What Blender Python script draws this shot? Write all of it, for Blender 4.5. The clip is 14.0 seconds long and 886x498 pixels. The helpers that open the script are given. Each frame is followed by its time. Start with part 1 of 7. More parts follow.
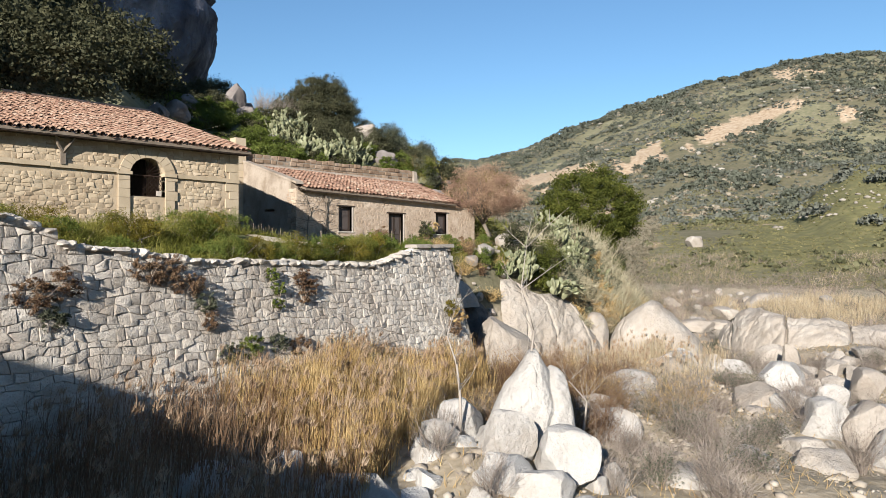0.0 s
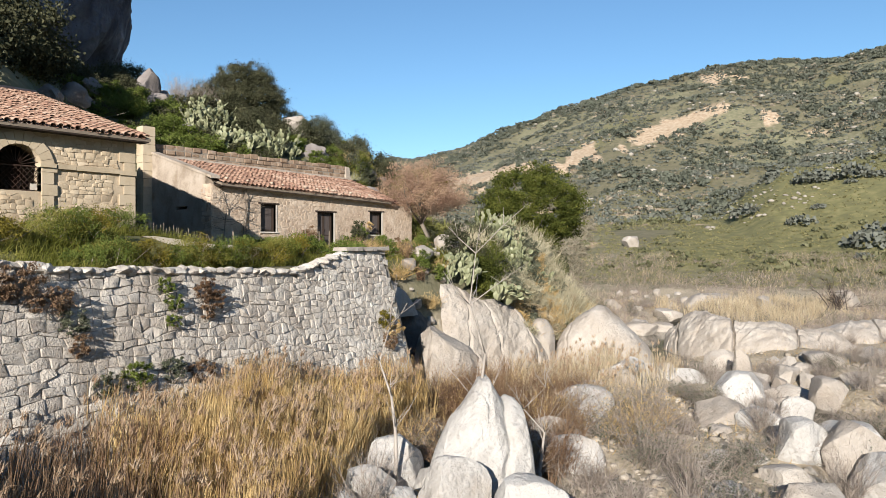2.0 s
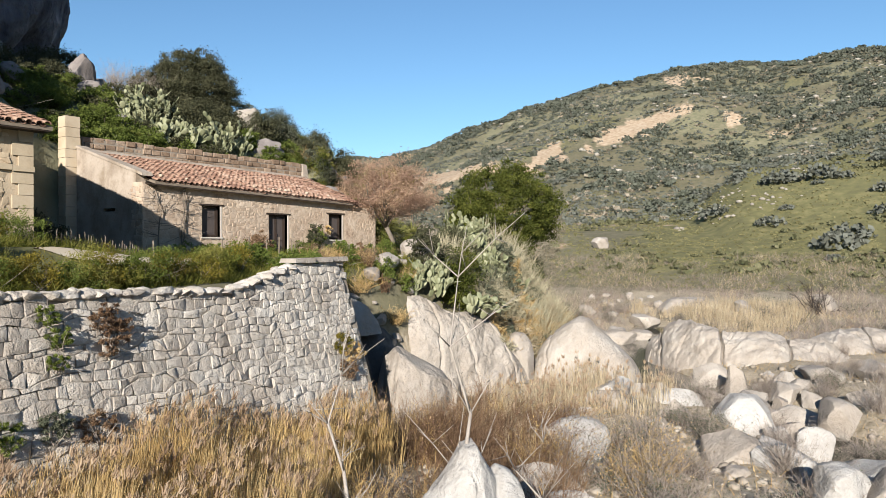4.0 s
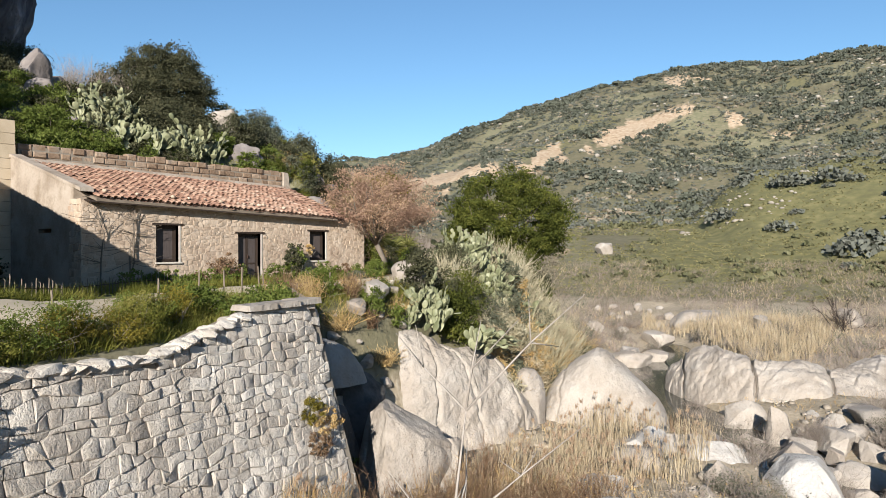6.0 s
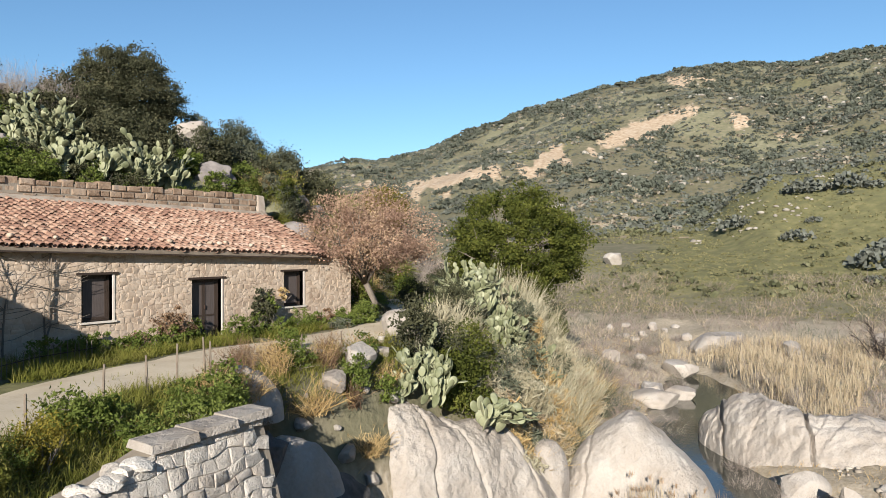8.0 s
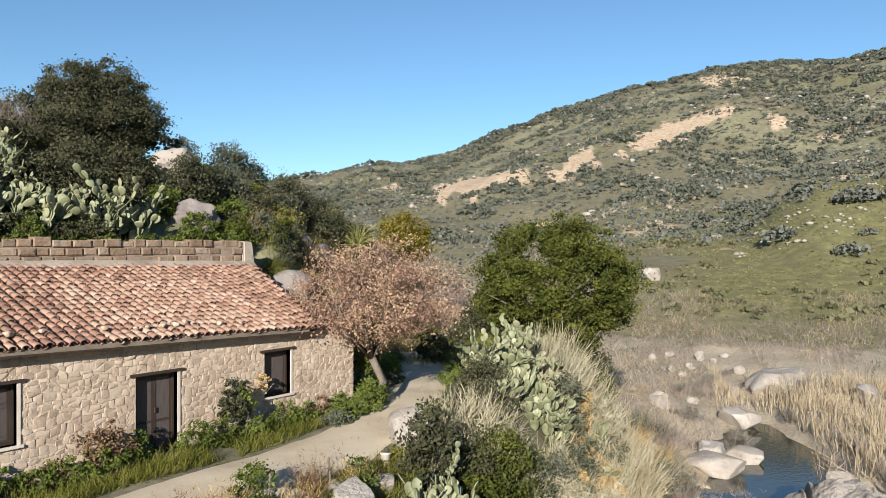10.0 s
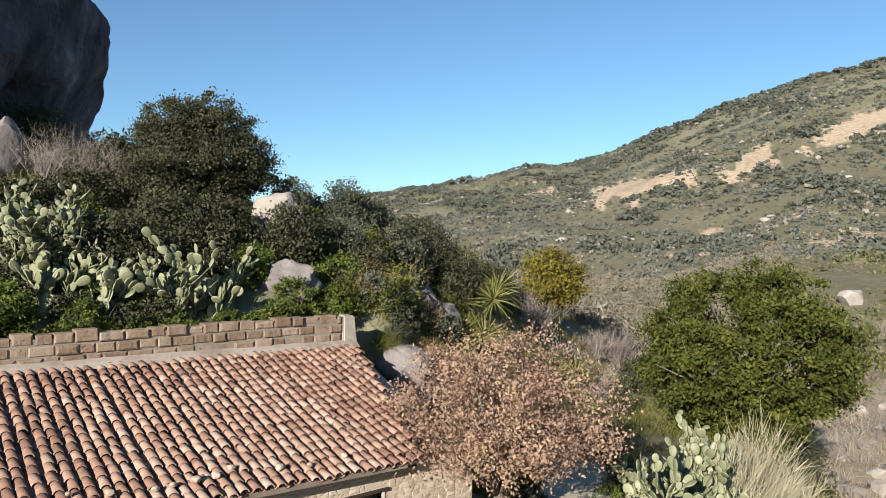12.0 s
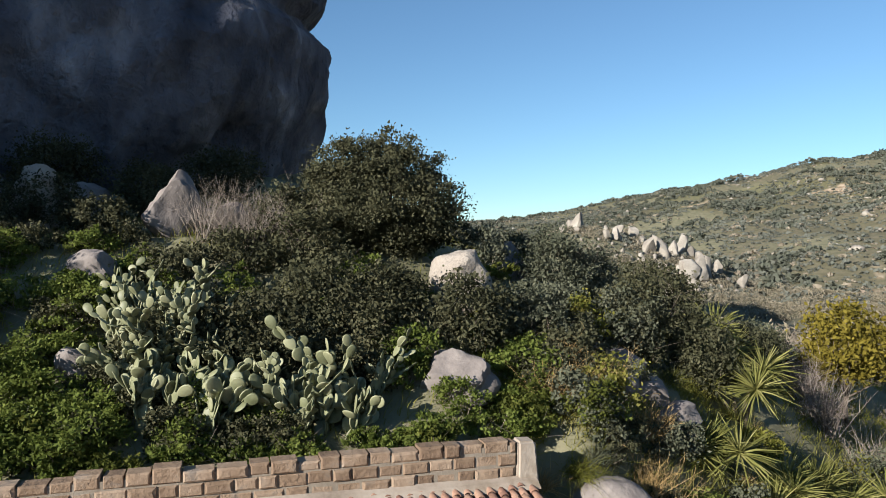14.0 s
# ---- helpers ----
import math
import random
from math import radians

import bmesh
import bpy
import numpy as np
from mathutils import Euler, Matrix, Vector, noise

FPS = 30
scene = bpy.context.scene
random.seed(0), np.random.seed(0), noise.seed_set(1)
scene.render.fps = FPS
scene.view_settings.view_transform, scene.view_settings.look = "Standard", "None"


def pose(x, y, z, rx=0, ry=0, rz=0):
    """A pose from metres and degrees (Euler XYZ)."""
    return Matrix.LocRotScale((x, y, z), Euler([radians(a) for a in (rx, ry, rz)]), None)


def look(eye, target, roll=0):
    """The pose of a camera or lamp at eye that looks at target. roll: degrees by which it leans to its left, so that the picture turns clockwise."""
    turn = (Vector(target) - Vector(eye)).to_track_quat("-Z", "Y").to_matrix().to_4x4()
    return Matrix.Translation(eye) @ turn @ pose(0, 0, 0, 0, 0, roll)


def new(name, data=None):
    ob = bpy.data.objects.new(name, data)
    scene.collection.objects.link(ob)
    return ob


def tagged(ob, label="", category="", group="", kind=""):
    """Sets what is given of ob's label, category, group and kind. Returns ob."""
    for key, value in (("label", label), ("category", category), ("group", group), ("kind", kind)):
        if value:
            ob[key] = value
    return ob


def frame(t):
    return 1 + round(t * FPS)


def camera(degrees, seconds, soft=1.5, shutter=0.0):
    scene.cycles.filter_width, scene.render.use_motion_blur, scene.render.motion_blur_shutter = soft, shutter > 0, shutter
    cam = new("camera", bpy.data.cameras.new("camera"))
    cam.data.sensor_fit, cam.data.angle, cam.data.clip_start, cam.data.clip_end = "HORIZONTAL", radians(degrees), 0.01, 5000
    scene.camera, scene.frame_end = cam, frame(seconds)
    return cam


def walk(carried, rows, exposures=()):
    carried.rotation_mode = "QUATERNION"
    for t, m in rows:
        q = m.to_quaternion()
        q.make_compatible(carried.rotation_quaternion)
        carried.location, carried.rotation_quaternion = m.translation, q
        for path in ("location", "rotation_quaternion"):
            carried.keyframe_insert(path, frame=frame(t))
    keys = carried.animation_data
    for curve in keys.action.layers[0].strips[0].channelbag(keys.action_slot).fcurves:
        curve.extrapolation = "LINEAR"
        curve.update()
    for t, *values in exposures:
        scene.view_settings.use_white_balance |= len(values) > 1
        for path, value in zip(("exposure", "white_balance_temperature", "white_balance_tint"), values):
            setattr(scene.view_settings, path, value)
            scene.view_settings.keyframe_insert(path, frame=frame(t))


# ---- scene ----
cam = camera(64.2, 14.0, soft=0.75)
EXPOSURE = 1.05
METRES, EYE, TILT, LEAN, TURN = 38.0, 7.0, 0.0, 0.0, -45.3
ROWS = [
    (0.0, 0.0, 0.0, 0.0, 0.0, 0.0, 0.0),
    (0.5, 0.0007, 0.0205, 0.0013, -1.19, -0.0, 0.02),
    (1.0, 0.0013, 0.0419, 0.0024, -2.39, -0.02, 0.02),
    (1.5, 0.0017, 0.0639, 0.0037, -3.81, -0.03, 0.05),
    (2.0, 0.0028, 0.0863, 0.0038, -5.14, -0.06, 0.04),
    (2.5, 0.0044, 0.1097, 0.0046, -6.25, -0.06, 0.06),
    (3.0, 0.0057, 0.1345, 0.006, -7.36, -0.07, 0.07),
    (5.5, 0.0216, 0.2772, 0.0317, -8.1, -0.1, 0.1),
    (6.0, 0.0271, 0.3095, 0.0395, -8.09, -0.1, 0.07),
    (6.5, 0.0325, 0.3439, 0.0488, -8.09, -0.1, 0.06),
    (7.0, 0.0372, 0.3787, 0.0602, -8.07, -0.1, 0.05),
    (7.5, 0.0419, 0.4148, 0.0708, -8.05, -0.08, 0.08),
    (10.0, 0.0704, 0.6088, 0.1401, -5.83, -0.05, 0.04),
    (10.5, 0.0764, 0.6499, 0.1557, -3.8, -0.04, 0.02),
    (11.0, 0.0817, 0.6919, 0.1707, -0.66, -0.01, 0.04),
    (11.5, 0.087, 0.7348, 0.1854, 2.97, 0.01, 0.02),
    (12.0, 0.0908, 0.7788, 0.2008, 6.85, 0.05, -0.0),
    (12.5, 0.0939, 0.823, 0.2156, 11.27, 0.12, 0.01),
    (13.0, 0.0952, 0.867, 0.2305, 16.36, 0.17, -0.03),
    (13.5, 0.0953, 0.9108, 0.2441, 22.03, 0.23, -0.06),
    (14.0, 0.0928, 0.9549, 0.2567, 27.6, 0.22, -0.09),
]
walk(cam, [(t, pose(0, 0, EYE, TILT, LEAN, TURN) @ pose(METRES * x, METRES * y, METRES * z, 90 + pitch, roll, yaw)) for t, x, y, z, yaw, pitch, roll in ROWS], [(0.0, EXPOSURE), (14.0, EXPOSURE)])

# ---- light ----
SUN_TO = Vector((2.0, 1.0, -0.82)).normalized()
SUN_EL = math.asin(-SUN_TO.z)
world = bpy.data.worlds.new("sky")
scene.world = world
world.use_nodes = True
wn = world.node_tree.nodes
wl = world.node_tree.links
sky = wn.new("ShaderNodeTexSky")
sky.sky_type = "NISHITA"
sky.sun_disc = False
sky.sun_elevation = SUN_EL
sky.sun_rotation = math.atan2(-SUN_TO.x, -SUN_TO.y)
sky.altitude = 200
sky.air_density = 1.0
sky.dust_density = 0.1
sky.ozone_density = 3.5
wn["Background"].inputs["Strength"].default_value = 0.07
tint = wn.new("ShaderNodeMix")
tint.data_type, tint.blend_type = "RGBA", "MULTIPLY"
tint.inputs["Factor"].default_value = 1.0
tint.inputs["B"].default_value = (0.86, 1.0, 1.03, 1)
wl.new(sky.outputs["Color"], tint.inputs["A"])
wl.new(tint.outputs["Result"], wn["Background"].inputs["Color"])
sun_data = bpy.data.lights.new("sun", "SUN")
sun_data.energy = 5.0
sun_data.angle = radians(0.53)
sun_data.color = (1.0, 0.94, 0.86)
sun = new("sun", sun_data)
sun.matrix_world = look((-60, -30, 60), Vector((-60, -30, 60)) + SUN_TO)

# ---- small tools ----
MATS = {}
TONE = 0.73  # all stone, earth and leaf colours, brought to their dry daylight reflectance
WORLD_OF = {}


def rng(seed):
    return np.random.default_rng(seed)


def material(name, colors, rough=0.85, scale=3.0, detail_scale=30.0, bump=0.3, bump_dist=0.02, island=0.0, obj_random=0.0,
             translucent=0.0, metallic=0.0, stretch=(1, 1, 1), stain=None, specular=0.3, coarse=0.0):
    """A node material: a ramp over noise at two scales, varied piece by piece, with fine relief."""
    colors = [tuple(TONE * v for v in c) for c in colors]
    m = bpy.data.materials.new(name)
    m.use_nodes = True
    nt = m.node_tree
    n, l = nt.nodes, nt.links
    bsdf = n["Principled BSDF"]
    bsdf.inputs["Roughness"].default_value = rough
    bsdf.inputs["Metallic"].default_value = metallic
    bsdf.inputs["Specular IOR Level"].default_value = specular
    geo = n.new("ShaderNodeNewGeometry")
    vec = n.new("ShaderNodeVectorMath")
    vec.operation = "MULTIPLY"
    vec.inputs[1].default_value = stretch
    l.new(geo.outputs["Position"], vec.inputs[0])
    n1 = n.new("ShaderNodeTexNoise")
    n1.inputs["Scale"].default_value = scale
    n1.inputs["Detail"].default_value = 5
    n2 = n.new("ShaderNodeTexNoise")
    n2.inputs["Scale"].default_value = detail_scale
    n2.inputs["Detail"].default_value = 6
    l.new(vec.outputs[0], n1.inputs["Vector"])
    l.new(vec.outputs[0], n2.inputs["Vector"])
    mix = n.new("ShaderNodeMath")
    mix.operation = "MULTIPLY_ADD"
    l.new(n2.outputs["Fac"], mix.inputs[0])
    mix.inputs[1].default_value = 0.45
    sub = n.new("ShaderNodeMath")
    sub.operation = "MULTIPLY_ADD"
    l.new(n1.outputs["Fac"], sub.inputs[0])
    sub.inputs[1].default_value = 1.3
    sub.inputs[2].default_value = -0.375
    l.new(sub.outputs[0], mix.inputs[2])
    fac = mix.outputs[0]
    for src, amount in (("island", island), ("object", obj_random)):
        if amount:
            if src == "island":
                out = geo.outputs["Random Per Island"]
            else:
                out = n.new("ShaderNodeObjectInfo").outputs["Random"]
            add = n.new("ShaderNodeMath")
            add.operation = "MULTIPLY_ADD"
            l.new(out, add.inputs[0])
            add.inputs[1].default_value = amount
            shift = n.new("ShaderNodeMath")
            shift.operation = "ADD"
            shift.inputs[1].default_value = -amount / 2
            l.new(fac, shift.inputs[0])
            l.new(shift.outputs[0], add.inputs[2])
            fac = add.outputs[0]
    ramp = n.new("ShaderNodeValToRGB")
    els = ramp.color_ramp.elements
    pos = np.linspace(0.12, 0.88, len(colors))
    els[0].position, els[1].position = pos[0], pos[-1]
    els[0].color, els[1].color = (*colors[0], 1), (*colors[-1], 1)
    for p, c in list(zip(pos, colors))[1:-1]:
        e = els.new(p)
        e.color = (*c, 1)
    l.new(fac, ramp.inputs[0])
    color = ramp.outputs["Color"]
    if stain:
        tint, st_scale, lo, hi = stain
        tint = tuple(TONE * v for v in tint)
        n3 = n.new("ShaderNodeTexNoise")
        n3.inputs["Scale"].default_value = st_scale
        n3.inputs["Detail"].default_value = 7
        n3.inputs["Roughness"].default_value = 0.62
        l.new(geo.outputs["Position"], n3.inputs["Vector"])
        rg = n.new("ShaderNodeMapRange")
        rg.inputs["From Min"].default_value, rg.inputs["From Max"].default_value = lo, hi
        l.new(n3.outputs["Fac"], rg.inputs["Value"])
        mx = n.new("ShaderNodeMix")
        mx.data_type = "RGBA"
        l.new(rg.outputs[0], mx.inputs["Factor"])
        l.new(color, mx.inputs["A"])
        mx.inputs["B"].default_value = (*tint, 1)
        color = mx.outputs["Result"]
    l.new(color, bsdf.inputs["Base Color"])
    if bump:
        bp = n.new("ShaderNodeBump")
        bp.inputs["Strength"].default_value = bump
        bp.inputs["Distance"].default_value = bump_dist
        l.new(n2.outputs["Fac"], bp.inputs["Height"])
        if coarse:
            b2 = n.new("ShaderNodeBump")
            b2.inputs["Strength"].default_value = 0.8
            b2.inputs["Distance"].default_value = coarse
            n4 = n.new("ShaderNodeTexNoise")
            n4.inputs["Scale"].default_value = detail_scale * 0.3
            n4.inputs["Detail"].default_value = 9
            n4.inputs["Roughness"].default_value = 0.65
            l.new(geo.outputs["Position"], n4.inputs["Vector"])
            l.new(n4.outputs["Fac"], b2.inputs["Height"])
            l.new(b2.outputs[0], bp.inputs["Normal"])
        l.new(bp.outputs[0], bsdf.inputs["Normal"])
    if translucent:
        tr = n.new("ShaderNodeBsdfTranslucent")
        l.new(color, tr.inputs["Color"])
        ms = n.new("ShaderNodeMixShader")
        ms.inputs[0].default_value = translucent
        l.new(bsdf.outputs[0], ms.inputs[1])
        l.new(tr.outputs[0], ms.inputs[2])
        l.new(ms.outputs[0], n["Material Output"].inputs["Surface"])
    MATS[name] = m
    return m


def np_mesh(name, V, F, mat=None, smooth=False):
    """A mesh from vertex and face arrays (all faces of one size)."""
    V = np.asarray(V, np.float32).reshape(-1, 3)
    F = np.asarray(F, np.int32)
    me = bpy.data.meshes.new(name)
    me.vertices.add(len(V))
    me.vertices.foreach_set("co", V.ravel())
    k = F.shape[1]
    me.loops.add(F.size)
    me.loops.foreach_set("vertex_index", F.ravel())
    me.polygons.add(len(F))
    me.polygons.foreach_set("loop_start", np.arange(len(F), dtype=np.int32) * k)
    if smooth:
        me.polygons.foreach_set("use_smooth", np.ones(len(F), bool))
    me.update(calc_edges=True)
    if mat:
        me.materials.append(mat)
    return me


def py_mesh(name, V, F, mat=None, smooth=False):
    me = bpy.data.meshes.new(name)
    me.from_pydata([tuple(v) for v in V], [], [tuple(f) for f in F])
    if smooth:
        me.polygons.foreach_set("use_smooth", np.ones(len(me.polygons), bool))
    me.update()
    if mat:
        me.materials.append(mat)
    return me


def thing(name, loc, label, category, group="", kind="", data=None):
    ob = new(name, data)
    ob.location = loc
    WORLD_OF[ob.name] = Matrix.Translation(loc)
    return tagged(ob, label, category, group, kind)


def part(name, me, parent, label=""):
    """A mesh in world coordinates, linked as a part under a thing or a part."""
    ob = new(name, me)
    ob.parent = parent
    ob.matrix_parent_inverse = WORLD_OF.get(parent.name, Matrix.Identity(4)).inverted()
    if label:
        ob["label"] = label
    return ob


def placed(name, me, label, category, group="", kind=""):
    """A one-mesh thing whose mesh is in world coordinates."""
    return tagged(new(name, me), label, category, group, kind)


class Acc:
    """Collects vertices and faces for one mesh."""

    def __init__(self):
        self.v, self.f = [], []

    def add(self, V, F):
        k = len(self.v)
        self.v.extend(tuple(p) for p in V)
        self.f.extend(tuple(i + k for i in f) for f in F)

    def box(self, x0, x1, y0, y1, z0, z1):
        V = [(x, y, z) for z in (z0, z1) for y in (y0, y1) for x in (x0, x1)]
        self.add(V, [(0, 2, 3, 1), (4, 5, 7, 6), (0, 1, 5, 4), (2, 6, 7, 3), (0, 4, 6, 2), (1, 3, 7, 5)])

    def hexa(self, bottom, top):
        """A block from four bottom and four top corners, each going round."""
        self.add(list(bottom) + list(top), [(3, 2, 1, 0), (4, 5, 6, 7)] + [(i, (i + 1) % 4, 4 + (i + 1) % 4, 4 + i) for i in range(4)])

    def tube(self, pts, radii, sides=6):
        pts = [Vector(p) for p in pts]
        rings = []
        for i, p in enumerate(pts):
            d = (pts[min(i + 1, len(pts) - 1)] - pts[max(i - 1, 0)]).normalized()
            a = d.cross(Vector((0.3, 0.2, 1)) if abs(d.z) < 0.9 else Vector((1, 0, 0))).normalized()
            b = d.cross(a)
            rings.append([p + radii[i] * (a * math.cos(2 * math.pi * j / sides) + b * math.sin(2 * math.pi * j / sides)) for j in range(sides)])
        V = [v for r in rings for v in r]
        F = [(i * sides + j, i * sides + (j + 1) % sides, (i + 1) * sides + (j + 1) % sides, (i + 1) * sides + j) for i in range(len(pts) - 1) for j in range(sides)]
        F.append(tuple(range(sides))[::-1])
        F.append(tuple(range(len(V) - sides, len(V))))
        self.add(V, F)

    def mesh(self, name, mat, smooth=False):
        me = py_mesh(name, self.v, self.f, mat, smooth)
        if name in ("wall", "roof", "core", "gable_wall", "side_wall"):
            bm = bmesh.new()
            bm.from_mesh(me)
            bmesh.ops.remove_doubles(bm, verts=bm.verts[:], dist=0.002)
            bm.to_mesh(me)
            bm.free()
        return me


def smooth01(a, b, x):
    t = np.clip((x - a) / (b - a), 0, 1)
    return t * t * (3 - 2 * t)


def vnoise(x, y, seed=0):
    """Smooth value noise on arrays, about -1 to 1."""
    x, y = np.asarray(x, float), np.asarray(y, float)
    xi, yi = np.floor(x).astype(np.int64), np.floor(y).astype(np.int64)
    fx, fy = x - xi, y - yi
    fx, fy = fx * fx * (3 - 2 * fx), fy * fy * (3 - 2 * fy)

    def h(i, j):
        n = (i * 374761393 + j * 668265263 + seed * 1442695041) & 0x7FFFFFFF
        n = ((n ^ (n >> 13)) * 1274126177) & 0x7FFFFFFF
        return ((n ^ (n >> 16)) & 0xFFFF) / 32767.5 - 1
    return (h(xi, yi) * (1 - fx) + h(xi + 1, yi) * fx) * (1 - fy) + (h(xi, yi + 1) * (1 - fx) + h(xi + 1, yi + 1) * fx) * fy


def fbm(x, y, octaves=4, seed=0):
    s, a = 0, 1
    for o in range(octaves):
        s = s + a * vnoise(np.asarray(x) * 2 ** o, np.asarray(y) * 2 ** o, seed + o)
        a *= 0.5
    return s


# ---- materials ----
GRASS_G = material("meadow_ground", [(0.07, 0.075, 0.025), (0.13, 0.12, 0.05), (0.2, 0.17, 0.09)], rough=0.95, scale=0.5, detail_scale=9, bump=0.8, bump_dist=0.08)
ROCK = material("pale_rock", [(0.335, 0.285, 0.235), (0.43, 0.38, 0.325), (0.51, 0.465, 0.41)], rough=0.9, scale=0.7, detail_scale=11, bump=0.6, bump_dist=0.04,
                obj_random=0.3, stain=((0.3, 0.245, 0.19), 0.9, 0.5, 0.85), coarse=0.16)
WHITEROCK = material("white_rock", [(0.39, 0.36, 0.325), (0.52, 0.495, 0.46), (0.6, 0.58, 0.55)], rough=0.9, scale=0.8, detail_scale=11, bump=0.6, bump_dist=0.04, obj_random=0.3, stain=((0.37, 0.31, 0.245), 1.0, 0.5, 0.85), coarse=0.16)
# Grey rock; the deep shade beside the wall is put into its colour.
SHADEROCK = material("shade_dark_rock", [(0.07, 0.066, 0.062), (0.12, 0.112, 0.105), (0.19, 0.175, 0.16)], rough=0.9, scale=0.8, detail_scale=8, bump=0.6, bump_dist=0.05,
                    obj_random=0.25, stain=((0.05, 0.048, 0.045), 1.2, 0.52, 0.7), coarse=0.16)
# Grey cliff stone with the blue of sky-lit shade put into its colour.
CLIFF_M = material("shade_blue_cliff_rock", [(0.055, 0.057, 0.078), (0.115, 0.118, 0.15), (0.22, 0.222, 0.265), (0.48, 0.47, 0.52)], rough=0.9, scale=0.42, detail_scale=1.1, bump=1.0, bump_dist=0.6, stretch=(1, 1, 0.6), coarse=1.8)
ROAD_M = material("dusty_track", [(0.4664, 0.3763, 0.2544), (0.6148, 0.5141, 0.371), (0.6996, 0.6042, 0.4611)], rough=0.95, scale=0.7, detail_scale=14, bump=0.4, bump_dist=0.02)
WALLSTONE = material("rubble_stone", [(0.484, 0.418, 0.3465), (0.66, 0.594, 0.5115), (0.792, 0.737, 0.6545)], rough=0.92, scale=1.2, detail_scale=26, bump=1.0, bump_dist=0.03,
                     island=0.3, obj_random=0.3, stain=((0.297, 0.2585, 0.2145), 1.1, 0.6, 0.8), coarse=0.1)
MORTAR_D = material("dark_joint", [(0.24, 0.2, 0.155), (0.36, 0.315, 0.255)], rough=0.97, scale=3, detail_scale=25, bump=0.6)
HOUSESTONE = material("warm_rubble_stone", [(0.3608, 0.2633, 0.1902), (0.4974, 0.3901, 0.2926), (0.5949, 0.4876, 0.3852)], rough=0.9, scale=1.4, detail_scale=16, bump=0.6, bump_dist=0.02,
                      island=0.3, obj_random=0.3, stain=((0.3218, 0.195, 0.117), 1.3, 0.62, 0.78))
MORTAR_L = material("lime_mortar", [(0.5023, 0.3887, 0.287), (0.6698, 0.5382, 0.4126)], rough=0.95, scale=2, detail_scale=25, bump=0.9, bump_dist=0.04)
MILLSTONE = material("ochre_rubble_stone", [(0.4, 0.305, 0.205), (0.55, 0.44, 0.305), (0.65, 0.54, 0.4)], rough=0.9, scale=1.2, detail_scale=16, bump=0.6, bump_dist=0.02,
                     island=0.3, obj_random=0.3)
MORTAR_O = material("ochre_mortar", [(0.437, 0.345, 0.2357), (0.575, 0.4657, 0.3335)], rough=0.95, scale=2, detail_scale=25, bump=0.6)
DRESSED = material("dressed_sandstone", [(0.4, 0.32, 0.215), (0.53, 0.43, 0.3), (0.6, 0.5, 0.37)], rough=0.85, scale=1.5, detail_scale=22, bump=0.35, bump_dist=0.01, obj_random=0.2)
PARAPET = material("tufa_block", [(0.2, 0.135, 0.09), (0.31, 0.22, 0.15), (0.41, 0.31, 0.225)], rough=0.92, scale=2, detail_scale=18, bump=0.7, bump_dist=0.02, obj_random=0.6,
                   stain=((0.2, 0.18, 0.16), 2.0, 0.56, 0.76), coarse=0.06)
PLASTER = material("white_plaster", [(0.5, 0.44, 0.37), (0.66, 0.6, 0.52), (0.72, 0.67, 0.6)], rough=0.9, scale=1.2, detail_scale=14, bump=0.35, bump_dist=0.01)
OLDPLASTER = material("weathered_plaster", [(0.28, 0.225, 0.175), (0.43, 0.36, 0.29), (0.52, 0.455, 0.38)], rough=0.92, scale=0.9, detail_scale=12, bump=0.5, bump_dist=0.02, stain=((0.28, 0.22, 0.16), 1.4, 0.5, 0.7))
TILE = material("clay_tile", [(0.22, 0.12, 0.085), (0.35, 0.2, 0.138), (0.44, 0.28, 0.2), (0.51, 0.37, 0.285)], rough=0.88, scale=3.0, detail_scale=24, bump=0.4, bump_dist=0.01,
                island=0.5, obj_random=0.5, stain=((0.36, 0.26, 0.185), 1.6, 0.5, 0.8))
WOOD = material("dark_wood", [(0.035, 0.024, 0.018), (0.065, 0.045, 0.034)], rough=0.6, scale=4, detail_scale=40, bump=0.25, stretch=(6, 6, 0.7))
SHUTTER = material("grey_brown_board", [(0.075, 0.06, 0.055), (0.115, 0.095, 0.088)], rough=0.6, scale=4, detail_scale=40, bump=0.2, stretch=(6, 6, 0.7))
GREYWOOD = material("weathered_wood", [(0.16, 0.125, 0.09), (0.28, 0.23, 0.18)], rough=0.85, scale=4, detail_scale=30, bump=0.5)
IRON = material("rusty_iron", [(0.05, 0.03, 0.022), (0.1, 0.06, 0.045)], rough=0.7, scale=6, detail_scale=50, bump=0.3, metallic=0.3)
BARK = material("grey_bark", [(0.13, 0.105, 0.08), (0.25, 0.21, 0.17)], rough=0.95, scale=4, detail_scale=25, bump=0.9, stretch=(3, 3, 0.8))
PALEBARK = material("pale_bark", [(0.3, 0.26, 0.22), (0.5, 0.45, 0.4)], rough=0.9, scale=4, detail_scale=25, bump=0.6, stretch=(3, 3, 0.8))


def leafmat(name, dark, mid, light, tr=0.2):
    return material(name, [dark, mid, light], rough=0.7, scale=0.9, detail_scale=5, bump=0, island=0.36, translucent=tr, specular=0.12)


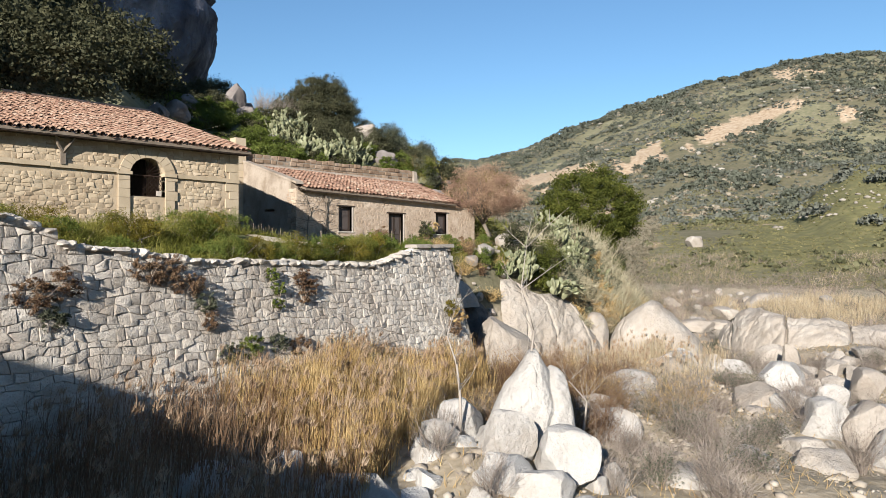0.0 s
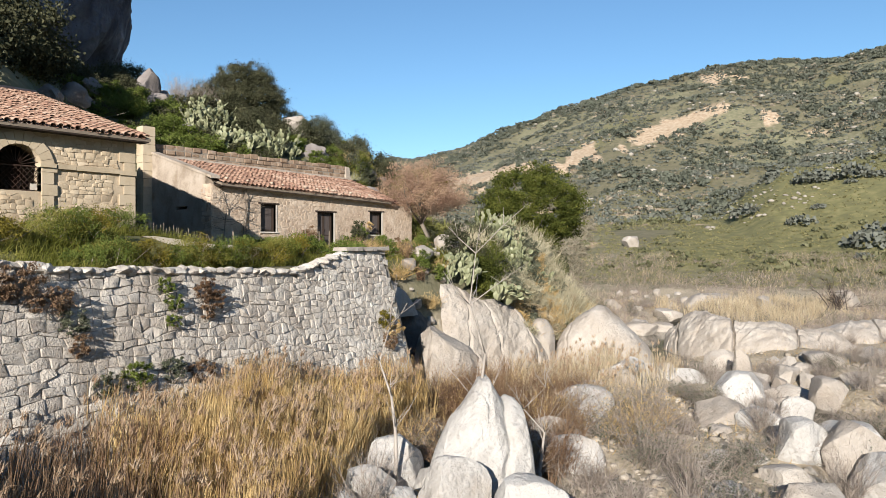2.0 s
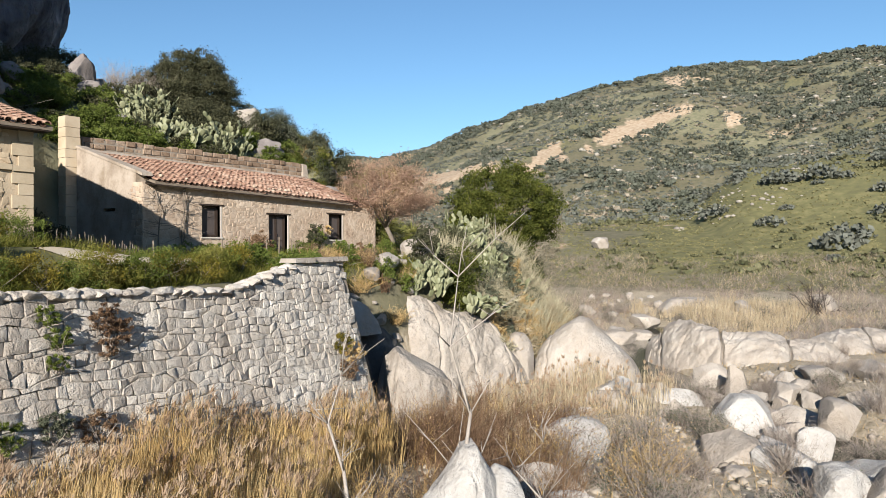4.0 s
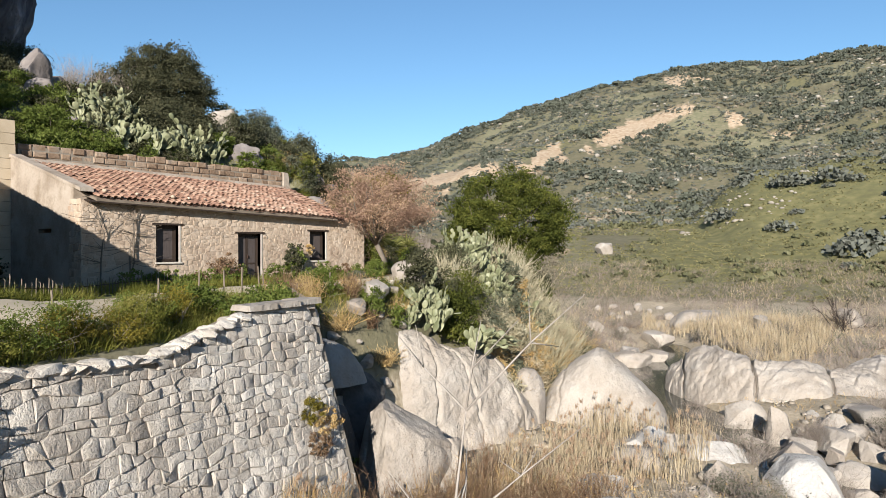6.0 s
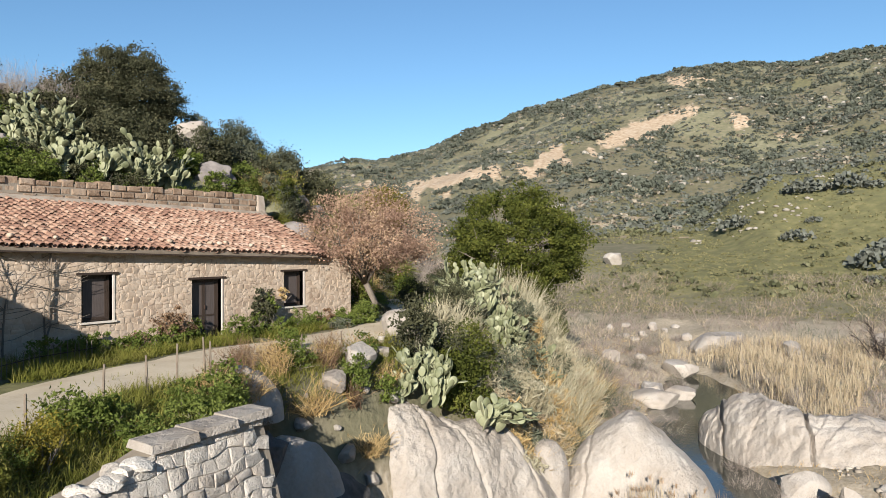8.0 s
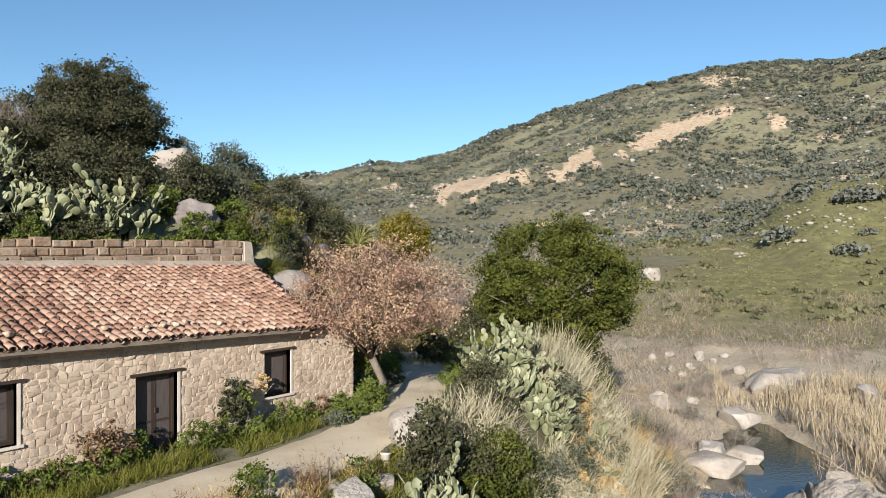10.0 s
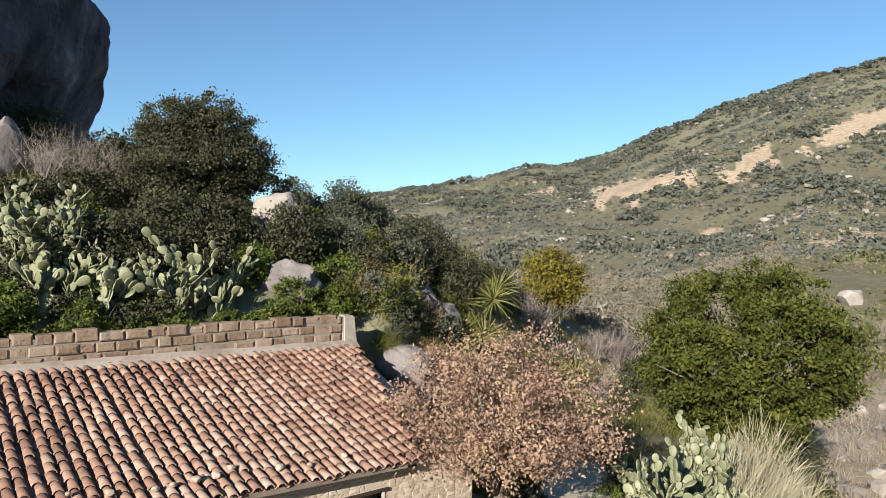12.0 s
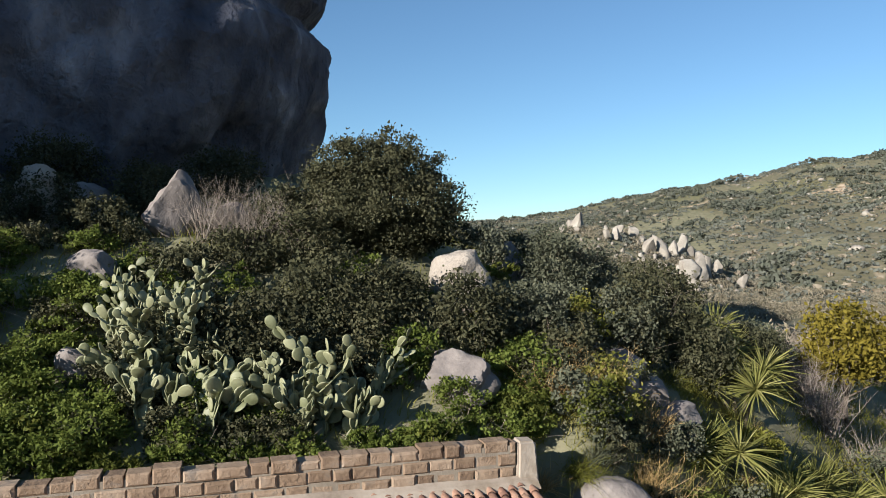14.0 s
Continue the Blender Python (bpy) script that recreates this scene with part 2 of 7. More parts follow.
OAK_L = leafmat("holm_oak_leaf", (0.0391, 0.0425, 0.023), (0.0851, 0.0874, 0.0471), (0.1437, 0.1403, 0.0782), 0.25)
DARK_L = leafmat("mastic_leaf", (0.035, 0.0378, 0.0196), (0.0798, 0.0812, 0.042), (0.147, 0.14, 0.077), 0.15)
GREEN_L = leafmat("bright_green_leaf", (0.045, 0.056, 0.012), (0.105, 0.123, 0.024), (0.21, 0.215, 0.045), 0.35)
FRESH_L = leafmat("fresh_weed_leaf", (0.075, 0.1, 0.02), (0.155, 0.2, 0.042), (0.27, 0.31, 0.08), 0.4)
BROWN_L = leafmat("withered_leaf", (0.2777, 0.1653, 0.119), (0.4893, 0.3241, 0.2314), (0.6877, 0.5025, 0.3174), 0.35)
YELLOW_L = leafmat("yellowing_leaf", (0.1, 0.085, 0.015), (0.22, 0.18, 0.03), (0.36, 0.29, 0.05), 0.3)
OLIVE_L = leafmat("grey_green_leaf", (0.06, 0.068, 0.042), (0.12, 0.13, 0.085), (0.2, 0.205, 0.14), 0.2)
STRAW = leafmat("dry_reed_straw", (0.3294, 0.2108, 0.0856), (0.5929, 0.4085, 0.1779), (0.8169, 0.6259, 0.3294), 0.3)
PLUME = leafmat("reed_plume", (0.3, 0.2, 0.13), (0.46, 0.33, 0.22), (0.6, 0.47, 0.34), 0.35)
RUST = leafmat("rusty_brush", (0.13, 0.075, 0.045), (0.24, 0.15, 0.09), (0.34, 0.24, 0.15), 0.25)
TWIG = leafmat("grey_twig", (0.16, 0.125, 0.1), (0.3, 0.25, 0.21), (0.44, 0.385, 0.33), 0.0)
GRASSB = leafmat("grass_blade", (0.105, 0.12, 0.018), (0.225, 0.225, 0.045), (0.4, 0.36, 0.11), 0.4)
PAD_M = material("cactus_pad", [(0.129, 0.1419, 0.0714), (0.2322, 0.2451, 0.1376), (0.344, 0.3483, 0.2107)], rough=0.5, scale=2, detail_scale=12, bump=0.15, obj_random=0.6, island=0.6)
YUCCA_L = leafmat("yucca_blade", (0.11, 0.12, 0.03), (0.24, 0.24, 0.07), (0.42, 0.39, 0.16), 0.25)

# ---- the lie of the land ----
BANK = np.array([(-90, -8), (-30, 9), (-8, 14.7), (4, 17.3), (22.1, 21.25), (22.9, 23.0), (25.4, 24.6), (28.6, 24.4), (31.5, 24.6), (34.5, 24.5), (40, 25.8), (46, 27.9), (51, 29.2), (57, 32.5), (66, 40.5), (80, 54), (105, 78), (170, 140)], float)
CHANNEL = np.array([(95, 38), (75, 29), (62, 25.5), (53, 24), (46.5, 20.3), (43, 17), (40, 13.5), (36, 9.5), (29, 5), (20, 0), (5, -9), (-30, -25)], float)
ROADLINE = np.array([(13.6, 22.3), (15.4, 23.1), (17.8, 24.6), (21, 26.6), (26, 28.1), (31, 28.3), (35.5, 29.7), (40, 32.4), (43, 35.6), (44, 38)], float)


def dist_line(x, y, P):
    """Distance to a polyline, and on which side: plus on the left of its way."""
    best = np.full(np.shape(x), 1e9)
    side = np.ones(np.shape(x))
    for a, b in zip(P[:-1], P[1:]):
        d = b - a
        t = np.clip(((x - a[0]) * d[0] + (y - a[1]) * d[1]) / (d @ d), 0, 1)
        px, py = x - a[0] - t * d[0], y - a[1] - t * d[1]
        q = np.hypot(px, py)
        s = np.where(d[0] * (y - a[1]) - d[1] * (x - a[0]) >= 0, 1.0, -1.0)
        near = q < best
        side = np.where(near, s, side)
        best = np.where(near, q, best)
    return best, side


AZ_SKY = [-180, -60, -30, 0, 4.5, 8.6, 12.2, 16.2, 20.3, 24.6, 26.8, 31.3, 35.9, 40.4, 44, 47.4, 51.8, 58, 64.7, 75, 110, 180]
EL_SKY = [6, 9, 13, 14.5, 14.3, 14.0, 13.7, 13.4, 12.9, 12.6, 12.0, 10.5, 8.8, 7.5, 7.1, 6.7, 6.0, 5.0, 3.8, 3.4, 6, 6]


def far_height(x, y):
    dx, dy = x - 20, y - 16
    r = np.hypot(dx, dy)
    az = np.degrees(np.arctan2(dy, dx))
    wob = 1 + 0.05 * fbm(dx / 90, dy / 90, 3, 5)
    el = np.interp(az, AZ_SKY, EL_SKY)
    ridge = np.interp(az, [-180, -20, 25, 47, 62, 100, 180], [500, 650, 620, 600, 520, 400, 300])
    zr = 7.5 + ridge * np.tan(np.radians(el))
    u = np.clip((r - 85) / (ridge - 85), 0, 1.6)
    up = 3 + (zr - 3) * np.where(u < 1, 0.25 * u + 0.75 * u ** 1.25, 1 - 0.5 * (u - 1))
    folds = (fbm(dx / 60, dy / 60, 4, 9) * 6 + fbm(dx / 160, dy / 160, 2, 3) * 9) * smooth01(0.05, 0.3, u) * smooth01(1.05, 0.8, u)
    spur = np.interp(az, [-60, -25, 0, 5, 10.5, 13, 15.5, 19, 24], [22, 24, 25, 25.5, 25, 20, 13, 7, 0]) * smooth01(84, 172, r) * smooth01(290, 200, r) + 2
    spur = spur + fbm(dx / 25, dy / 25, 3, 12) * 1.1 * smooth01(90, 130, r)
    knoll = 17 * np.exp(-((az - 60) / 8.0) ** 2 - ((r - 185) / 42) ** 2)
    return np.maximum(up * wob + folds + knoll, spur)


def ground(x, y):
    x, y = np.asarray(x, float), np.asarray(y, float)
    b, side = dist_line(x, y, BANK)
    s = b * side
    c, _ = dist_line(x, y, CHANNEL)
    rough = fbm(x / 3.1, y / 3.1, 4, 1)
    river = 0.85 + 0.28 * rough + 0.9 * smooth01(26, 8, x) + 0.5 * smooth01(-9, -1, s) * smooth01(24, 18, x) - 1.5 * (1 - 0.6 * smooth01(66, 74, x)) * np.exp(-(c / (2.4 + 3.2 * np.exp(-((x - 59.5) / 7) ** 2))) ** 2)
    river = river + 0.7 * np.exp(-((x - 12.5) ** 2 + (y - 10.6) ** 2) / 5.0)
    # Unseen rise on the left, added to cast shade over the near reeds.
    river = river + 11.0 * smooth01(-7, -16, x) * smooth01(22, 6, y) * smooth01(-30, -8, y)
    terrace = 7.0 + 0.55 * smooth01(19, 12, x) * smooth01(1.5, 4, s) - 0.45 * smooth01(3.0, 0.4, s) + 0.08 * rough
    terrace = terrace - 1.0 * smooth01(38, 50, x) * smooth01(6, 1, s)
    w = smooth01(21.8, 24, x)
    f = np.where(w < 0.02, smooth01(0.1, 0.45, s), smooth01(-0.2 - 1.3 * w - 0.9 * smooth01(34, 37, x), 0.45 + 0.7 * w + 1.4 * smooth01(34, 37, x), s))
    f = np.where(x > 55, smooth01(-8, 10, s), f)
    z = river * (1 - f) + terrace * f
    # the slope behind the houses
    y0 = np.interp(x, [-40, 13.5, 20, 21, 35.8, 37, 40, 48, 60, 90], [31.6, 31.6, 37.4, 37.65, 37.65, 36.6, 36.8, 39.5, 46, 62])
    u = y - y0
    amp = np.interp(x, [-40, 34, 38, 42, 46, 54, 70], [1, 1, 0.86, 0.74, 0.58, 0.4, 0.25])
    hill = 5.0 * smooth01(0, np.interp(x, [12, 20, 35, 39, 46], [5, 0.5, 0.5, 3.2, 5]), u) + 0.6 * np.clip(u - 0.3, 0, 8) + 0.22 * np.clip(u - 8.3, 0, 26)
    z = z + amp * hill * (u > 0) + 0.22 * rough * smooth01(0.5, 3, u)
    r = np.hypot(x - 20, y - 16)
    k = smooth01(68, 100, r)
    k = np.where(x < 20, smooth01(60, 130, r), k)
    return z * (1 - k) + far_height(x, y) * k


def gz(x, y):
    return float(ground(np.array([x]), np.array([y]))[0])


def build_ground():
    # one sheet: rings about the houses, wider and wider towards the hills
    rad = [0.0]
    step = 0.28
    while rad[-1] < 1500:
        rad.append(rad[-1] + step)
        step = 0.28 if rad[-1] < 34 else min(step * 1.055, 40)
    rad = np.array(rad[1:])
    n = 560
    a = np.linspace(0, 2 * math.pi, n, endpoint=False)
    X = 27 + rad[:, None] * np.cos(a)[None]
    Y = 23 + rad[:, None] * np.sin(a)[None]
    Z = ground(X, Y)
    V = np.stack([X, Y, Z], -1).reshape(-1, 3)
    i, j = np.meshgrid(np.arange(len(rad) - 1), np.arange(n), indexing="ij")
    j2 = (j + 1) % n
    F = np.stack([i * n + j, (i + 1) * n + j, (i + 1) * n + j2, i * n + j2], -1).reshape(-1, 4)
    me = np_mesh("ground", V, F, None, True)
    return placed("ground", me, "dry grassy valley floor and scrub hillside", "ground", kind="structure")


ground_ob = build_ground()



def strip(P, width, lift, name, mat, label, category, cross=7):
    pts = []
    for a, b in zip(P[:-1], P[1:]):
        k = max(2, int(np.hypot(*(b - a)) / 0.5))
        pts += [a + (b - a) * t for t in np.linspace(0, 1, k, endpoint=False)]
    pts = np.array(pts + [P[-1]])
    for _ in range(6):
        pts[1:-1] = (pts[:-2] + 2 * pts[1:-1] + pts[2:]) / 4
    d = np.gradient(pts, axis=0)
    d /= np.linalg.norm(d, axis=1)[:, None]
    nrm = np.stack([-d[:, 1], d[:, 0]], 1)
    offs = np.linspace(-0.5, 0.5, cross)
    edge = 1 + 0.12 * vnoise(np.arange(len(pts)) * 0.35, 0 * pts[:, 0], 4)
    Q = pts[:, None] + nrm[:, None] * (offs[None, :, None] * (width * edge)[:, None, None])
    Z = ground(Q[..., 0], Q[..., 1])
    mean = Z.mean(1, keepdims=True)
    fall = np.abs(offs) > 0.45
    Z = np.where(fall[None], np.minimum(Z, mean) - 0.05, np.maximum(mean, Z) + lift)
    V = np.concatenate([Q, Z[..., None]], -1).reshape(-1, 3)
    i, j = np.meshgrid(np.arange(len(pts) - 1), np.arange(cross - 1), indexing="ij")
    F = np.stack([i * cross + j, i * cross + j + 1, (i + 1) * cross + j + 1, (i + 1) * cross + j], -1).reshape(-1, 4)[:, ::-1]
    return placed(name, np_mesh(name, V, F, mat, True), label, category, kind="structure")


strip(ROADLINE, 3.0, 0.05, "road", ROAD_M, "pale dusty track past the old house", "road")

# water
wm = bpy.data.materials.new("river_water")
wm.use_nodes = True
wb = wm.node_tree.nodes["Principled BSDF"]
wb.inputs["Base Color"].default_value = (0.035, 0.036, 0.026, 1)
wb.inputs["Roughness"].default_value = 0.06
wno = wm.node_tree.nodes.new("ShaderNodeTexNoise")
wno.inputs["Scale"].default_value = 3.5
wbu = wm.node_tree.nodes.new("ShaderNodeBump")
wbu.inputs["Strength"].default_value = 0.12
wbu.inputs["Distance"].default_value = 0.05
wge = wm.node_tree.nodes.new("ShaderNodeNewGeometry")
wm.node_tree.links.new(wge.outputs["Position"], wno.inputs["Vector"])
wm.node_tree.links.new(wno.outputs["Fac"], wbu.inputs["Height"])
wm.node_tree.links.new(wbu.outputs[0], wb.inputs["Normal"])
wv = [(-20, -30, 0), (30, -12, 0), (60, 5, 0), (100, 25, 0), (100, 45, 0), (50, 32, 0), (30, 14, 0), (-20, -5, 0)]
placed("water", py_mesh("water", wv, [tuple(range(8))], wm), "still shallow brown-green river water", "water", kind="structure")


# ---- boulders ----
ICO = {}


def ico(level):
    if level not in ICO:
        bm = bmesh.new()
        bmesh.ops.create_icosphere(bm, subdivisions=level, radius=1.0)
        V = np.array([v.co[:] for v in bm.verts])
        F = np.array([[v.index for v in f.verts] for f in bm.faces])
        bm.free()
        ICO[level] = (V, F)
    return ICO[level]


def noise3(V, scale, seed):
    """Smooth noise over points in space."""
    a = vnoise(V[:, 0] * scale + 7.1, V[:, 1] * scale - 3.3 + V[:, 2] * scale * 0.7, seed)
    b = vnoise(V[:, 1] * scale - 1.7, V[:, 2] * scale + 5.9 - V[:, 0] * scale * 0.6, seed + 3)
    c = vnoise(V[:, 2] * scale + 2.3, V[:, 0] * scale + 8.1 + V[:, 1] * scale * 0.5, seed + 6)
    return (a + b + c) / 1.8


def rock_mesh(name, V, F, mat, angle=0.5):
    me = np_mesh(name, V, F, mat, True)
    me.set_sharp_from_angle(angle=angle)
    return me


def boulder_raw(seed, level=3, rough=0.14, cuts=7, block=0.0):
    """A boulder about 1 in radius: a ball cut by planes, then made uneven."""
    V, F = ico(level)
    V = V / np.abs(V).max(1)[:, None] ** block
    g = rng(seed)
    if block:
        turn = np.array(Matrix.Rotation(g.uniform(0, 3), 3, "Z") @ Matrix.Rotation(g.normal() * 0.35, 3, "X"))
        V = V @ turn.T
    for _ in range(cuts):
        n = g.normal(size=3)
        n[2] *= 0.7
        n /= np.linalg.norm(n)
        d = g.uniform(0.55, 0.9)
        over = np.maximum(V @ n - d, 0)
        V = V - over[:, None] * n * 0.97
    if cuts:
        V = V * (0.94 / np.abs(V).max(0))
    D = V / np.maximum(np.linalg.norm(V, axis=1), 1e-6)[:, None]
    V = V + D * (rough * noise3(V, 1.3, seed % 997) + 0.45 * rough * noise3(V, 3.1, seed % 991 + 20) + 0.2 * rough * noise3(V, 7.3, seed % 983 + 40))[:, None]
    return V, F

# ---- masonry ----
def stone_cells(u0, u1, v0, v1, w, h, seed, amp=0.3):
    """Irregular bonded stones: polygons of (u, v) that share their joints."""
    g = rng(seed)
    rows = max(1, round((v1 - v0) / h))
    hh = (v1 - v0) / rows
    xs = []
    for r in range(rows):
        x, line = u0 - w * (0.5 + g.random()), []
        while x < u1 + 2 * w:
            line.append((x, x + g.normal(0, 0.12) * w))
            x += w * g.uniform(0.65, 1.4)
        xs.append(line)

    def level(r, x):
        if r in (0, rows):
            return v0 + r * hh
        return v0 + r * hh + hh * amp * (float(vnoise(x / (w * 0.9), r * 5.3, seed)) + 0.6 * float(vnoise(x / (w * 3.5), r * 2.1, seed + 9)))
    out = []
    for r in range(rows):
        for i in range(len(xs[r]) - 1):
            (b0, t0), (b1, t1) = xs[r][i], xs[r][i + 1]
            if b1 < u0 or b0 > u1:
                continue
            low = [m[1] for m in xs[r - 1] if b0 + 0.02 < m[1] < b1 - 0.02] if r else []
            top = [m[0] for m in xs[r + 1] if t0 + 0.02 < m[0] < t1 - 0.02] if r + 1 < rows else []
            poly = [(b0, level(r, b0))] + [(x, level(r, x)) for x in low] + [(b1, level(r, b1)), (t1, level(r + 1, t1))]
            poly += [(x, level(r + 1, x)) for x in reversed(top)] + [(t0, level(r + 1, t0))]
            out.append([(min(max(x, u0), u1), y) for x, y in poly])
    return out


def stone_solid(poly, place, gap, bulge, g, root=-0.02):
    """One stone: its outline drawn in by the joint, with a rounded, slightly tilted face."""
    P = np.array(poly)
    c = P.mean(0)
    d = P - c
    L = np.maximum(np.hypot(d[:, 0], d[:, 1]), 1e-3)[:, None]
    k = np.clip(1 - gap / L, 0.3, 1)
    b = bulge * g.uniform(0.35, 1.35)
    tu, tv = g.normal(0, 0.06, 2)
    k = k * (1 + g.normal(0, 0.035, (len(P), 1)))
    jit = 1 + g.normal(0, 0.12, (len(P), 1))
    V = []
    for scale, depth in ((k, root), (k * 0.975, 0.5 * b), (k * 0.78 * jit, 0.95 * b)):
        Q = c + d * scale
        V += [place(q[0], q[1], depth + (tu * (q[0] - c[0]) + tv * (q[1] - c[1]) + g.normal(0, 0.1) * b if depth > 0 else 0)) for q in Q]
    n = len(P)
    off = g.normal(0, 0.15, 2) * np.ptp(P, axis=0)
    V.append(place(c[0] + off[0], c[1] + off[1], b * g.uniform(0.85, 1.3)))
    F = [(i + s * n, (i + 1) % n + s * n, (i + 1) % n + (s + 1) * n, i + (s + 1) * n) for s in (0, 1) for i in range(n)]
    F += [(2 * n + i, 2 * n + (i + 1) % n, 3 * n) for i in range(n)]
    return V, F


def masonry(parent, mat, place, box, w, h, seed, keep, pick, gap=0.018, bulge=0.05, name="stone", limit=300, amp=0.3, root=-0.02):
    """Lays stones on a wall. Those that pick() chooses are parts of their own, the rest is one mesh."""
    g = rng(seed + 100)
    rest, count = Acc(), 0
    for poly in stone_cells(*box, w, h, seed, amp):
        P = np.array(poly)
        c = P.mean(0)
        if len(P) < 3 or np.ptp(P[:, 0]) < 0.07 or np.ptp(P[:, 1]) < 0.05 or not keep(P, c):
            continue
        V, F = stone_solid(poly, place, gap, bulge, g, root)
        if pick(c) and count < limit:
            ms = py_mesh(name, V, F, mat, True)
            ms.set_sharp_from_angle(angle=0.55)
            part(name, ms, parent)
            count += 1
        else:
            rest.add(V, F)
    if rest.v:
        ms = rest.mesh("stonework", mat, True)
        ms.set_sharp_from_angle(angle=0.55)
        tagged(part("stonework", ms, parent), kind="stuff")


def pierced_wall(acc, a0, a1, z0, top, front, back, openings, along="x"):
    """A wall in blocks round its openings. top(a) is the height along it."""
    cuts = sorted({a0, a1, *[o[0] for o in openings], *[o[1] for o in openings]})
    fine = []
    for a, b in zip(cuts[:-1], cuts[1:]):
        fine.append((a, b))
    for a, b in fine:
        spans = [(z0, None)]
        for o in openings:
            if o[0] < (a + b) / 2 < o[1]:
                spans = [(z0, o[2]), (o[3], None)]
        for lo, hi in spans:
            if hi is not None and hi - lo < 0.01:
                continue
            ha, hb = (top(a), top(b)) if hi is None else (hi, hi)
            if along == "x":
                acc.hexa([(a, front, lo), (b, front, lo), (b, back, lo), (a, back, lo)], [(a, front, ha), (b, front, hb), (b, back, hb), (a, back, ha)])
            else:
                acc.hexa([(front, a, lo), (front, b, lo), (back, b, lo), (back, a, lo)], [(front, a, ha), (front, b, hb), (back, b, hb), (back, a, ha)])


def clear_of(openings, margin=0.0):
    def keep(P, c):
        lo, hi = P.min(0), P.max(0)
        return not any(hi[0] > o[0] - margin and lo[0] < o[1] + margin and hi[1] > o[2] - margin and lo[1] < o[3] + margin for o in openings)
    return keep


# ---- the retaining wall by the river ----
WALL_TOP = np.array([(-6, 8.3), (0, 8.1), (4.0, 7.75), (5.25, 7.4), (5.4, 7.1), (6.6, 7.0), (9, 6.68), (12.1, 6.6), (15.3, 6.47), (16.3, 6.4), (17.2, 6.55), (18.0, 6.75), (18.9, 6.9), (19.5, 7.08), (22.4, 7.08)])


def wall_line(x):
    return 17.7 + (x - 6) * 0.2166


def wall_top(x):
    return float(np.interp(x, WALL_TOP[:, 0], WALL_TOP[:, 1]))


def build_retaining_wall():
    w = thing("retaining_wall", (10, 18.6, 1.0), "old dry-laid retaining wall of pale grey rubble stone", "stone wall", kind="structure")
    core = Acc()
    xs = np.linspace(-6, 21.9, 60)
    for a, b in zip(xs[:-1], xs[1:]):
        bot = [(x, wall_line(x) + (1.0 - 6.8) * 0.25 + 0.06, 1.0) for x in (a, b)]
        lowb = [(x, wall_line(x) + 0.7, 1.0) for x in (b, a)]
        if b > 21.5:
            bot[1] = (b + 0.55, bot[1][1], 1.0)
            lowb[0] = (b + 0.55, lowb[0][1], 1.0)
        top = [(x, wall_line(x) + (wall_top(x) - 6.8) * 0.25 + 0.06, wall_top(x) - 0.06) for x in (a, b)]
        topb = [(x, wall_line(x) + 0.7, wall_top(x) - 0.06) for x in (b, a)]
        core.hexa(bot + lowb, top + topb)
    part("core", core.mesh("core", MORTAR_D), w, "dark earth and joints between the stones")

    def place(u, v, d):
        return (u, wall_line(u) + (v - 6.8) * 0.25 - d, v)

    def end_of(v):
        return 21.92 + (7.05 - v) * 0.07

    def keep(P, c):
        return P[:, 1].max() < wall_top(c[0]) + 0.1 and P[:, 0].max() <= end_of(P[:, 1].max()) + 0.02

    masonry(w, WALLSTONE, place, (-6, 22.8, 1.2, 8.1), 0.34, 0.2, 11, keep, lambda c: c[0] > 16.6 and c[1] > 3.4, gap=0.004, bulge=0.034, amp=0.5, root=-0.07)
    # the free end of the wall

    def place_end(u, v, d):
        return (end_of(v) + d - 0.02, u, v)
    masonry(w, WALLSTONE, place_end, (20.1, 21.8, 1.2, 7.0), 0.45, 0.3, 12, lambda P, c: P[:, 0].min() > wall_line(22) + (c[1] - 6.8) * 0.25 - 0.05, lambda c: c[1] > 4.5, limit=40)
    # rubble along the broken top, and the flat coping slabs that are left
    g = rng(5)
    x = -5.0
    while x < 19.2:
        s = g.uniform(0.16, 0.4)
        z = wall_top(x + s / 2)
        off = wall_line(x) + (z - 6.8) * 0.25
        y0 = off - g.uniform(-0.02, 0.08)
        hgt = g.uniform(0.08, 0.17)
        for row in range(2 if g.random() < 0.6 else 1):
            cy, dy = y0 + 0.16 + 0.34 * row, g.uniform(0.14, 0.22)
            V, F = boulder_raw(6000 + int(x * 37) + row, 2, 0.1, 30)
            V = V * np.array([s * 0.9, dy * 1.6, hgt * 0.95]) + np.array([x + s / 2, cy, z - 0.02 - 0.05 * row])
            mc = rock_mesh("coping_stone", V, F, WALLSTONE)
            part("coping_stone", mc, w)
        x += s * g.uniform(0.7, 1.05)
    for a, b in ((19.3, 20.2), (20.22, 21.1), (21.12, 21.98)):
        sl = Acc()
        z = 7.05 + 0.02 * g.normal()
        yy = wall_line((a + b) / 2)
        sl.hexa([(a, yy - 0.12, z), (b, yy - 0.02, z), (b, yy + 0.66, z), (a, yy + 0.62, z)], [(a + 0.03, yy - 0.08, z + 0.13), (b - 0.03, yy, z + 0.15), (b - 0.03, yy + 0.62, z + 0.14), (a + 0.03, yy + 0.58, z + 0.13)])
        part("coping_slab", sl.mesh("coping_slab", ROCK), w)


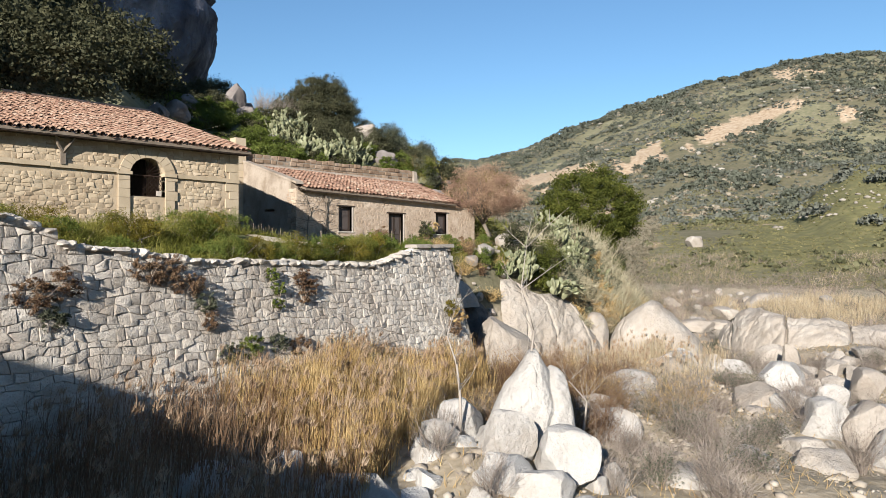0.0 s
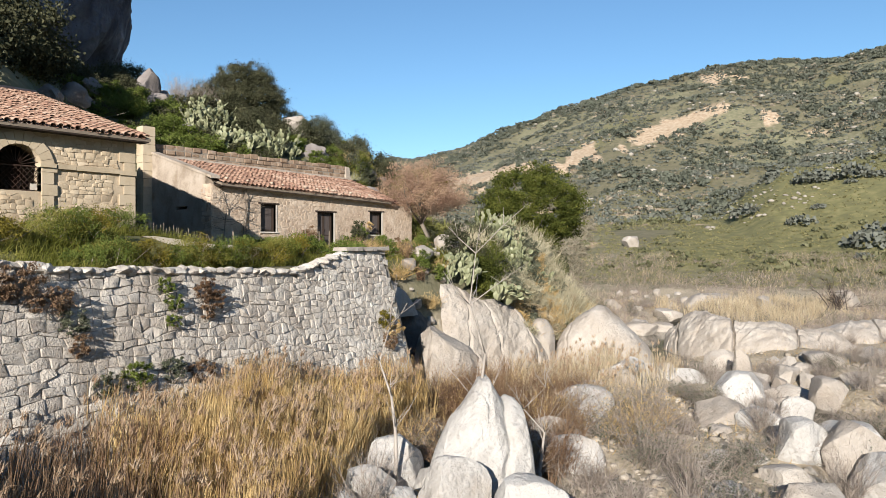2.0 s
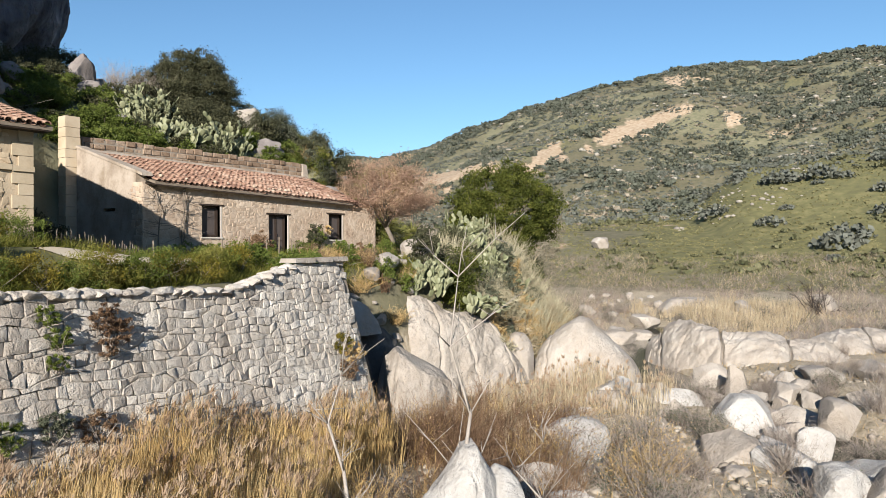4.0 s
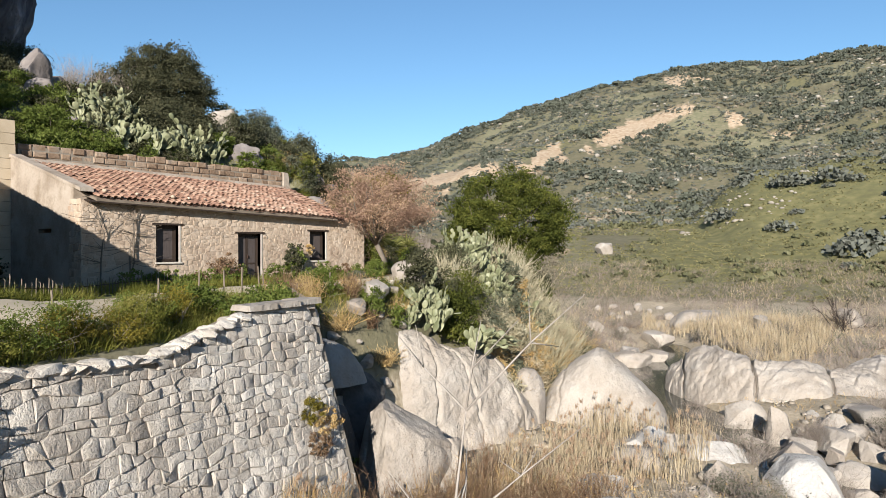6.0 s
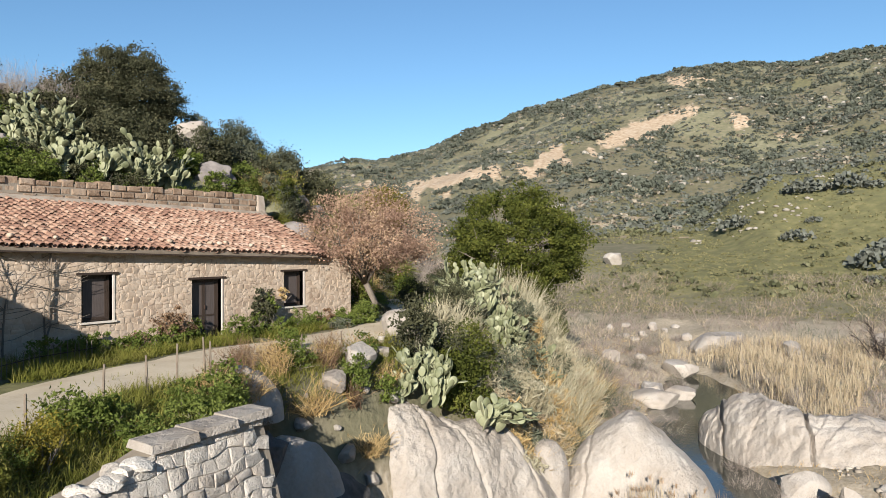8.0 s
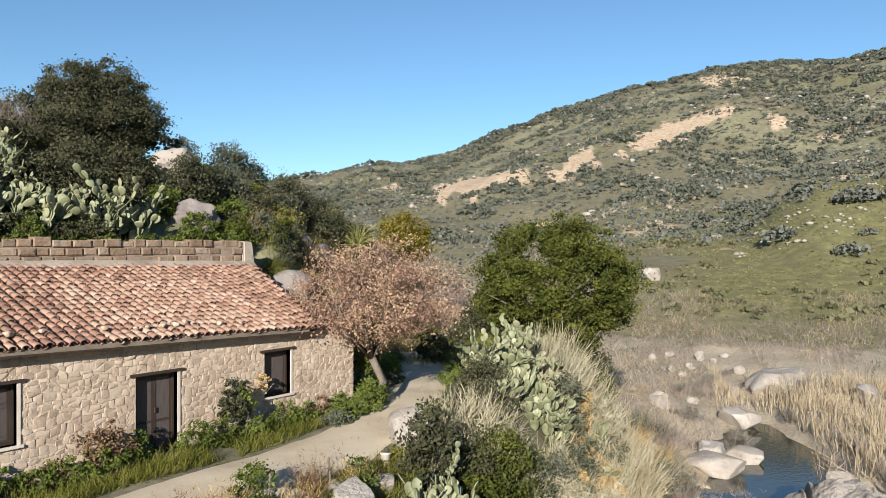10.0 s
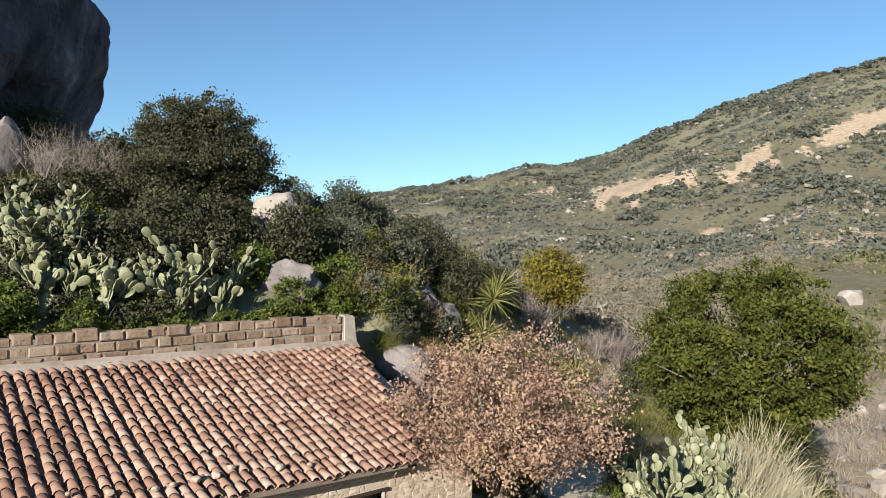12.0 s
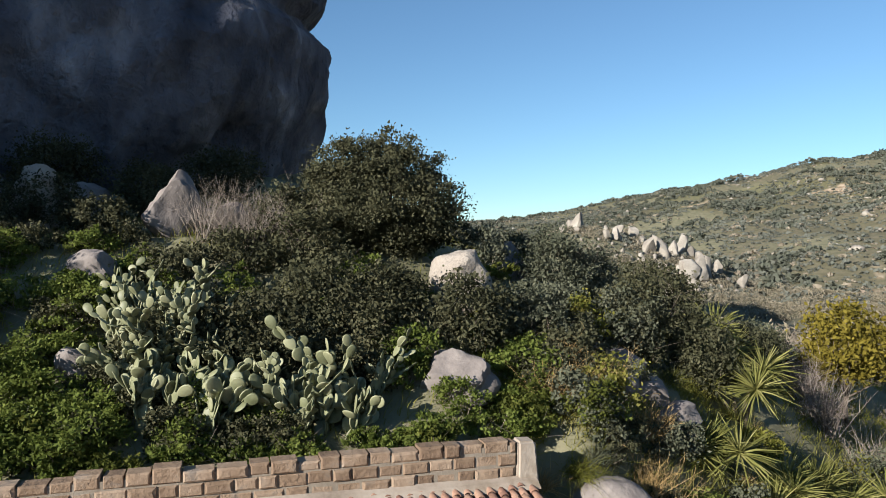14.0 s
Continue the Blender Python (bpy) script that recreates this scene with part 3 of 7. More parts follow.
# ---- barrel-tiled roofs ----
def tile_mesh(name, r0, r1, length, thick=0.022, up=True, seg=6):
    """One half-round tile along +y, wide end at y = 0."""
    V, F = [], []
    sgn = 1 if up else -1
    for y, r in ((0, r0), (length, r1)):
        for rr in (r, r - thick):
            for k in range(seg + 1):
                a = math.pi * k / seg
                V.append((rr * math.cos(a), y, sgn * rr * math.sin(a) * 0.8))
    n = seg + 1
    for k in range(seg):
        F += [(k, k + 1, 2 * n + k + 1, 2 * n + k), (n + k + 1, n + k, 3 * n + k, 3 * n + k + 1), (k + 1, k, n + k, n + k + 1), (2 * n + k, 2 * n + k + 1, 3 * n + k + 1, 3 * n + k)]
    return np.array(V), F


def tiled_roof(parent, label, x0, x1, eave, top, ya, yb, pick, pitch=0.25, run=0.33, seed=3, y_start=None, limit=300):
    """Rows of cover tiles over channel tiles from the eave (z = eave(x) at ya) up to the top (z = top(x) at yb)."""
    roof_part = None
    deck = Acc()
    xs = np.linspace(x0, x1, 13)
    for a, b in zip(xs[:-1], xs[1:]):
        sa, sb = [(y_start(x) if y_start else ya) + 0.05 for x in (a, b)]

        def zz(x, y):
            return eave(x) + (top(x) - eave(x)) * (y - ya) / (yb - ya)
        lo = [(a, sa, zz(a, sa) - 0.16), (b, sb, zz(b, sb) - 0.16), (b, yb, top(b) - 0.16), (a, yb, top(a) - 0.16)]
        deck.hexa(lo, [(p[0], p[1], p[2] + 0.1) for p in lo])
    roof_part = part("roof", deck.mesh("roof", GREYWOOD), parent, label)
    g = rng(seed)
    CV, CF = tile_mesh("tile", 0.1, 0.082, run + 0.08)
    cover = py_mesh("tile", CV, CF, TILE, True)
    DV, DF = tile_mesh("channel", 0.092, 0.092, run + 0.05, up=False)
    rest = Acc()
    n = int((x1 - x0) / pitch)
    count = 0
    for i in range(n + 1):
        xc = x0 + 0.14 + i * (x1 - x0 - 0.28) / n
        wob = g.normal(0, 0.012)
        y0 = y_start(xc) if y_start else ya
        slope = (top(xc) - eave(xc)) / (yb - ya)
        ang = math.atan(slope)
        y = y0 - 0.03 + g.normal(0, 0.025)
        while y < yb - 0.12:
            z = eave(xc) + slope * (y - ya)
            m = pose(xc + wob + g.normal(0, 0.01), y, z + 0.02 + g.normal(0, 0.008), math.degrees(ang) - 3.2 + g.normal(0, 0.8), g.normal(0, 2.5), g.normal(0, 1.8))
            if pick(xc, y) and count < limit:
                t = part("tile", cover, roof_part)
                t.matrix_basis = m
                count += 1
            else:
                R = np.array(m)
                rest.add(CV @ R[:3, :3].T + R[:3, 3], CF)
            if i < n:
                mm = np.array(pose(xc + pitch / 2, y + 0.05, z + 0.012, math.degrees(ang), 0, 0))
                rest.add(DV @ mm[:3, :3].T + mm[:3, 3], DF)
            y += run * math.cos(ang) * g.uniform(0.96, 1.04)
    tagged(part("tiles", rest.mesh("tiles", TILE, True), roof_part), kind="stuff")
    return roof_part


# ---- openings ----
def casement(parent, name, x0, x1, z0, z1, y, leaves, pane_mat, label):
    """A dark wooden frame set back in its opening, with leaves of boards or panes."""
    fr = Acc()
    t, d = 0.07, 0.08
    fr.box(x0, x0 + t, y, y + d, z0, z1)
    fr.box(x1 - t, x1, y, y + d, z0, z1)
    fr.box(x0 + t, x1 - t, y + 0.002, y + d, z1 - t, z1)
    fr.box(x0 + t, x1 - t, y + 0.002, y + d, z0, z0 + 0.05)
    win = part(name, fr.mesh(name, WOOD), parent, label)
    wleaf = (x1 - x0 - 2 * t) / leaves
    for k in range(leaves):
        a = x0 + t + k * wleaf + 0.004
        b = a + wleaf - 0.008
        st = Acc()
        s = 0.06
        st.box(a, a + s, y + 0.02, y + 0.06, z0 + 0.055, z1 - t - 0.004)
        st.box(b - s, b, y + 0.02, y + 0.06, z0 + 0.055, z1 - t - 0.004)
        rails = [z0 + 0.055, z1 - t - 0.004 - s]
        if name == "door":
            rails.insert(1, z0 + 0.38 * (z1 - z0))
        for z in rails:
            st.box(a + s, b - s, y + 0.022, y + 0.058, z, z + s)
        part("sash", st.mesh("sash", WOOD), win)
        for lo, hi in zip(rails[:-1], rails[1:]):
            pn = Acc()
            pn.box(a + s, b - s, y + 0.036, y + 0.046, lo + s, hi)
            part("panel", pn.mesh("panel", pane_mat), win)
    if name == "door":
        kn = Acc()
        kn.box((x0 + x1) / 2 + 0.02, (x0 + x1) / 2 + 0.05, y - 0.02, y + 0.02, (z0 + z1) / 2, (z0 + z1) / 2 + 0.14)
        part("handle", kn.mesh("handle", IRON), win)
    return win


def build_farmhouse():
    h = thing("house", (27.5, 34.5, 6.9), "low stone farmhouse with a mono-pitch clay tile roof", "house")
    X0, X1, YF, YB = 20.9, 34.8, 31.5, 37.25
    W1, DR, W2 = (23.64, 24.56, 7.98, 9.36), (27.28, 28.42, 7.05, 9.1), (31.2, 32.15, 7.93, 9.26)
    ops = [W1, DR, W2]

    def eave(x):
        return 10.13 - 0.0285 * (x - 20.8)

    def top(x):
        return 11.88 - 0.016 * (x - 20.9)

    def facade_top(x):
        return eave(min(x, 33.2)) + 0.02 if x < 33.25 else 9.62
    body = Acc()
    pierced_wall(body, X0, X1, 6.4, facade_top, YF, YF + 0.5, ops)
    wall = part("wall", body.mesh("wall", MORTAR_L), h, "pale rubble stone front with lime mortar")
    marg = [(a - 0.02, b + 0.06, c - 0.02, d + 0.05) for a, b, c, d in ops]
    masonry(wall, HOUSESTONE, lambda u, v, d: (u, YF - d, v), (X0, X1, 6.9, 10.15), 0.21, 0.13, 21,
            lambda P, c: clear_of(marg)(P, c) and P[:, 1].max() < facade_top(c[0]) - 0.02, lambda c: c[0] > 26.2 and c[1] > 7.3, gap=0.006, bulge=0.013, amp=0.62)
    # gable wall towards the mill, with its slit
    side = Acc()

    def gtop(y):
        return eave(X0) + 0.1 + (top(X0) - eave(X0)) * (y - 31.1) / 6.15 + 0.12
    pierced_wall(side, YF + 0.502, 36.9, 6.4, gtop, X0 - 0.003, X0 + 0.45, [(33.6, 34.6, 9.05, 9.2)], along="y")
    side.hexa([(X0 - 0.05, 31.45, gtop(31.45) - 0.02), (X0 + 0.42, 31.45, gtop(31.45) - 0.02), (X0 + 0.42, 36.9, gtop(36.9)), (X0 - 0.05, 36.9, gtop(36.9))],
              [(X0 - 0.05, 31.45, gtop(31.45) + 0.1), (X0 + 0.4, 31.45, gtop(31.45) + 0.12), (X0 + 0.4, 36.9, gtop(36.9) + 0.13), (X0 - 0.05, 36.9, gtop(36.9) + 0.12)])
    gable = part("gable_wall", side.mesh("gable_wall", OLDPLASTER), h, "weathered pale plaster on the end wall")
    masonry(gable, HOUSESTONE, lambda u, v, d: (X0 - d + 0.005, u, v), (31.5, 32.6, 6.9, 10.2), 0.34, 0.22, 23, lambda P, c: P[:, 0].max() < 32.6 - 0.25 * (c[1] % 0.44 > 0.22), lambda c: True, bulge=0.025, limit=60)
    # back and right-hand walls
    back = Acc()
    back.box(X0 + 0.5, 35.0, YB + 0.01, YB + 0.4, 6.4, 11.82)
    back.hexa([(34.35, YF + 0.502, 6.4), (X1, YF + 0.502, 6.4), (35.0, YB, 6.4), (34.5, YB, 6.4)], [(34.35, YF + 0.502, 9.6), (X1, YF + 0.502, 9.6), (35.0, YB, 11.5), (34.5, YB, 11.5)])
    part("back_wall", back.mesh("back_wall", MORTAR_L), h)

    def y_start(x):
        return 31.1 if x < 33.0 else 31.1 + (x - 33.0) / 1.95 * 6.0
    roof = tiled_roof(h, "faded red clay barrel tiles", 21.25, 34.9, lambda x: eave(x) + 0.13, lambda x: top(x) + 0.06, 31.1, YB, lambda x, y: x > 26.5 and y < 35.2, seed=31, y_start=y_start)
    ev = Acc()
    a, b = 21.0, 32.9
    ev.hexa([(a, 31.16, eave(a) - 0.06), (b, 31.16, eave(b) - 0.06), (b, 31.5, eave(b) + 0.0), (a, 31.5, eave(a) + 0.0)], [(a, 31.16, eave(a) - 0.02), (b, 31.16, eave(b) - 0.02), (b, 31.5, eave(b) + 0.04), (a, 31.5, eave(a) + 0.04)])
    part("eave_board", ev.mesh("eave_board", WOOD), h, "dark eave boards")
    fl = Acc()
    fl.hexa([(21.3, YB - 0.34, top(21.3) - 0.02), (34.95, YB - 0.34, top(34.9) - 0.02), (34.95, YB + 0.01, top(34.9) - 0.1), (21.3, YB + 0.01, top(21.3) - 0.1)],
            [(21.3, YB - 0.16, top(21.3) + 0.12), (34.95, YB - 0.16, top(34.9) + 0.12), (34.95, YB + 0.008, top(34.9) + 0.2), (21.3, YB + 0.008, top(21.3) + 0.2)])
    part("flashing", fl.mesh("flashing", OLDPLASTER), h, "pale mortar fillet along the roof top")
    # parapet of tufa blocks
    g = rng(41)
    core = Acc()
    core.box(21.32, 34.5, YB + 0.035, YB + 0.36, 11.8, 12.52)
    para = part("parapet", core.mesh("parapet", MORTAR_D), h, "parapet of reddish tufa blocks")
    for r in range(3):
        x = 21.3 - (0.25 if r % 2 else 0)
        while x < 34.5:
            ln = g.uniform(0.36, 0.62)
            a, b = max(x, 21.3) + 0.014, min(x + ln, 34.5) - 0.014
            x += ln
            if b - a < 0.12:
                continue
            z0 = 11.84 + r * 0.268 + 0.004 * g.normal()
            z1 = z0 + 0.243 + (0.022 * g.normal() if r == 2 else 0.006 * g.normal())
            e = 0.025
            yf = YB + g.uniform(-0.045, 0.035)
            bl = Acc()
            V = []
            e = g.uniform(0.02, 0.05)
            a, b, z1 = a + g.uniform(-0.008, 0.012), b + g.uniform(-0.012, 0.008), z1 - abs(g.normal()) * 0.012
            for yy, ee in ((yf + 0.4, 0), (yf + 0.03, 0), (yf, e)):
                V += [(a + ee, yy, z0 + ee), (b - ee, yy, z0 + ee), (b - ee * g.uniform(0.8, 1.6), yy, z1 - ee * g.uniform(0.8, 1.6)), (a + ee * g.uniform(0.8, 1.6), yy, z1 - ee * g.uniform(0.8, 1.6))]
            F = [(i + 4 * s, (i + 1) % 4 + 4 * s, (i + 1) % 4 + 4 * s + 4, i + 4 * s + 4) for s in (0, 1) for i in range(4)] + [(8, 9, 10, 11), (3, 2, 1, 0)]
            part("block", py_mesh("block", V, F, PARAPET), para)
    V, F = boulder_raw(77, 3, 0.05, cuts=0)
    cap = Acc()
    cap.hexa([(34.5, YB - 0.1, 11.55), (35.05, YB - 0.1, 11.5), (35.05, YB + 0.42, 11.5), (34.5, YB + 0.42, 11.5)], [(34.55, YB - 0.04, 12.6), (34.97, YB - 0.02, 12.58), (34.97, YB + 0.38, 12.6), (34.55, YB + 0.38, 12.62)])
    bmv = bmesh.new()
    m0 = cap.mesh("end_pier", OLDPLASTER)
    bmv.from_mesh(m0)
    bmesh.ops.bevel(bmv, geom=bmv.edges[:], offset=0.05, segments=3, affect="EDGES")
    bmv.to_mesh(m0)
    bmv.free()
    part("end_pier", m0, h, "rounded plastered end of the parapet")
    # pier at the upper corner of the gable
    z = 7.0
    while z < 13.3:
        dz = g.uniform(0.38, 0.55)
        z1 = min(z + dz, 13.42)
        bl = Acc()
        j = g.uniform(-0.012, 0.012, 4)
        bl.hexa([(20.42 + j[0], 36.92, z), (21.08 + j[1], 36.92 + j[2], z), (21.08, 37.6, z), (20.42 + j[3], 37.6, z)], [(20.43 + j[0], 36.93, z1 - 0.012), (21.07 + j[1], 36.93 + j[2], z1 - 0.012), (21.07, 37.6, z1 - 0.012), (20.43 + j[3], 37.6, z1 - 0.012)])
        part("pier_block", bl.mesh("pier_block", DRESSED), h, "pale dressed stone")
        z = z1
    # reveals, lintels, sills
    for (a, b, lo, hi), nm in ((W1, "window"), (DR, "door"), (W2, "window")):
        rv = Acc()
        rv.box(b, b + 0.07, YF - 0.028, YF + 0.3, lo, hi)
        part("reveal", rv.mesh("reveal", PLASTER), h, "whitewashed reveal")
        ln = Acc()
        ln.box(a - 0.16, b + 0.18, YF - 0.05, YF + 0.3, hi, hi + 0.07)
        part("lintel", ln.mesh("lintel", WOOD), h, "dark timber lintel")
        if nm == "window":
            sl = Acc()
            sl.box(a - 0.06, b + 0.12, YF - 0.07, YF + 0.3, lo - 0.06, lo)
            part("sill", sl.mesh("sill", PLASTER), h)
        else:
            sl = Acc()
            sl.box(a - 0.1, b + 0.1, YF - 0.3, YF + 0.3, lo - 0.2, lo)
            part("doorstep", sl.mesh("doorstep", ROCK), h)
        casement(h, nm, a + 0.002, b - 0.002, lo, hi, YF + 0.17, 2 if nm == "door" else 1, SHUTTER, "dark-stained wooden " + ("double door" if nm == "door" else "window with a closed shutter"))
        bk = Acc()
        bk.box(a - 0.1, b + 0.1, YF + 0.501, YF + 0.55, lo - 0.1, hi + 0.1)
        part("backing", bk.mesh("backing", WOOD), h)
    # loose stones that weigh down the tiles along the eave
    V, F = boulder_raw(5, 2, 0.15)
    me = np_mesh("weight_stone", V * np.array([0.1, 0.08, 0.06]), F, HOUSESTONE, True)
    x = 21.8
    while x < 32.4:
        st = part("weight_stone", me, roof)
        y = 31.62 + 0.1 * g.normal()
        st.matrix_basis = pose(x, y, eave(x) + 0.17 + 0.285 * (y - 31.1) + 0.075, 0, 0, g.uniform(0, 360)) @ Matrix.Scale(g.uniform(0.7, 1.35), 4)
        x += g.uniform(0.3, 0.9) if 25 < x < 31 else g.uniform(0.7, 1.9)
    return h


def build_mill():
    m = thing("mill", (7, 28, 6.9), "ochre stone mill house with an arched grated opening", "house")
    X0, X1, YF, YB = -4.0, 14.1, 25.4, 34.3
    A0, A1, SILL, SPR, R = 9.93, 11.21, 8.88, 9.63, 0.64
    AC = (A0 + A1) / 2
    body = Acc()
    pierced_wall(body, X0, X1, 6.6, lambda x: 10.82, YF, YF + 0.55, [(A0, A1, SILL, SPR + R)])
    wall = part("wall", body.mesh("wall", MORTAR_O), m, "ochre rubble stone front")
    # the masonry left and right of the arch's crown
    sp = Acc()
    n = 10
    for s in (-1, 1):
        for k in range(n):
            a0, a1 = math.pi / 2 * k / n, math.pi / 2 * (k + 1) / n
            p0, p1 = (AC + s * R * math.cos(a0), SPR + R * math.sin(a0)), (AC + s * R * math.cos(a1), SPR + R * math.sin(a1))
            ex = AC + s * R
            sp.hexa([(ex, YF, p0[1]), (p0[0], YF, p0[1]), (p0[0], YF + 0.5, p0[1]), (ex, YF + 0.5, p0[1])], [(ex, YF, p1[1]), (p1[0], YF, p1[1]), (p1[0], YF + 0.5, p1[1]), (ex, YF + 0.5, p1[1])])
    part("spandrel", sp.mesh("spandrel", MORTAR_O), m)
    frame_box = (A0 - 0.46, A1 + 0.46, 6.5, SPR + 0.1)

    def keep(P, c):
        if P[:, 1].max() > 10.78 or P[:, 0].max() > X1 - 0.5:
            return False
        if 9.5 < c[1] < 9.78 and (P[:, 1].min() < 9.7 and P[:, 1].max() > 9.58):
            return False
        lo, hi = P.min(0), P.max(0)
        if A0 + 0.02 < lo[0] and hi[0] < A1 - 0.02 and hi[1] < SILL - 0.02:
            return True
        if hi[0] > frame_box[0] and lo[0] < frame_box[1] and lo[1] < frame_box[3]:
            return False
        return min(math.hypot(p[0] - AC, p[1] - SPR) for p in (*P, c)) > R + 0.36
    masonry(wall, MILLSTONE, lambda u, v, d: (u, YF - d, v), (X0, X1, 7.0, 10.85), 0.25, 0.135, 51, keep, lambda c: 6.2 < c[0] and c[1] > 7.4, gap=0.004, bulge=0.02, amp=0.5)
    side = Acc()

    def gt(y):
        return 10.75 + (y - 24.85) / 6.35 * 1.9
    pierced_wall(side, YF + 0.552, YB, 6.6, gt, X1 - 0.5, X1 - 0.002, [], along="y")
    side.box(X0, X1 - 0.502, YB - 0.5, YB, 6.6, 13.3)
    part("side_wall", side.mesh("side_wall", MORTAR_O), m)
    tiled_roof(m, "faded red clay barrel tiles with lichen", X0, 14.45, lambda x: 10.86, lambda x: 13.63, 24.85, YB, lambda x, y: x > 7.5 and y < 29.6, seed=61)
    rd = Acc()
    rd.tube([(X0, YB + 0.02, 13.65), (14.4, YB + 0.02, 13.65)], [0.14, 0.14], 10)
    part("ridge", rd.mesh("ridge", TILE, True), m)
    # a back slope closes the roof
    bs = Acc()
    bs.hexa([(X0, YB, 13.5), (14.4, YB, 13.5), (14.4, YB + 3, 13.0), (X0, YB + 3, 13.0)], [(X0, YB, 13.6), (14.4, YB, 13.6), (14.4, YB + 3, 13.1), (X0, YB + 3, 13.1)])
    part("back_roof", bs.mesh("back_roof", TILE), m)
    ev = Acc()
    ev.box(X0, 14.4, 24.92, YF, 10.68, 10.74)
    part("eave_board", ev.mesh("eave_board", WOOD), m, "dark eave boards")
    # string course, in lengths
    g = rng(55)
    x = X0
    while x < X1:
        ln = g.uniform(0.8, 1.4)
        b = min(x + ln, X1 + 0.06)
        if not (b > A0 - 0.4 and x < A1 + 0.4):
            sc = Acc()
            z = 9.57 + (14 - x) * 0.018
            sc.box(x + 0.004, b - 0.004, YF - 0.1, YF + 0.01, z, z + 0.15)
            part("string_course", sc.mesh("string_course", DRESSED), m, "dressed sandstone band")
        elif x < A0 - 0.46 < b:
            sc = Acc()
            sc.box(x + 0.004, A0 - 0.46, YF - 0.1, YF + 0.01, 9.64, 9.79)
            part("string_course", sc.mesh("string_course", DRESSED), m)
        elif x < A1 + 0.46 < b:
            sc = Acc()
            sc.box(A1 + 0.46, b - 0.004, YF - 0.1, YF + 0.01, 9.61, 9.76)
            part("string_course", sc.mesh("string_course", DRESSED), m)
        x += ln
    # pilasters and arch stones
    for s, a, b in ((-1, A0 - 0.4, A0), (1, A1, A1 + 0.34)):
        z = 6.9
        k = 0
        while z < SPR - 0.02:
            z1 = min(z + g.uniform(0.3, 0.45), SPR)
            wide = 0.1 if (k % 2 and s > 0) else 0
            q = Acc()
            q.box(a, b + wide, YF - 0.075, YF + 0.3, z + 0.006, z1 - 0.006)
            part("jamb_block", q.mesh("jamb_block", DRESSED), m, "dressed sandstone")
            z, k = z1, k + 1
        q = Acc()
        q.box(a - 0.06, b + 0.06, YF - 0.13, YF + 0.3, SPR - 0.002, SPR + 0.12)
        part("impost", q.mesh("impost", DRESSED), m, "dressed sandstone")
    nv = 11
    for k in range(nv):
        a0, a1 = math.pi * k / nv + 0.008, math.pi * (k + 1) / nv - 0.008
        q = Acc()
        ri, ro = R, R + 0.36
        z0 = SPR + 0.12 if k in (0, nv - 1) else SPR
        P = [(AC + ri * math.cos(a0), max(SPR + ri * math.sin(a0), z0)), (AC + ro * math.cos(a0), max(SPR + ro * math.sin(a0), z0)), (AC + ro * math.cos(a1), SPR + ro * math.sin(a1)), (AC + ri * math.cos(a1), SPR + ri * math.sin(a1))]
        P = [(x, max(z, z0)) for x, z in P]
        q.hexa([(x, YF - 0.075, z) for x, z in P], [(x, YF + 0.3, z) for x, z in P])
        part("arch_stone", q.mesh("arch_stone", DRESSED), m, "dressed sandstone")
    # corner quoins
    z, k = 6.8, 0
    while z < 10.7:
        z1 = min(z + g.uniform(0.3, 0.4), 10.74)
        wq = 0.5 if k % 2 else 0.34
        q = Acc()
        q.box(X1 - wq, X1 + 0.04, YF - 0.05, YF + 0.4, z + 0.006, z1 - 0.006)
        part("quoin", q.mesh("quoin", DRESSED), m, "dressed sandstone corner block")
        z, k = z1, k + 1
    # the grating: bars, lattice and fan
    gr = Acc()
    yb = YF + 0.2
    for k in range(-6, 12):
        for s in (-1, 1):
            xa = A0 + k * 0.16
            pts = []
            z0, z1 = SILL, SPR + 0.02
            xb = xa + s * (z1 - z0) * 0.9
            t0, t1 = 0.0, 1.0
            lo, hi = sorted(((A0 - xa) / (xb - xa), (A1 - xa) / (xb - xa)))
            t0, t1 = max(0, lo), min(1, hi)
            if t1 - t0 > 0.05:
                pts = [(xa + (xb - xa) * t, yb + 0.01 * s, z0 + (z1 - z0) * t) for t in (t0, t1)]
                gr.tube(pts, [0.009, 0.009], 4)
    gr.tube([(A0, yb, SPR + 0.02), (A1, yb, SPR + 0.02)], [0.022, 0.022], 6)
    gr.tube([(A0, yb, SILL + 0.02), (A1, yb, SILL + 0.02)], [0.022, 0.022], 6)
    for k in range(1, 12):
        a = math.pi * k / 12
        gr.tube([(AC + 0.12 * math.cos(a), yb, SPR + 0.03 + 0.12 * math.sin(a)), (AC + R * math.cos(a), yb, SPR + R * math.sin(a))], [0.008, 0.012], 4)
    part("grating", gr.mesh("grating", IRON), m, "rusty iron lattice and fan grating")
    sg = Acc()
    sg.box(A1 - 0.26, A1 - 0.07, YF + 0.14, YF + 0.16, SILL + 0.05, SILL + 0.24)
    part("notice", sg.mesh("notice", PLASTER), m, "small blank white notice")
    bk = Acc()
    bk.box(A0 - 0.3, A1 + 0.3, YF + 0.56, YF + 2.4, SILL - 0.35, SILL - 0.3)
    bk.box(A0 - 0.3, A1 + 0.3, YF + 2.4, YF + 2.45, SILL - 0.3, 10.7)
    part("inner_wall", bk.mesh("inner_wall", WOOD), m)
    # forked timber bracket under the eave
    br = Acc()
    br.box(7.66, 7.82, YF - 0.14, YF - 0.04, 9.8, 10.3)
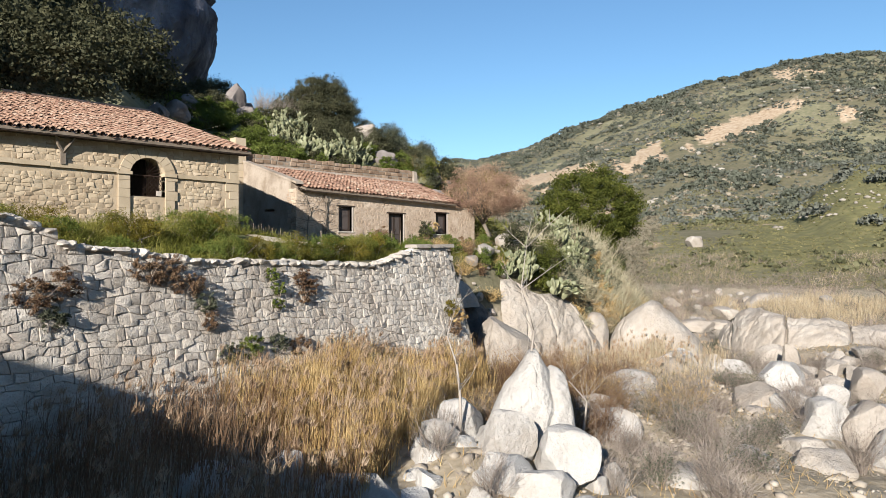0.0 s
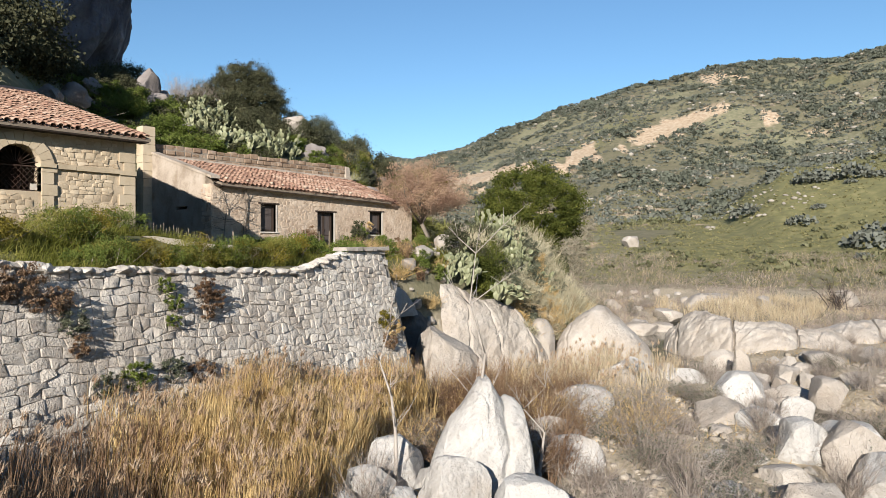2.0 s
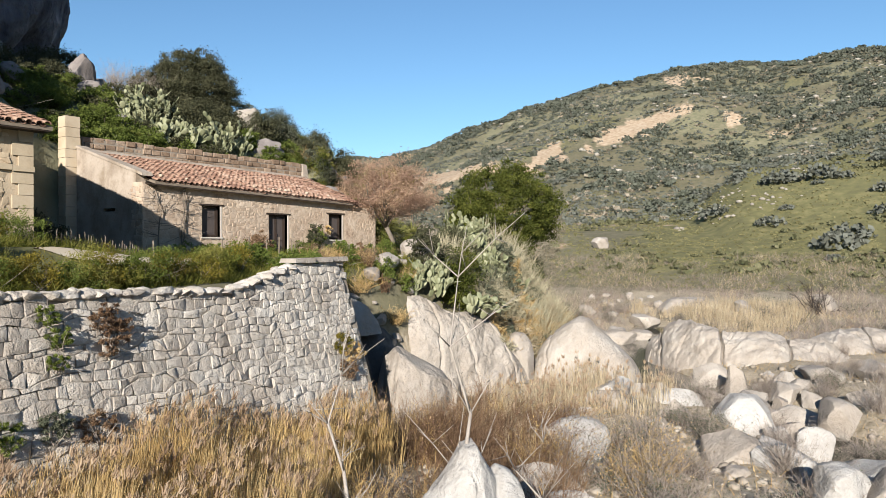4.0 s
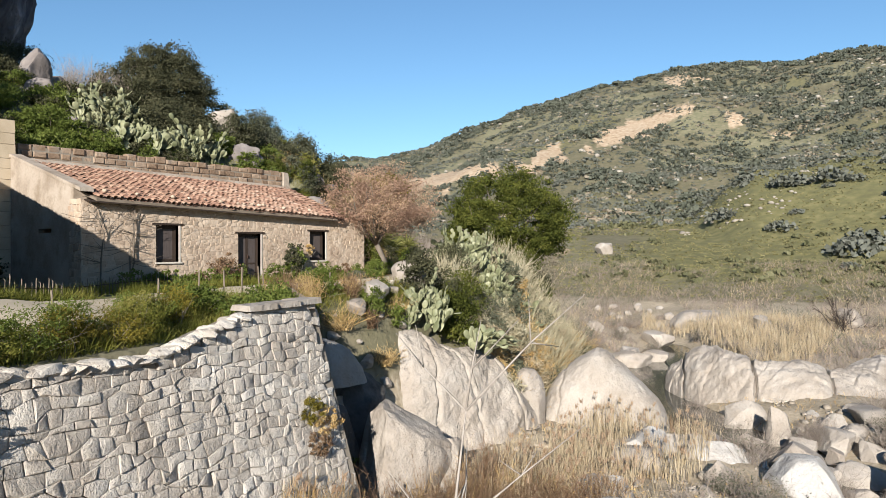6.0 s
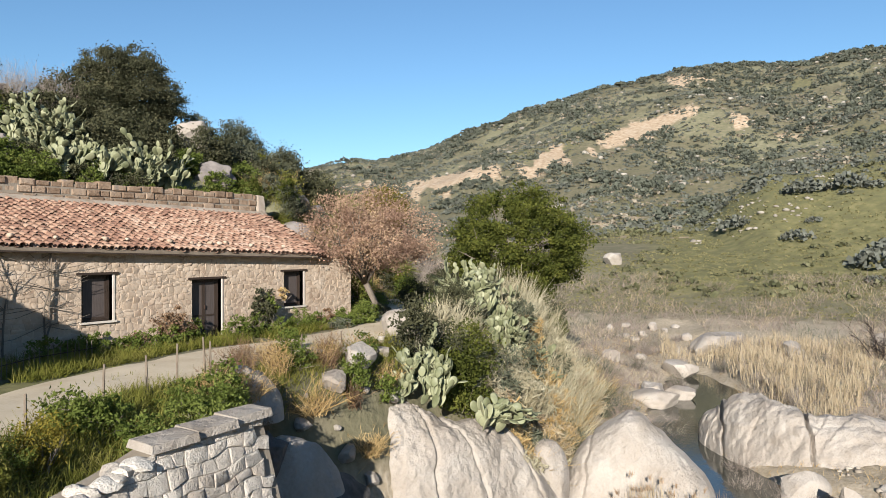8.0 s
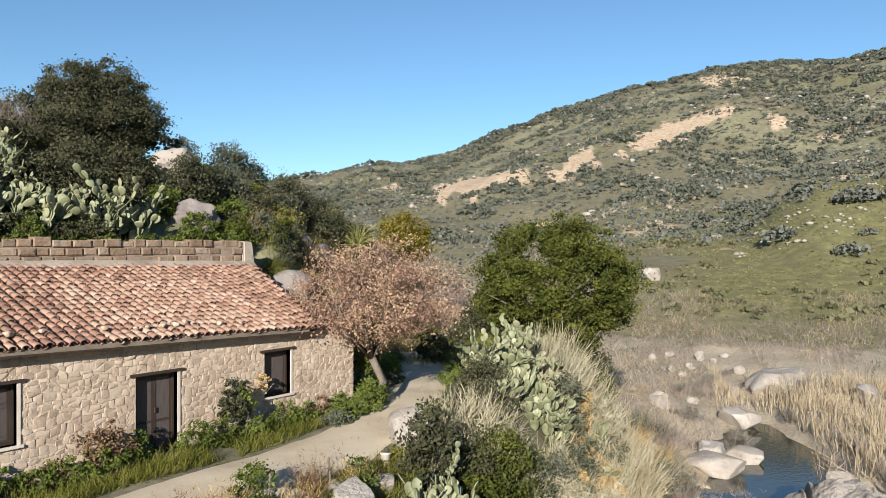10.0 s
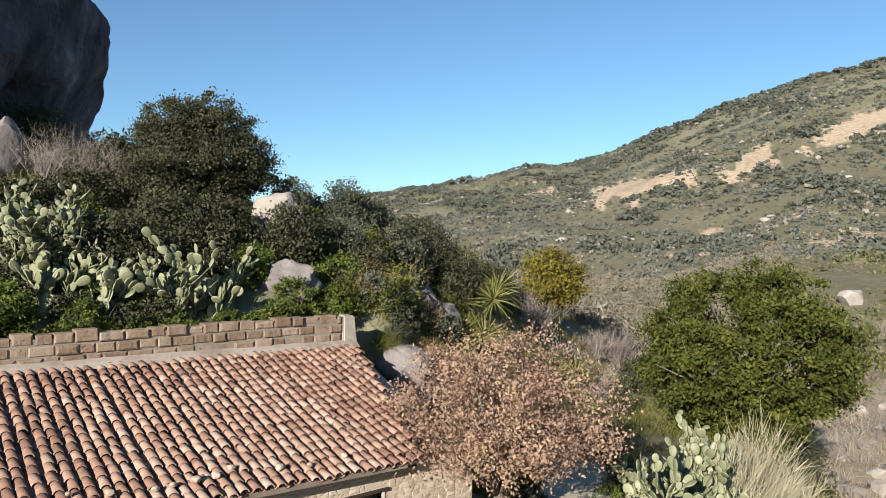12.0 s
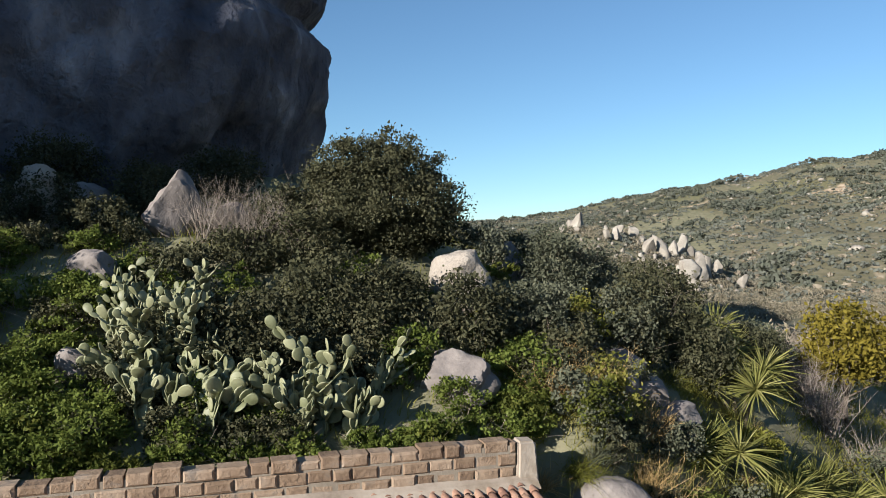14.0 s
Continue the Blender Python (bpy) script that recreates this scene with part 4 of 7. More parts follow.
    br.tube([(7.74, YF - 0.1, 10.2), (7.56, YF - 0.2, 10.45), (7.48, YF - 0.3, 10.7)], [0.07, 0.055, 0.05], 6)
    br.tube([(7.74, YF - 0.1, 10.2), (7.92, YF - 0.2, 10.45), (8.05, YF - 0.3, 10.7)], [0.07, 0.055, 0.05], 6)
    part("bracket", br.mesh("bracket", GREYWOOD), m, "forked timber bracket")
    return m


build_retaining_wall()
build_farmhouse()
build_mill()


# ---- ground cover kinds ----
def zones(me):
    n = len(me.vertices)
    co = np.empty(n * 3, np.float32)
    me.vertices.foreach_get("co", co)
    co = co.reshape(-1, 3).astype(float)
    x, y, z = co.T
    b, side = dist_line(x, y, BANK)
    s = b * side
    r = np.hypot(x - 20, y - 16)
    sand = smooth01(0.6, -0.8, s) * smooth01(95, 70, r)
    green = smooth01(0.3, 1.6, s) * smooth01(26, 22.5, x) * smooth01(31, 27, y)
    green = np.maximum(green, 0.6 * smooth01(80, 100, r) * smooth01(260, 150, r) * smooth01(26, 16, np.degrees(np.arctan2(y - 16, x - 20))))
    green = np.maximum(green, smooth01(0.1, 0.5, fbm(x / 45, y / 45, 3, 31)) * 0.5 * smooth01(120, 180, r))
    ang = np.degrees(np.arctan2(y - 11, x - 11))
    ele = np.degrees(np.arctan2(z - 8.9, np.hypot(x - 11, y - 11)))
    bare = np.zeros(n)
    wob = fbm(ang * 0.9, ele * 1.6, 4, 17)
    for a, e, la, le, tilt in ((20.8, 9.3, 4.2, 0.75, -0.3), (28.3, 7.1, 2.0, 0.75, -0.5), (36.2, 5.5, 3.4, 0.62, -0.22), (33.0, 8.9, 2.0, 0.22, -0.4), (26.6, 10.5, 0.9, 0.3, 0), (14.0, 9.6, 1.2, 0.2, -0.2), (17.5, 12.7, 1.5, 0.35, 0), (41, 5.2, 1.6, 0.3, 0)):
        da, de = ang - a, (ele - e) - tilt * (ang - a)
        q = np.hypot(da / la, de / le)
        bare = np.maximum(bare, smooth01(1.15, 0.85, q + 0.42 * wob + 0.2 * fbm(x / 7, y / 7, 3, 27)))
    bare = np.maximum(bare, 0.55 * smooth01(0.62, 0.9, fbm(x / 28, y / 28, 4, 77)))
    bare = bare * smooth01(95, 150, r)
    bare = np.maximum(bare, np.exp(-((x - 121) / 6) ** 2 - ((y - 67) / 3.5) ** 2))
    for name, val in (("sand", sand), ("green", green), ("bare", bare)):
        a = me.attributes.new(name, "FLOAT", "POINT")
        a.data.foreach_set("value", val.astype(np.float32))


def ground_material():
    m = bpy.data.materials.new("valley_ground")
    m.use_nodes = True
    nt = m.node_tree
    n, l = nt.nodes, nt.links
    bsdf = n["Principled BSDF"]
    bsdf.inputs["Roughness"].default_value = 0.96
    bsdf.inputs["Specular IOR Level"].default_value = 0.15
    geo = n.new("ShaderNodeNewGeometry")

    def noise(scale, detail=6):
        t = n.new("ShaderNodeTexNoise")
        t.inputs["Scale"].default_value = scale
        t.inputs["Detail"].default_value = detail
        l.new(geo.outputs["Position"], t.inputs["Vector"])
        return t.outputs["Fac"]

    def ramp(fac, colors, lo=0.3, hi=0.7):
        r = n.new("ShaderNodeValToRGB")
        e = r.color_ramp.elements
        e[0].position, e[1].position = lo, hi
        colors = [tuple(TONE * v for v in c) for c in colors]
        e[0].color, e[1].color = (*colors[0], 1), (*colors[-1], 1)
        if len(colors) == 3:
            k = e.new((lo + hi) / 2)
            k.color = (*colors[1], 1)
        l.new(fac, r.inputs[0])
        return r.outputs[0]

    def mixed(a, b, fac):
        x = n.new("ShaderNodeMix")
        x.data_type = "RGBA"
        l.new(fac, x.inputs["Factor"])
        l.new(a, x.inputs["A"])
        l.new(b, x.inputs["B"])
        return x.outputs["Result"]

    def attr(name, noise_fac, spread=0.5):
        a = n.new("ShaderNodeAttribute")
        a.attribute_name = name
        q = n.new("ShaderNodeMath")
        q.operation = "MULTIPLY_ADD"
        l.new(noise_fac, q.inputs[0])
        q.inputs[1].default_value = spread
        l.new(a.outputs["Fac"], q.inputs[2])
        g = n.new("ShaderNodeMapRange")
        g.inputs["From Min"].default_value = 0.35 + spread / 2
        g.inputs["From Max"].default_value = 0.65 + spread / 2
        l.new(q.outputs[0], g.inputs["Value"])
        return g.outputs[0]
    fine, mid, broad = noise(5.0, 8), noise(0.55), noise(0.07, 7)
    scrub = mixed(ramp(mid, [(0.14, 0.13, 0.08), (0.21, 0.19, 0.12), (0.3, 0.26, 0.18)]), ramp(fine, [(0.075, 0.075, 0.04), (0.2, 0.175, 0.11)]), broad)
    huge = noise(0.018, 5)
    scrub = mixed(scrub, ramp(mid, [(0.18, 0.175, 0.105), (0.23, 0.22, 0.135), (0.3, 0.27, 0.18)]), ramp(huge, [(0, 0, 0), (1.2, 1.2, 1.2)], 0.47, 0.58))
    grass = ramp(mid, [(0.12, 0.118, 0.048), (0.17, 0.163, 0.07), (0.24, 0.215, 0.105)])
    grav = mixed(ramp(fine, [(0.3, 0.245, 0.17), (0.47, 0.395, 0.295), (0.58, 0.51, 0.41)], 0.35, 0.65), ramp(mid, [(0.28, 0.225, 0.14), (0.48, 0.4, 0.29)]), broad)
    earth = ramp(mid, [(0.36, 0.25, 0.16), (0.5, 0.38, 0.26), (0.6, 0.49, 0.37)])
    c = mixed(scrub, grass, attr("green", mid))
    c = mixed(c, grav, attr("sand", mid, 0.3))
    c = mixed(c, earth, attr("bare", noise(0.16, 8), 1.1))
    l.new(c, bsdf.inputs["Base Color"])
    bp = n.new("ShaderNodeBump")
    bp.inputs["Strength"].default_value = 0.8
    bp.inputs["Distance"].default_value = 0.06
    l.new(fine, bp.inputs["Height"])
    l.new(bp.outputs[0], bsdf.inputs["Normal"])
    return m


zones(ground_ob.data)
ground_ob.data.materials.append(ground_material())


# ---- boulders, one by one ----
def boulder(x, y, half, height, seed, mat=None, z=None, level=3, depth=0.8, turn=None, label="", rough=0.07, cuts=14, sink=0.25, name="boulder", block=0.0):
    V, F = boulder_raw(seed, level, rough, cuts, block)
    zb = gz(x, y) if z is None else z
    rz = height / (2 - 2 * sink) * 1.08
    V = V * np.array([half * 1.08, half * depth * 1.08, rz])
    ob = new(name, rock_mesh(name, V, F, mat or ROCK))
    ob.matrix_world = pose(x, y, zb + rz * (1 - 2 * sink), 0, 0, (seed * 37 % 360) if turn is None else turn)
    return tagged(ob, label or "smooth pale river boulder lying in the dry bed", "boulder", "river boulders")


# x, y, half width, height, foot
NEAR = [(13.82, 13.01, 0.78, 1.0, 1.95), (12.61, 12.66, 0.62, 1.04, 1.7), (11.52, 11.84, 0.69, 1.16, 1.3), (11.67, 13.42, 0.55, 0.74, 1.54), (9.36, 11.67, 1.07, 0.96, 1.4), (10.71, 11.46, 0.36, 0.48, 1.66), (12.87, 10.57, 0.7, 1.2, 2.05),
        (13.24, 9.39, 0.92, 1.13, 1.9), (11.69, 9.83, 0.8, 0.82, 1.75), (11.83, 8.81, 0.72, 0.99, 1.65), (11.9, 7.77, 0.62, 0.77, 1.55), (6.57, 12.79, 0.72, 0.96, 2.1), (8.28, 12.89, 0.58, 0.77, 1.95),
        (10.6, 10.9, 0.34, 0.4, 1.85), (12.3, 9.9, 0.3, 0.36, 2.05), (10.7, 9.5, 0.4, 0.4, 1.8), (12.5, 11.6, 0.42, 0.5, 2.0), (13.6, 8.6, 0.38, 0.4, 1.6), (14.1, 12.2, 0.5, 0.7, 1.8), (14.6, 8.9, 0.45, 0.5, 1.5), (9.9, 10.6, 0.35, 0.4, 1.7), (13.0, 7.6, 0.4, 0.4, 1.5), (15.4, 9.9, 0.5, 0.55, 1.4)]
RIGHT = [(21.57, 13.61, 1.5, 0.95, 0.9), (20.06, 12.13, 0.96, 0.9, 0.95), (25.63, 14.85, 1.4, 1.2, 0.9), (23.6, 12.9, 0.7, 0.7, 0.85), (18.2, 12.9, 0.6, 0.6, 1.0), (25.02, 7.4, 0.85, 1.2, 0.95), (25.6, 6.2, 1.1, 1.4, 0.8), (34.03, 11.73, 1.46, 1.7, 0.1), (38.55, 12.6, 0.98, 1.18, 0.1), (28.43, 10.75, 1.29, 1.35, 0.3),
         (27.99, 9.05, 1.1, 1.25, 0.45), (44.7, 16.16, 1.15, 1.6, -0.4), (41.13, 16.84, 1.1, 0.8, -0.4), (28.44, 6.71, 1.3, 1.3, 0.4), (24.34, 5.0, 1.0, 1.2, 0.5), (22.82, 7.07, 0.85, 0.7, 0.6), (26.4, 7.9, 0.5, 0.6, 0.8), (24.0, 8.2, 0.42, 0.45, 0.9), (27.2, 7.6, 0.6, 0.6, 0.7), (30.2, 10.0, 0.6, 0.6, 0.7), (32.6, 10.3, 0.5, 0.5, 0.6), (37.2, 11.4, 0.5, 0.5, 0.3), (39.8, 11.6, 0.45, 0.5, 0.3), (40.2, 9.6, 0.5, 0.5, 0.5), (35.2, 10.2, 0.5, 0.5, 0.4), (16.93, 8.21, 1.2, 0.5, 1.1), (18.95, 7.31, 0.84, 0.47, 1.3), (20.54, 6.0, 1.06, 0.7, 1.0),
         (34.09, 17.21, 1.33, 1.33, 0.6), (35.79, 14.88, 1.1, 0.83, 0.55), (33.34, 14.12, 0.75, 0.95, 0.5), (42.41, 14.14, 0.95, 2.0, -0.4), (41.2, 13.0, 0.86, 1.18, -0.35), (42.18, 15.19, 0.79, 0.8, -0.5), (38.56, 10.52, 1.11, 0.9, -0.2), (29.26, 16.23, 1.02, 0.93, 0.7), (31.35, 13.96, 0.35, 0.5, 0.7), (43.64, 12.09, 0.71, 0.8, 0.5), (41.06, 10.59, 0.66, 0.9, 0.2),
         (42.47, 11.32, 0.69, 0.77, 0.45), (31.5, 9.0, 0.85, 1.2, 0.3), (36.8, 9.0, 1.2, 1.3, 0.2), (29.6, 7.5, 1.0, 0.9, 0.3), (36.0, 12.2, 0.6, 0.5, 0.2), (40.6, 8.3, 0.9, 0.7, 0.6), (26.6, 10.2, 0.6, 0.5, 0.7), (23.4, 9.2, 0.5, 0.4, 0.9), (45.5, 13.3, 0.6, 0.6, 0.4), (46.4, 11.4, 0.8, 0.8, 0.6)]
MIDDLE = [(35.4, 16.0, 0.9, 0.7), (32.6, 16.9, 1.2, 1.0), (41.8, 11.8, 1.0, 1.0), (40.9, 14.0, 0.7, 0.7), (60.4, 21.5, 0.74, 0.6), (60.5, 28.2, 1.0, 0.7), (69.1, 29.0, 1.4, 1.4), (78.4, 22.5, 1.3, 1.4), (45.0, 10.6, 1.2, 0.9), (48.0, 8.6, 1.3, 1.0), (38.0, 13.0, 0.5, 0.5), (54.6, 28.0, 1.2, 0.8)]
BANKROCK = [(28.8, 25.4, 0.7, 0.75), (27.6, 25.2, 0.5, 0.5), (27.4, 24.5, 0.3, 0.35), (25.2, 23.9, 0.8, 0.9), (26.5, 23.9, 0.4, 0.55), (27.2, 23.7, 0.45, 0.6), (28.0, 24.2, 0.3, 0.35), (29.4, 25.9, 0.4, 0.35), (30.2, 26.0, 0.45, 0.3), (26.2, 24.9, 0.3, 0.3)]
k = 0
for rows, lab in ((NEAR, "smooth white boulder among dry reeds and brush"), (RIGHT, "rounded pale boulder on the gravel bed"), (MIDDLE, "pale boulder by the shallow water"), (BANKROCK, "pale broken rock on the weedy bank")):
    for x, y, hw, hh, *foot in rows:
        k += 1
        boulder(x, y, hw * (0.98 if foot else 1), hh + (0.12 if foot else 0), 300 + k, label=lab, z=foot[0] - 0.15 if foot else None, mat=WHITEROCK if rows is NEAR or (rows is RIGHT and x < 36 and k % 3) else ROCK, depth=0.75 + 0.3 * ((k * 7) % 5) / 5, rough=0.04 + 0.012 * (k % 5), level=4, cuts=26 if rows is NEAR else 18, block=0.55 if rows is BANKROCK else 0.45 if rows is NEAR else 0.2)
# the tall white boulder in the reeds, and the great outcrops on the far side


def crag(name, foot, tops, depth, back, seed, mat, label, cracks=(), lean=0.28, z0=0.0, nu=150, nw=90, lump=0.16, cat="rock"):
    """One rock mass over a foot line: the crest follows tops, the face leans back, cracks run down it."""
    P = np.array(foot, float)
    L = np.concatenate([[0], np.cumsum(np.hypot(*np.diff(P, axis=0).T))])
    u = np.linspace(0, 1, nu)
    fx, fy = np.interp(u, L / L[-1], P[:, 0]), np.interp(u, L / L[-1], P[:, 1])
    for _ in range(12):
        fx[1:-1], fy[1:-1] = (fx[:-2] + 2 * fx[1:-1] + fx[2:]) / 4, (fy[:-2] + 2 * fy[1:-1] + fy[2:]) / 4
    T = np.array(tops, float)
    H = np.interp(u, T[:, 0], T[:, 1]) - z0
    end = np.clip(1 - np.abs(2 * u - 1) ** 9, 0, 1) ** 0.5
    w = np.linspace(0, math.pi, nw)
    up = np.abs(np.sin(w)) ** 0.62
    inn = (1 - np.sign(np.cos(w)) * np.abs(np.cos(w)) ** 0.8) / 2
    inn = inn * (1 - lean) + lean * np.minimum(up, 1) * np.where(w < math.pi / 2, 1, inn * 0 + 1)
    inn = inn / inn.max()
    B = np.array(back, float) / np.hypot(*back)
    off = depth * (0.5 + (inn[None] - 0.5) * end[:, None])
    X = fx[:, None] + B[0] * off
    Y = fy[:, None] + B[1] * off
    Z = z0 + (H * (0.35 + 0.65 * end))[:, None] * up[None]
    V = np.stack([X, Y, Z], -1).reshape(-1, 3)
    nz = lump * (noise3(V, 0.55, seed) + 0.6 * noise3(V, 1.3, seed + 5) + 0.4 * noise3(V, 2.9, seed + 8) + 0.2 * noise3(V, 7.1, seed + 11)) - 0.45 * lump * (1 - np.abs(noise3(V * np.array([1, 1, 0.7]), 0.6, seed + 21))) ** 9 + 0.5 * lump * np.round(1.6 * noise3(V, 0.45, seed + 31)) / 1.6
    for uc, slant, deep in cracks:
        d = np.abs((u[:, None] - uc) * L[-1] - slant * (Z - z0) + 0.12 * vnoise(Z * 2.3, 0 * Z + uc * 9, seed)).reshape(-1)
        nz = nz - deep * np.exp(-(d / 0.07) ** 2)
    N = np.stack([-B[0] * np.cos(w)[None] + 0 * X, -B[1] * np.cos(w)[None] + 0 * X, np.sin(w)[None] + 0 * X], -1).reshape(-1, 3)
    V = V + N * nz[:, None]
    i, j = np.meshgrid(np.arange(nu - 1), np.arange(nw - 1), indexing="ij")
    F = np.stack([i * nw + j, (i + 1) * nw + j, (i + 1) * nw + j + 1, i * nw + j + 1], -1).reshape(-1, 4)
    me = rock_mesh(name, V, F, mat, 0.6)
    return placed(name, me, label, cat)




def outcrop(name, lumps, seed, mat, label, level=5, stretch=(1, 1, 1), grooves=0.05, cat="rock"):
    """Several overlapping lumps of one rock, its sides furrowed from top to bottom."""
    th = thing(name, (*lumps[0][:2], gz(*lumps[0][:2])), label, cat)
    for i, (x, y, z, a, b, c) in enumerate(lumps):
        V, F = boulder_raw(seed + i, level, 0.06, 26)
        ang = np.arctan2(V[:, 1], V[:, 0])
        rad = np.hypot(V[:, 0], V[:, 1])
        V = V * (1 - 0.05 * (1 - np.abs(noise3(V * np.array([1, 1, 0.55]), 2.6, seed + 50 + i)))[:, None] ** 7 + 0.018 * noise3(V, 6.0, seed + 9 + i)[:, None])
        fur = 1 - grooves * np.clip(vnoise(ang * 5 + 9, V[:, 2] * 0.8, seed + i) - 0.15, 0, 1) * np.minimum(rad * 1.5, 1)
        V = V * np.stack([fur, fur, np.ones(len(V))], 1)
        V = V * np.array([a, b, c]) * 1.16 + np.array([x, y, z])
        part("rock_mass", rock_mesh("rock_mass", V, F, mat), th)
    return th


crag("white_boulder", [(12.95, 11.1), (13.7, 10.55), (14.75, 9.75)], [(0, 2.6), (0.12, 3.0), (0.3, 3.6), (0.5, 4.25), (0.58, 4.3), (0.68, 3.95), (0.9, 3.8), (1, 3.1)], 1.4, (0.62, 0.78), 902, WHITEROCK, "tall pointed white boulder among the reeds", [(0.66, 0.05, 0.1)], z0=1.5, nu=110, nw=70, lump=0.12, cat="boulder")
crag("rock_outcrop", [(27.9, 23.4), (29.6, 22.7), (31.6, 21.9), (33.8, 21.5), (36.0, 21.3)], [(0, 4.2), (0.08, 5.2), (0.16, 5.75), (0.36, 5.0), (0.5, 4.45), (0.72, 4.15), (0.86, 2.8), (1, 1.6)], 3.4, (0.2, 0.98), 700, ROCK, "great white furrowed outcrop with cactus on top", [(0.2, 0.16, 0.12), (0.5, -0.12, 0.1), (0.8, -0.18, 0.18)], nu=260, nw=130)
outcrop("rock_outcrop", [(25.5, 21.3, 1.9, 1.35, 1.1, 2.0), (26.6, 20.9, 1.4, 0.9, 0.8, 1.4)], 720, ROCK, "white rock with dark stains below the bank")
outcrop("rock_outcrop", [(23.9, 22.9, 1.8, 1.25, 1.1, 1.9), (25.9, 23.9, 2.7, 1.6, 0.9, 1.7), (23.3, 24.4, 5.3, 1.4, 1.0, 1.15)], 730, SHADEROCK, "grey rocks beside the wall, deep shade put into their colour")
crag("rock_slab", [(23.0, 25.0), (24.0, 24.4), (25.1, 24.2)], [(0, 6.7), (0.3, 7.25), (0.6, 7.15), (1, 6.6)], 1.4, (0.5, 0.87), 735, ROCK, "pale rock slab in the grass above the wall", z0=5.9, nu=60, nw=40, lump=0.07)
crag("rock_slab", [(23.6, 23.5), (24.6, 22.9), (25.9, 22.8)], [(0, 5.2), (0.4, 5.7), (0.8, 5.3), (1, 4.9)], 1.5, (0.3, 0.95), 737, ROCK, "tilted pale rock under the weedy bank", z0=4.2, nu=60, nw=40, lump=0.1)
crag("rock_outcrop", [(36.0, 22.6), (36.9, 20.4), (38.2, 17.4)], [(0, 2.2), (0.2, 3.1), (0.42, 3.85), (0.5, 3.8), (0.75, 2.6), (1, 1.2)], 3.6, (0.94, 0.33), 740, ROCK, "great pale pointed boulder beside the water", [(0.12, 0.1, 0.1)], z0=-0.4, nu=150, nw=90, lump=0.1)
boulder(35.9, 22.9, 0.9, 2.6, 741, z=0.6, level=4, label="pale boulder wedged beside a greater one")
crag("rock_outcrop", [(49.5, 21.7), (47.8, 19.2), (46.8, 16.2), (47.6, 13.0), (51.5, 9.6)], [(0, 1.4), (0.1, 1.7), (0.13, 2.2), (0.3, 2.9), (0.42, 2.55), (0.46, 2.3), (0.6, 2.5), (0.72, 2.0), (0.86, 2.0), (1, 1.2)], 4.6, (0.95, 0.3), 750, ROCK, "long pale boulder along the water's edge, split by cracks", [(0.12, 0.03, 0.4), (0.45, -0.08, 0.35), (0.68, 0.1, 0.3)], z0=-0.5, nu=260, nw=90, lump=0.2)
crag("rock_outcrop", [(53.5, 12.6), (55.5, 9.5), (59.5, 6.6)], [(0, 1.4), (0.3, 2.2), (0.7, 1.9), (1, 1.0)], 4.5, (0.9, 0.4), 755, ROCK, "long pale boulder by the far water", [(0.5, 0.0, 0.3)], z0=-0.5, nu=120, nw=70, lump=0.2)
boulder(61.4, 26.6, 1.3, 0.8, 756, z=0.0, level=4, label="small white boulder standing in the pool")
boulder(58.0, 27.0, 1.9, 1.0, 757, z=0.0, level=4, label="flat pale boulder at the pool's edge")
outcrop("rock_outcrop", [(83, 29.5, 0.4, 3.4, 2.4, 2.1)], 760, ROCK, "broad pale boulder among far reeds", level=4, grooves=0.03)
boulder(33.0, 27.3, 0.95, 1.0, 775, cuts=16, label="white boulder at the edge of the track", z=6.9)
# rocks on the slope behind the house
# Grey slope stone, its colour darkened further to hold the cliff's shade.
SLOPEROCK = material("shade_toned_slope_rock", [(0.15, 0.13, 0.12), (0.24, 0.21, 0.195), (0.33, 0.295, 0.27)], rough=0.9, scale=0.9, detail_scale=8, bump=0.6, bump_dist=0.05)
SLOPE = [(35.3, 43.6, 1.2, 1.8), (34.0, 39.8, 1.02, 1.0), (39.0, 40.6, 0.7, 0.6), (36.9, 37.5, 1.05, 1.4), (26.8, 48.8, 1.05, 1.95), (25.1, 43.9, 0.75, 1.0), (22.4, 50.2, 0.9, 2.3), (19.8, 51.5, 1.3, 2.6), (25.3, 40.9, 0.5, 0.8),
         (28.9, 50.5, 0.8, 1.0), (38.6, 47.0, 0.8, 1.6), (18.2, 40.0, 0.8, 0.9), (20.0, 42.5, 0.7, 0.8), (21.5, 45.0, 0.9, 1.0), (16.5, 38.0, 0.7, 0.8), (40.0, 38.4, 0.6, 0.7), (23.5, 52.5, 1.0, 1.2), (17.0, 50.0, 1.2, 1.4)]
for i, (x, y, hw, hh) in enumerate(SLOPE):
    boulder(x, y, hw, hh, 820 + i, z=15.3 if i == 0 else None, mat=ROCK if i in (0, 6) else SLOPEROCK, label="rock jutting from the scrubby slope", rough=0.2, cuts=8 if i else 16, level=4, sink=0.32)

outcrop("rock_slab", [(39.4, 42.0, 13.5, 0.6, 0.5, 0.6), (39.75, 41.4, 13.1, 0.7, 0.55, 0.7), (40.15, 40.7, 12.5, 0.75, 0.6, 0.7), (40.5, 40.0, 11.8, 0.7, 0.6, 0.7)], 851, SLOPEROCK, "long tilted grey rock slab in the slope's grass", level=4)
boulder(37.15, 37.6, 1.0, 1.35, 860, mat=SLOPEROCK, z=10.0, cuts=9, rough=0.16, level=4, label="grey rock beside the end of the house roof")

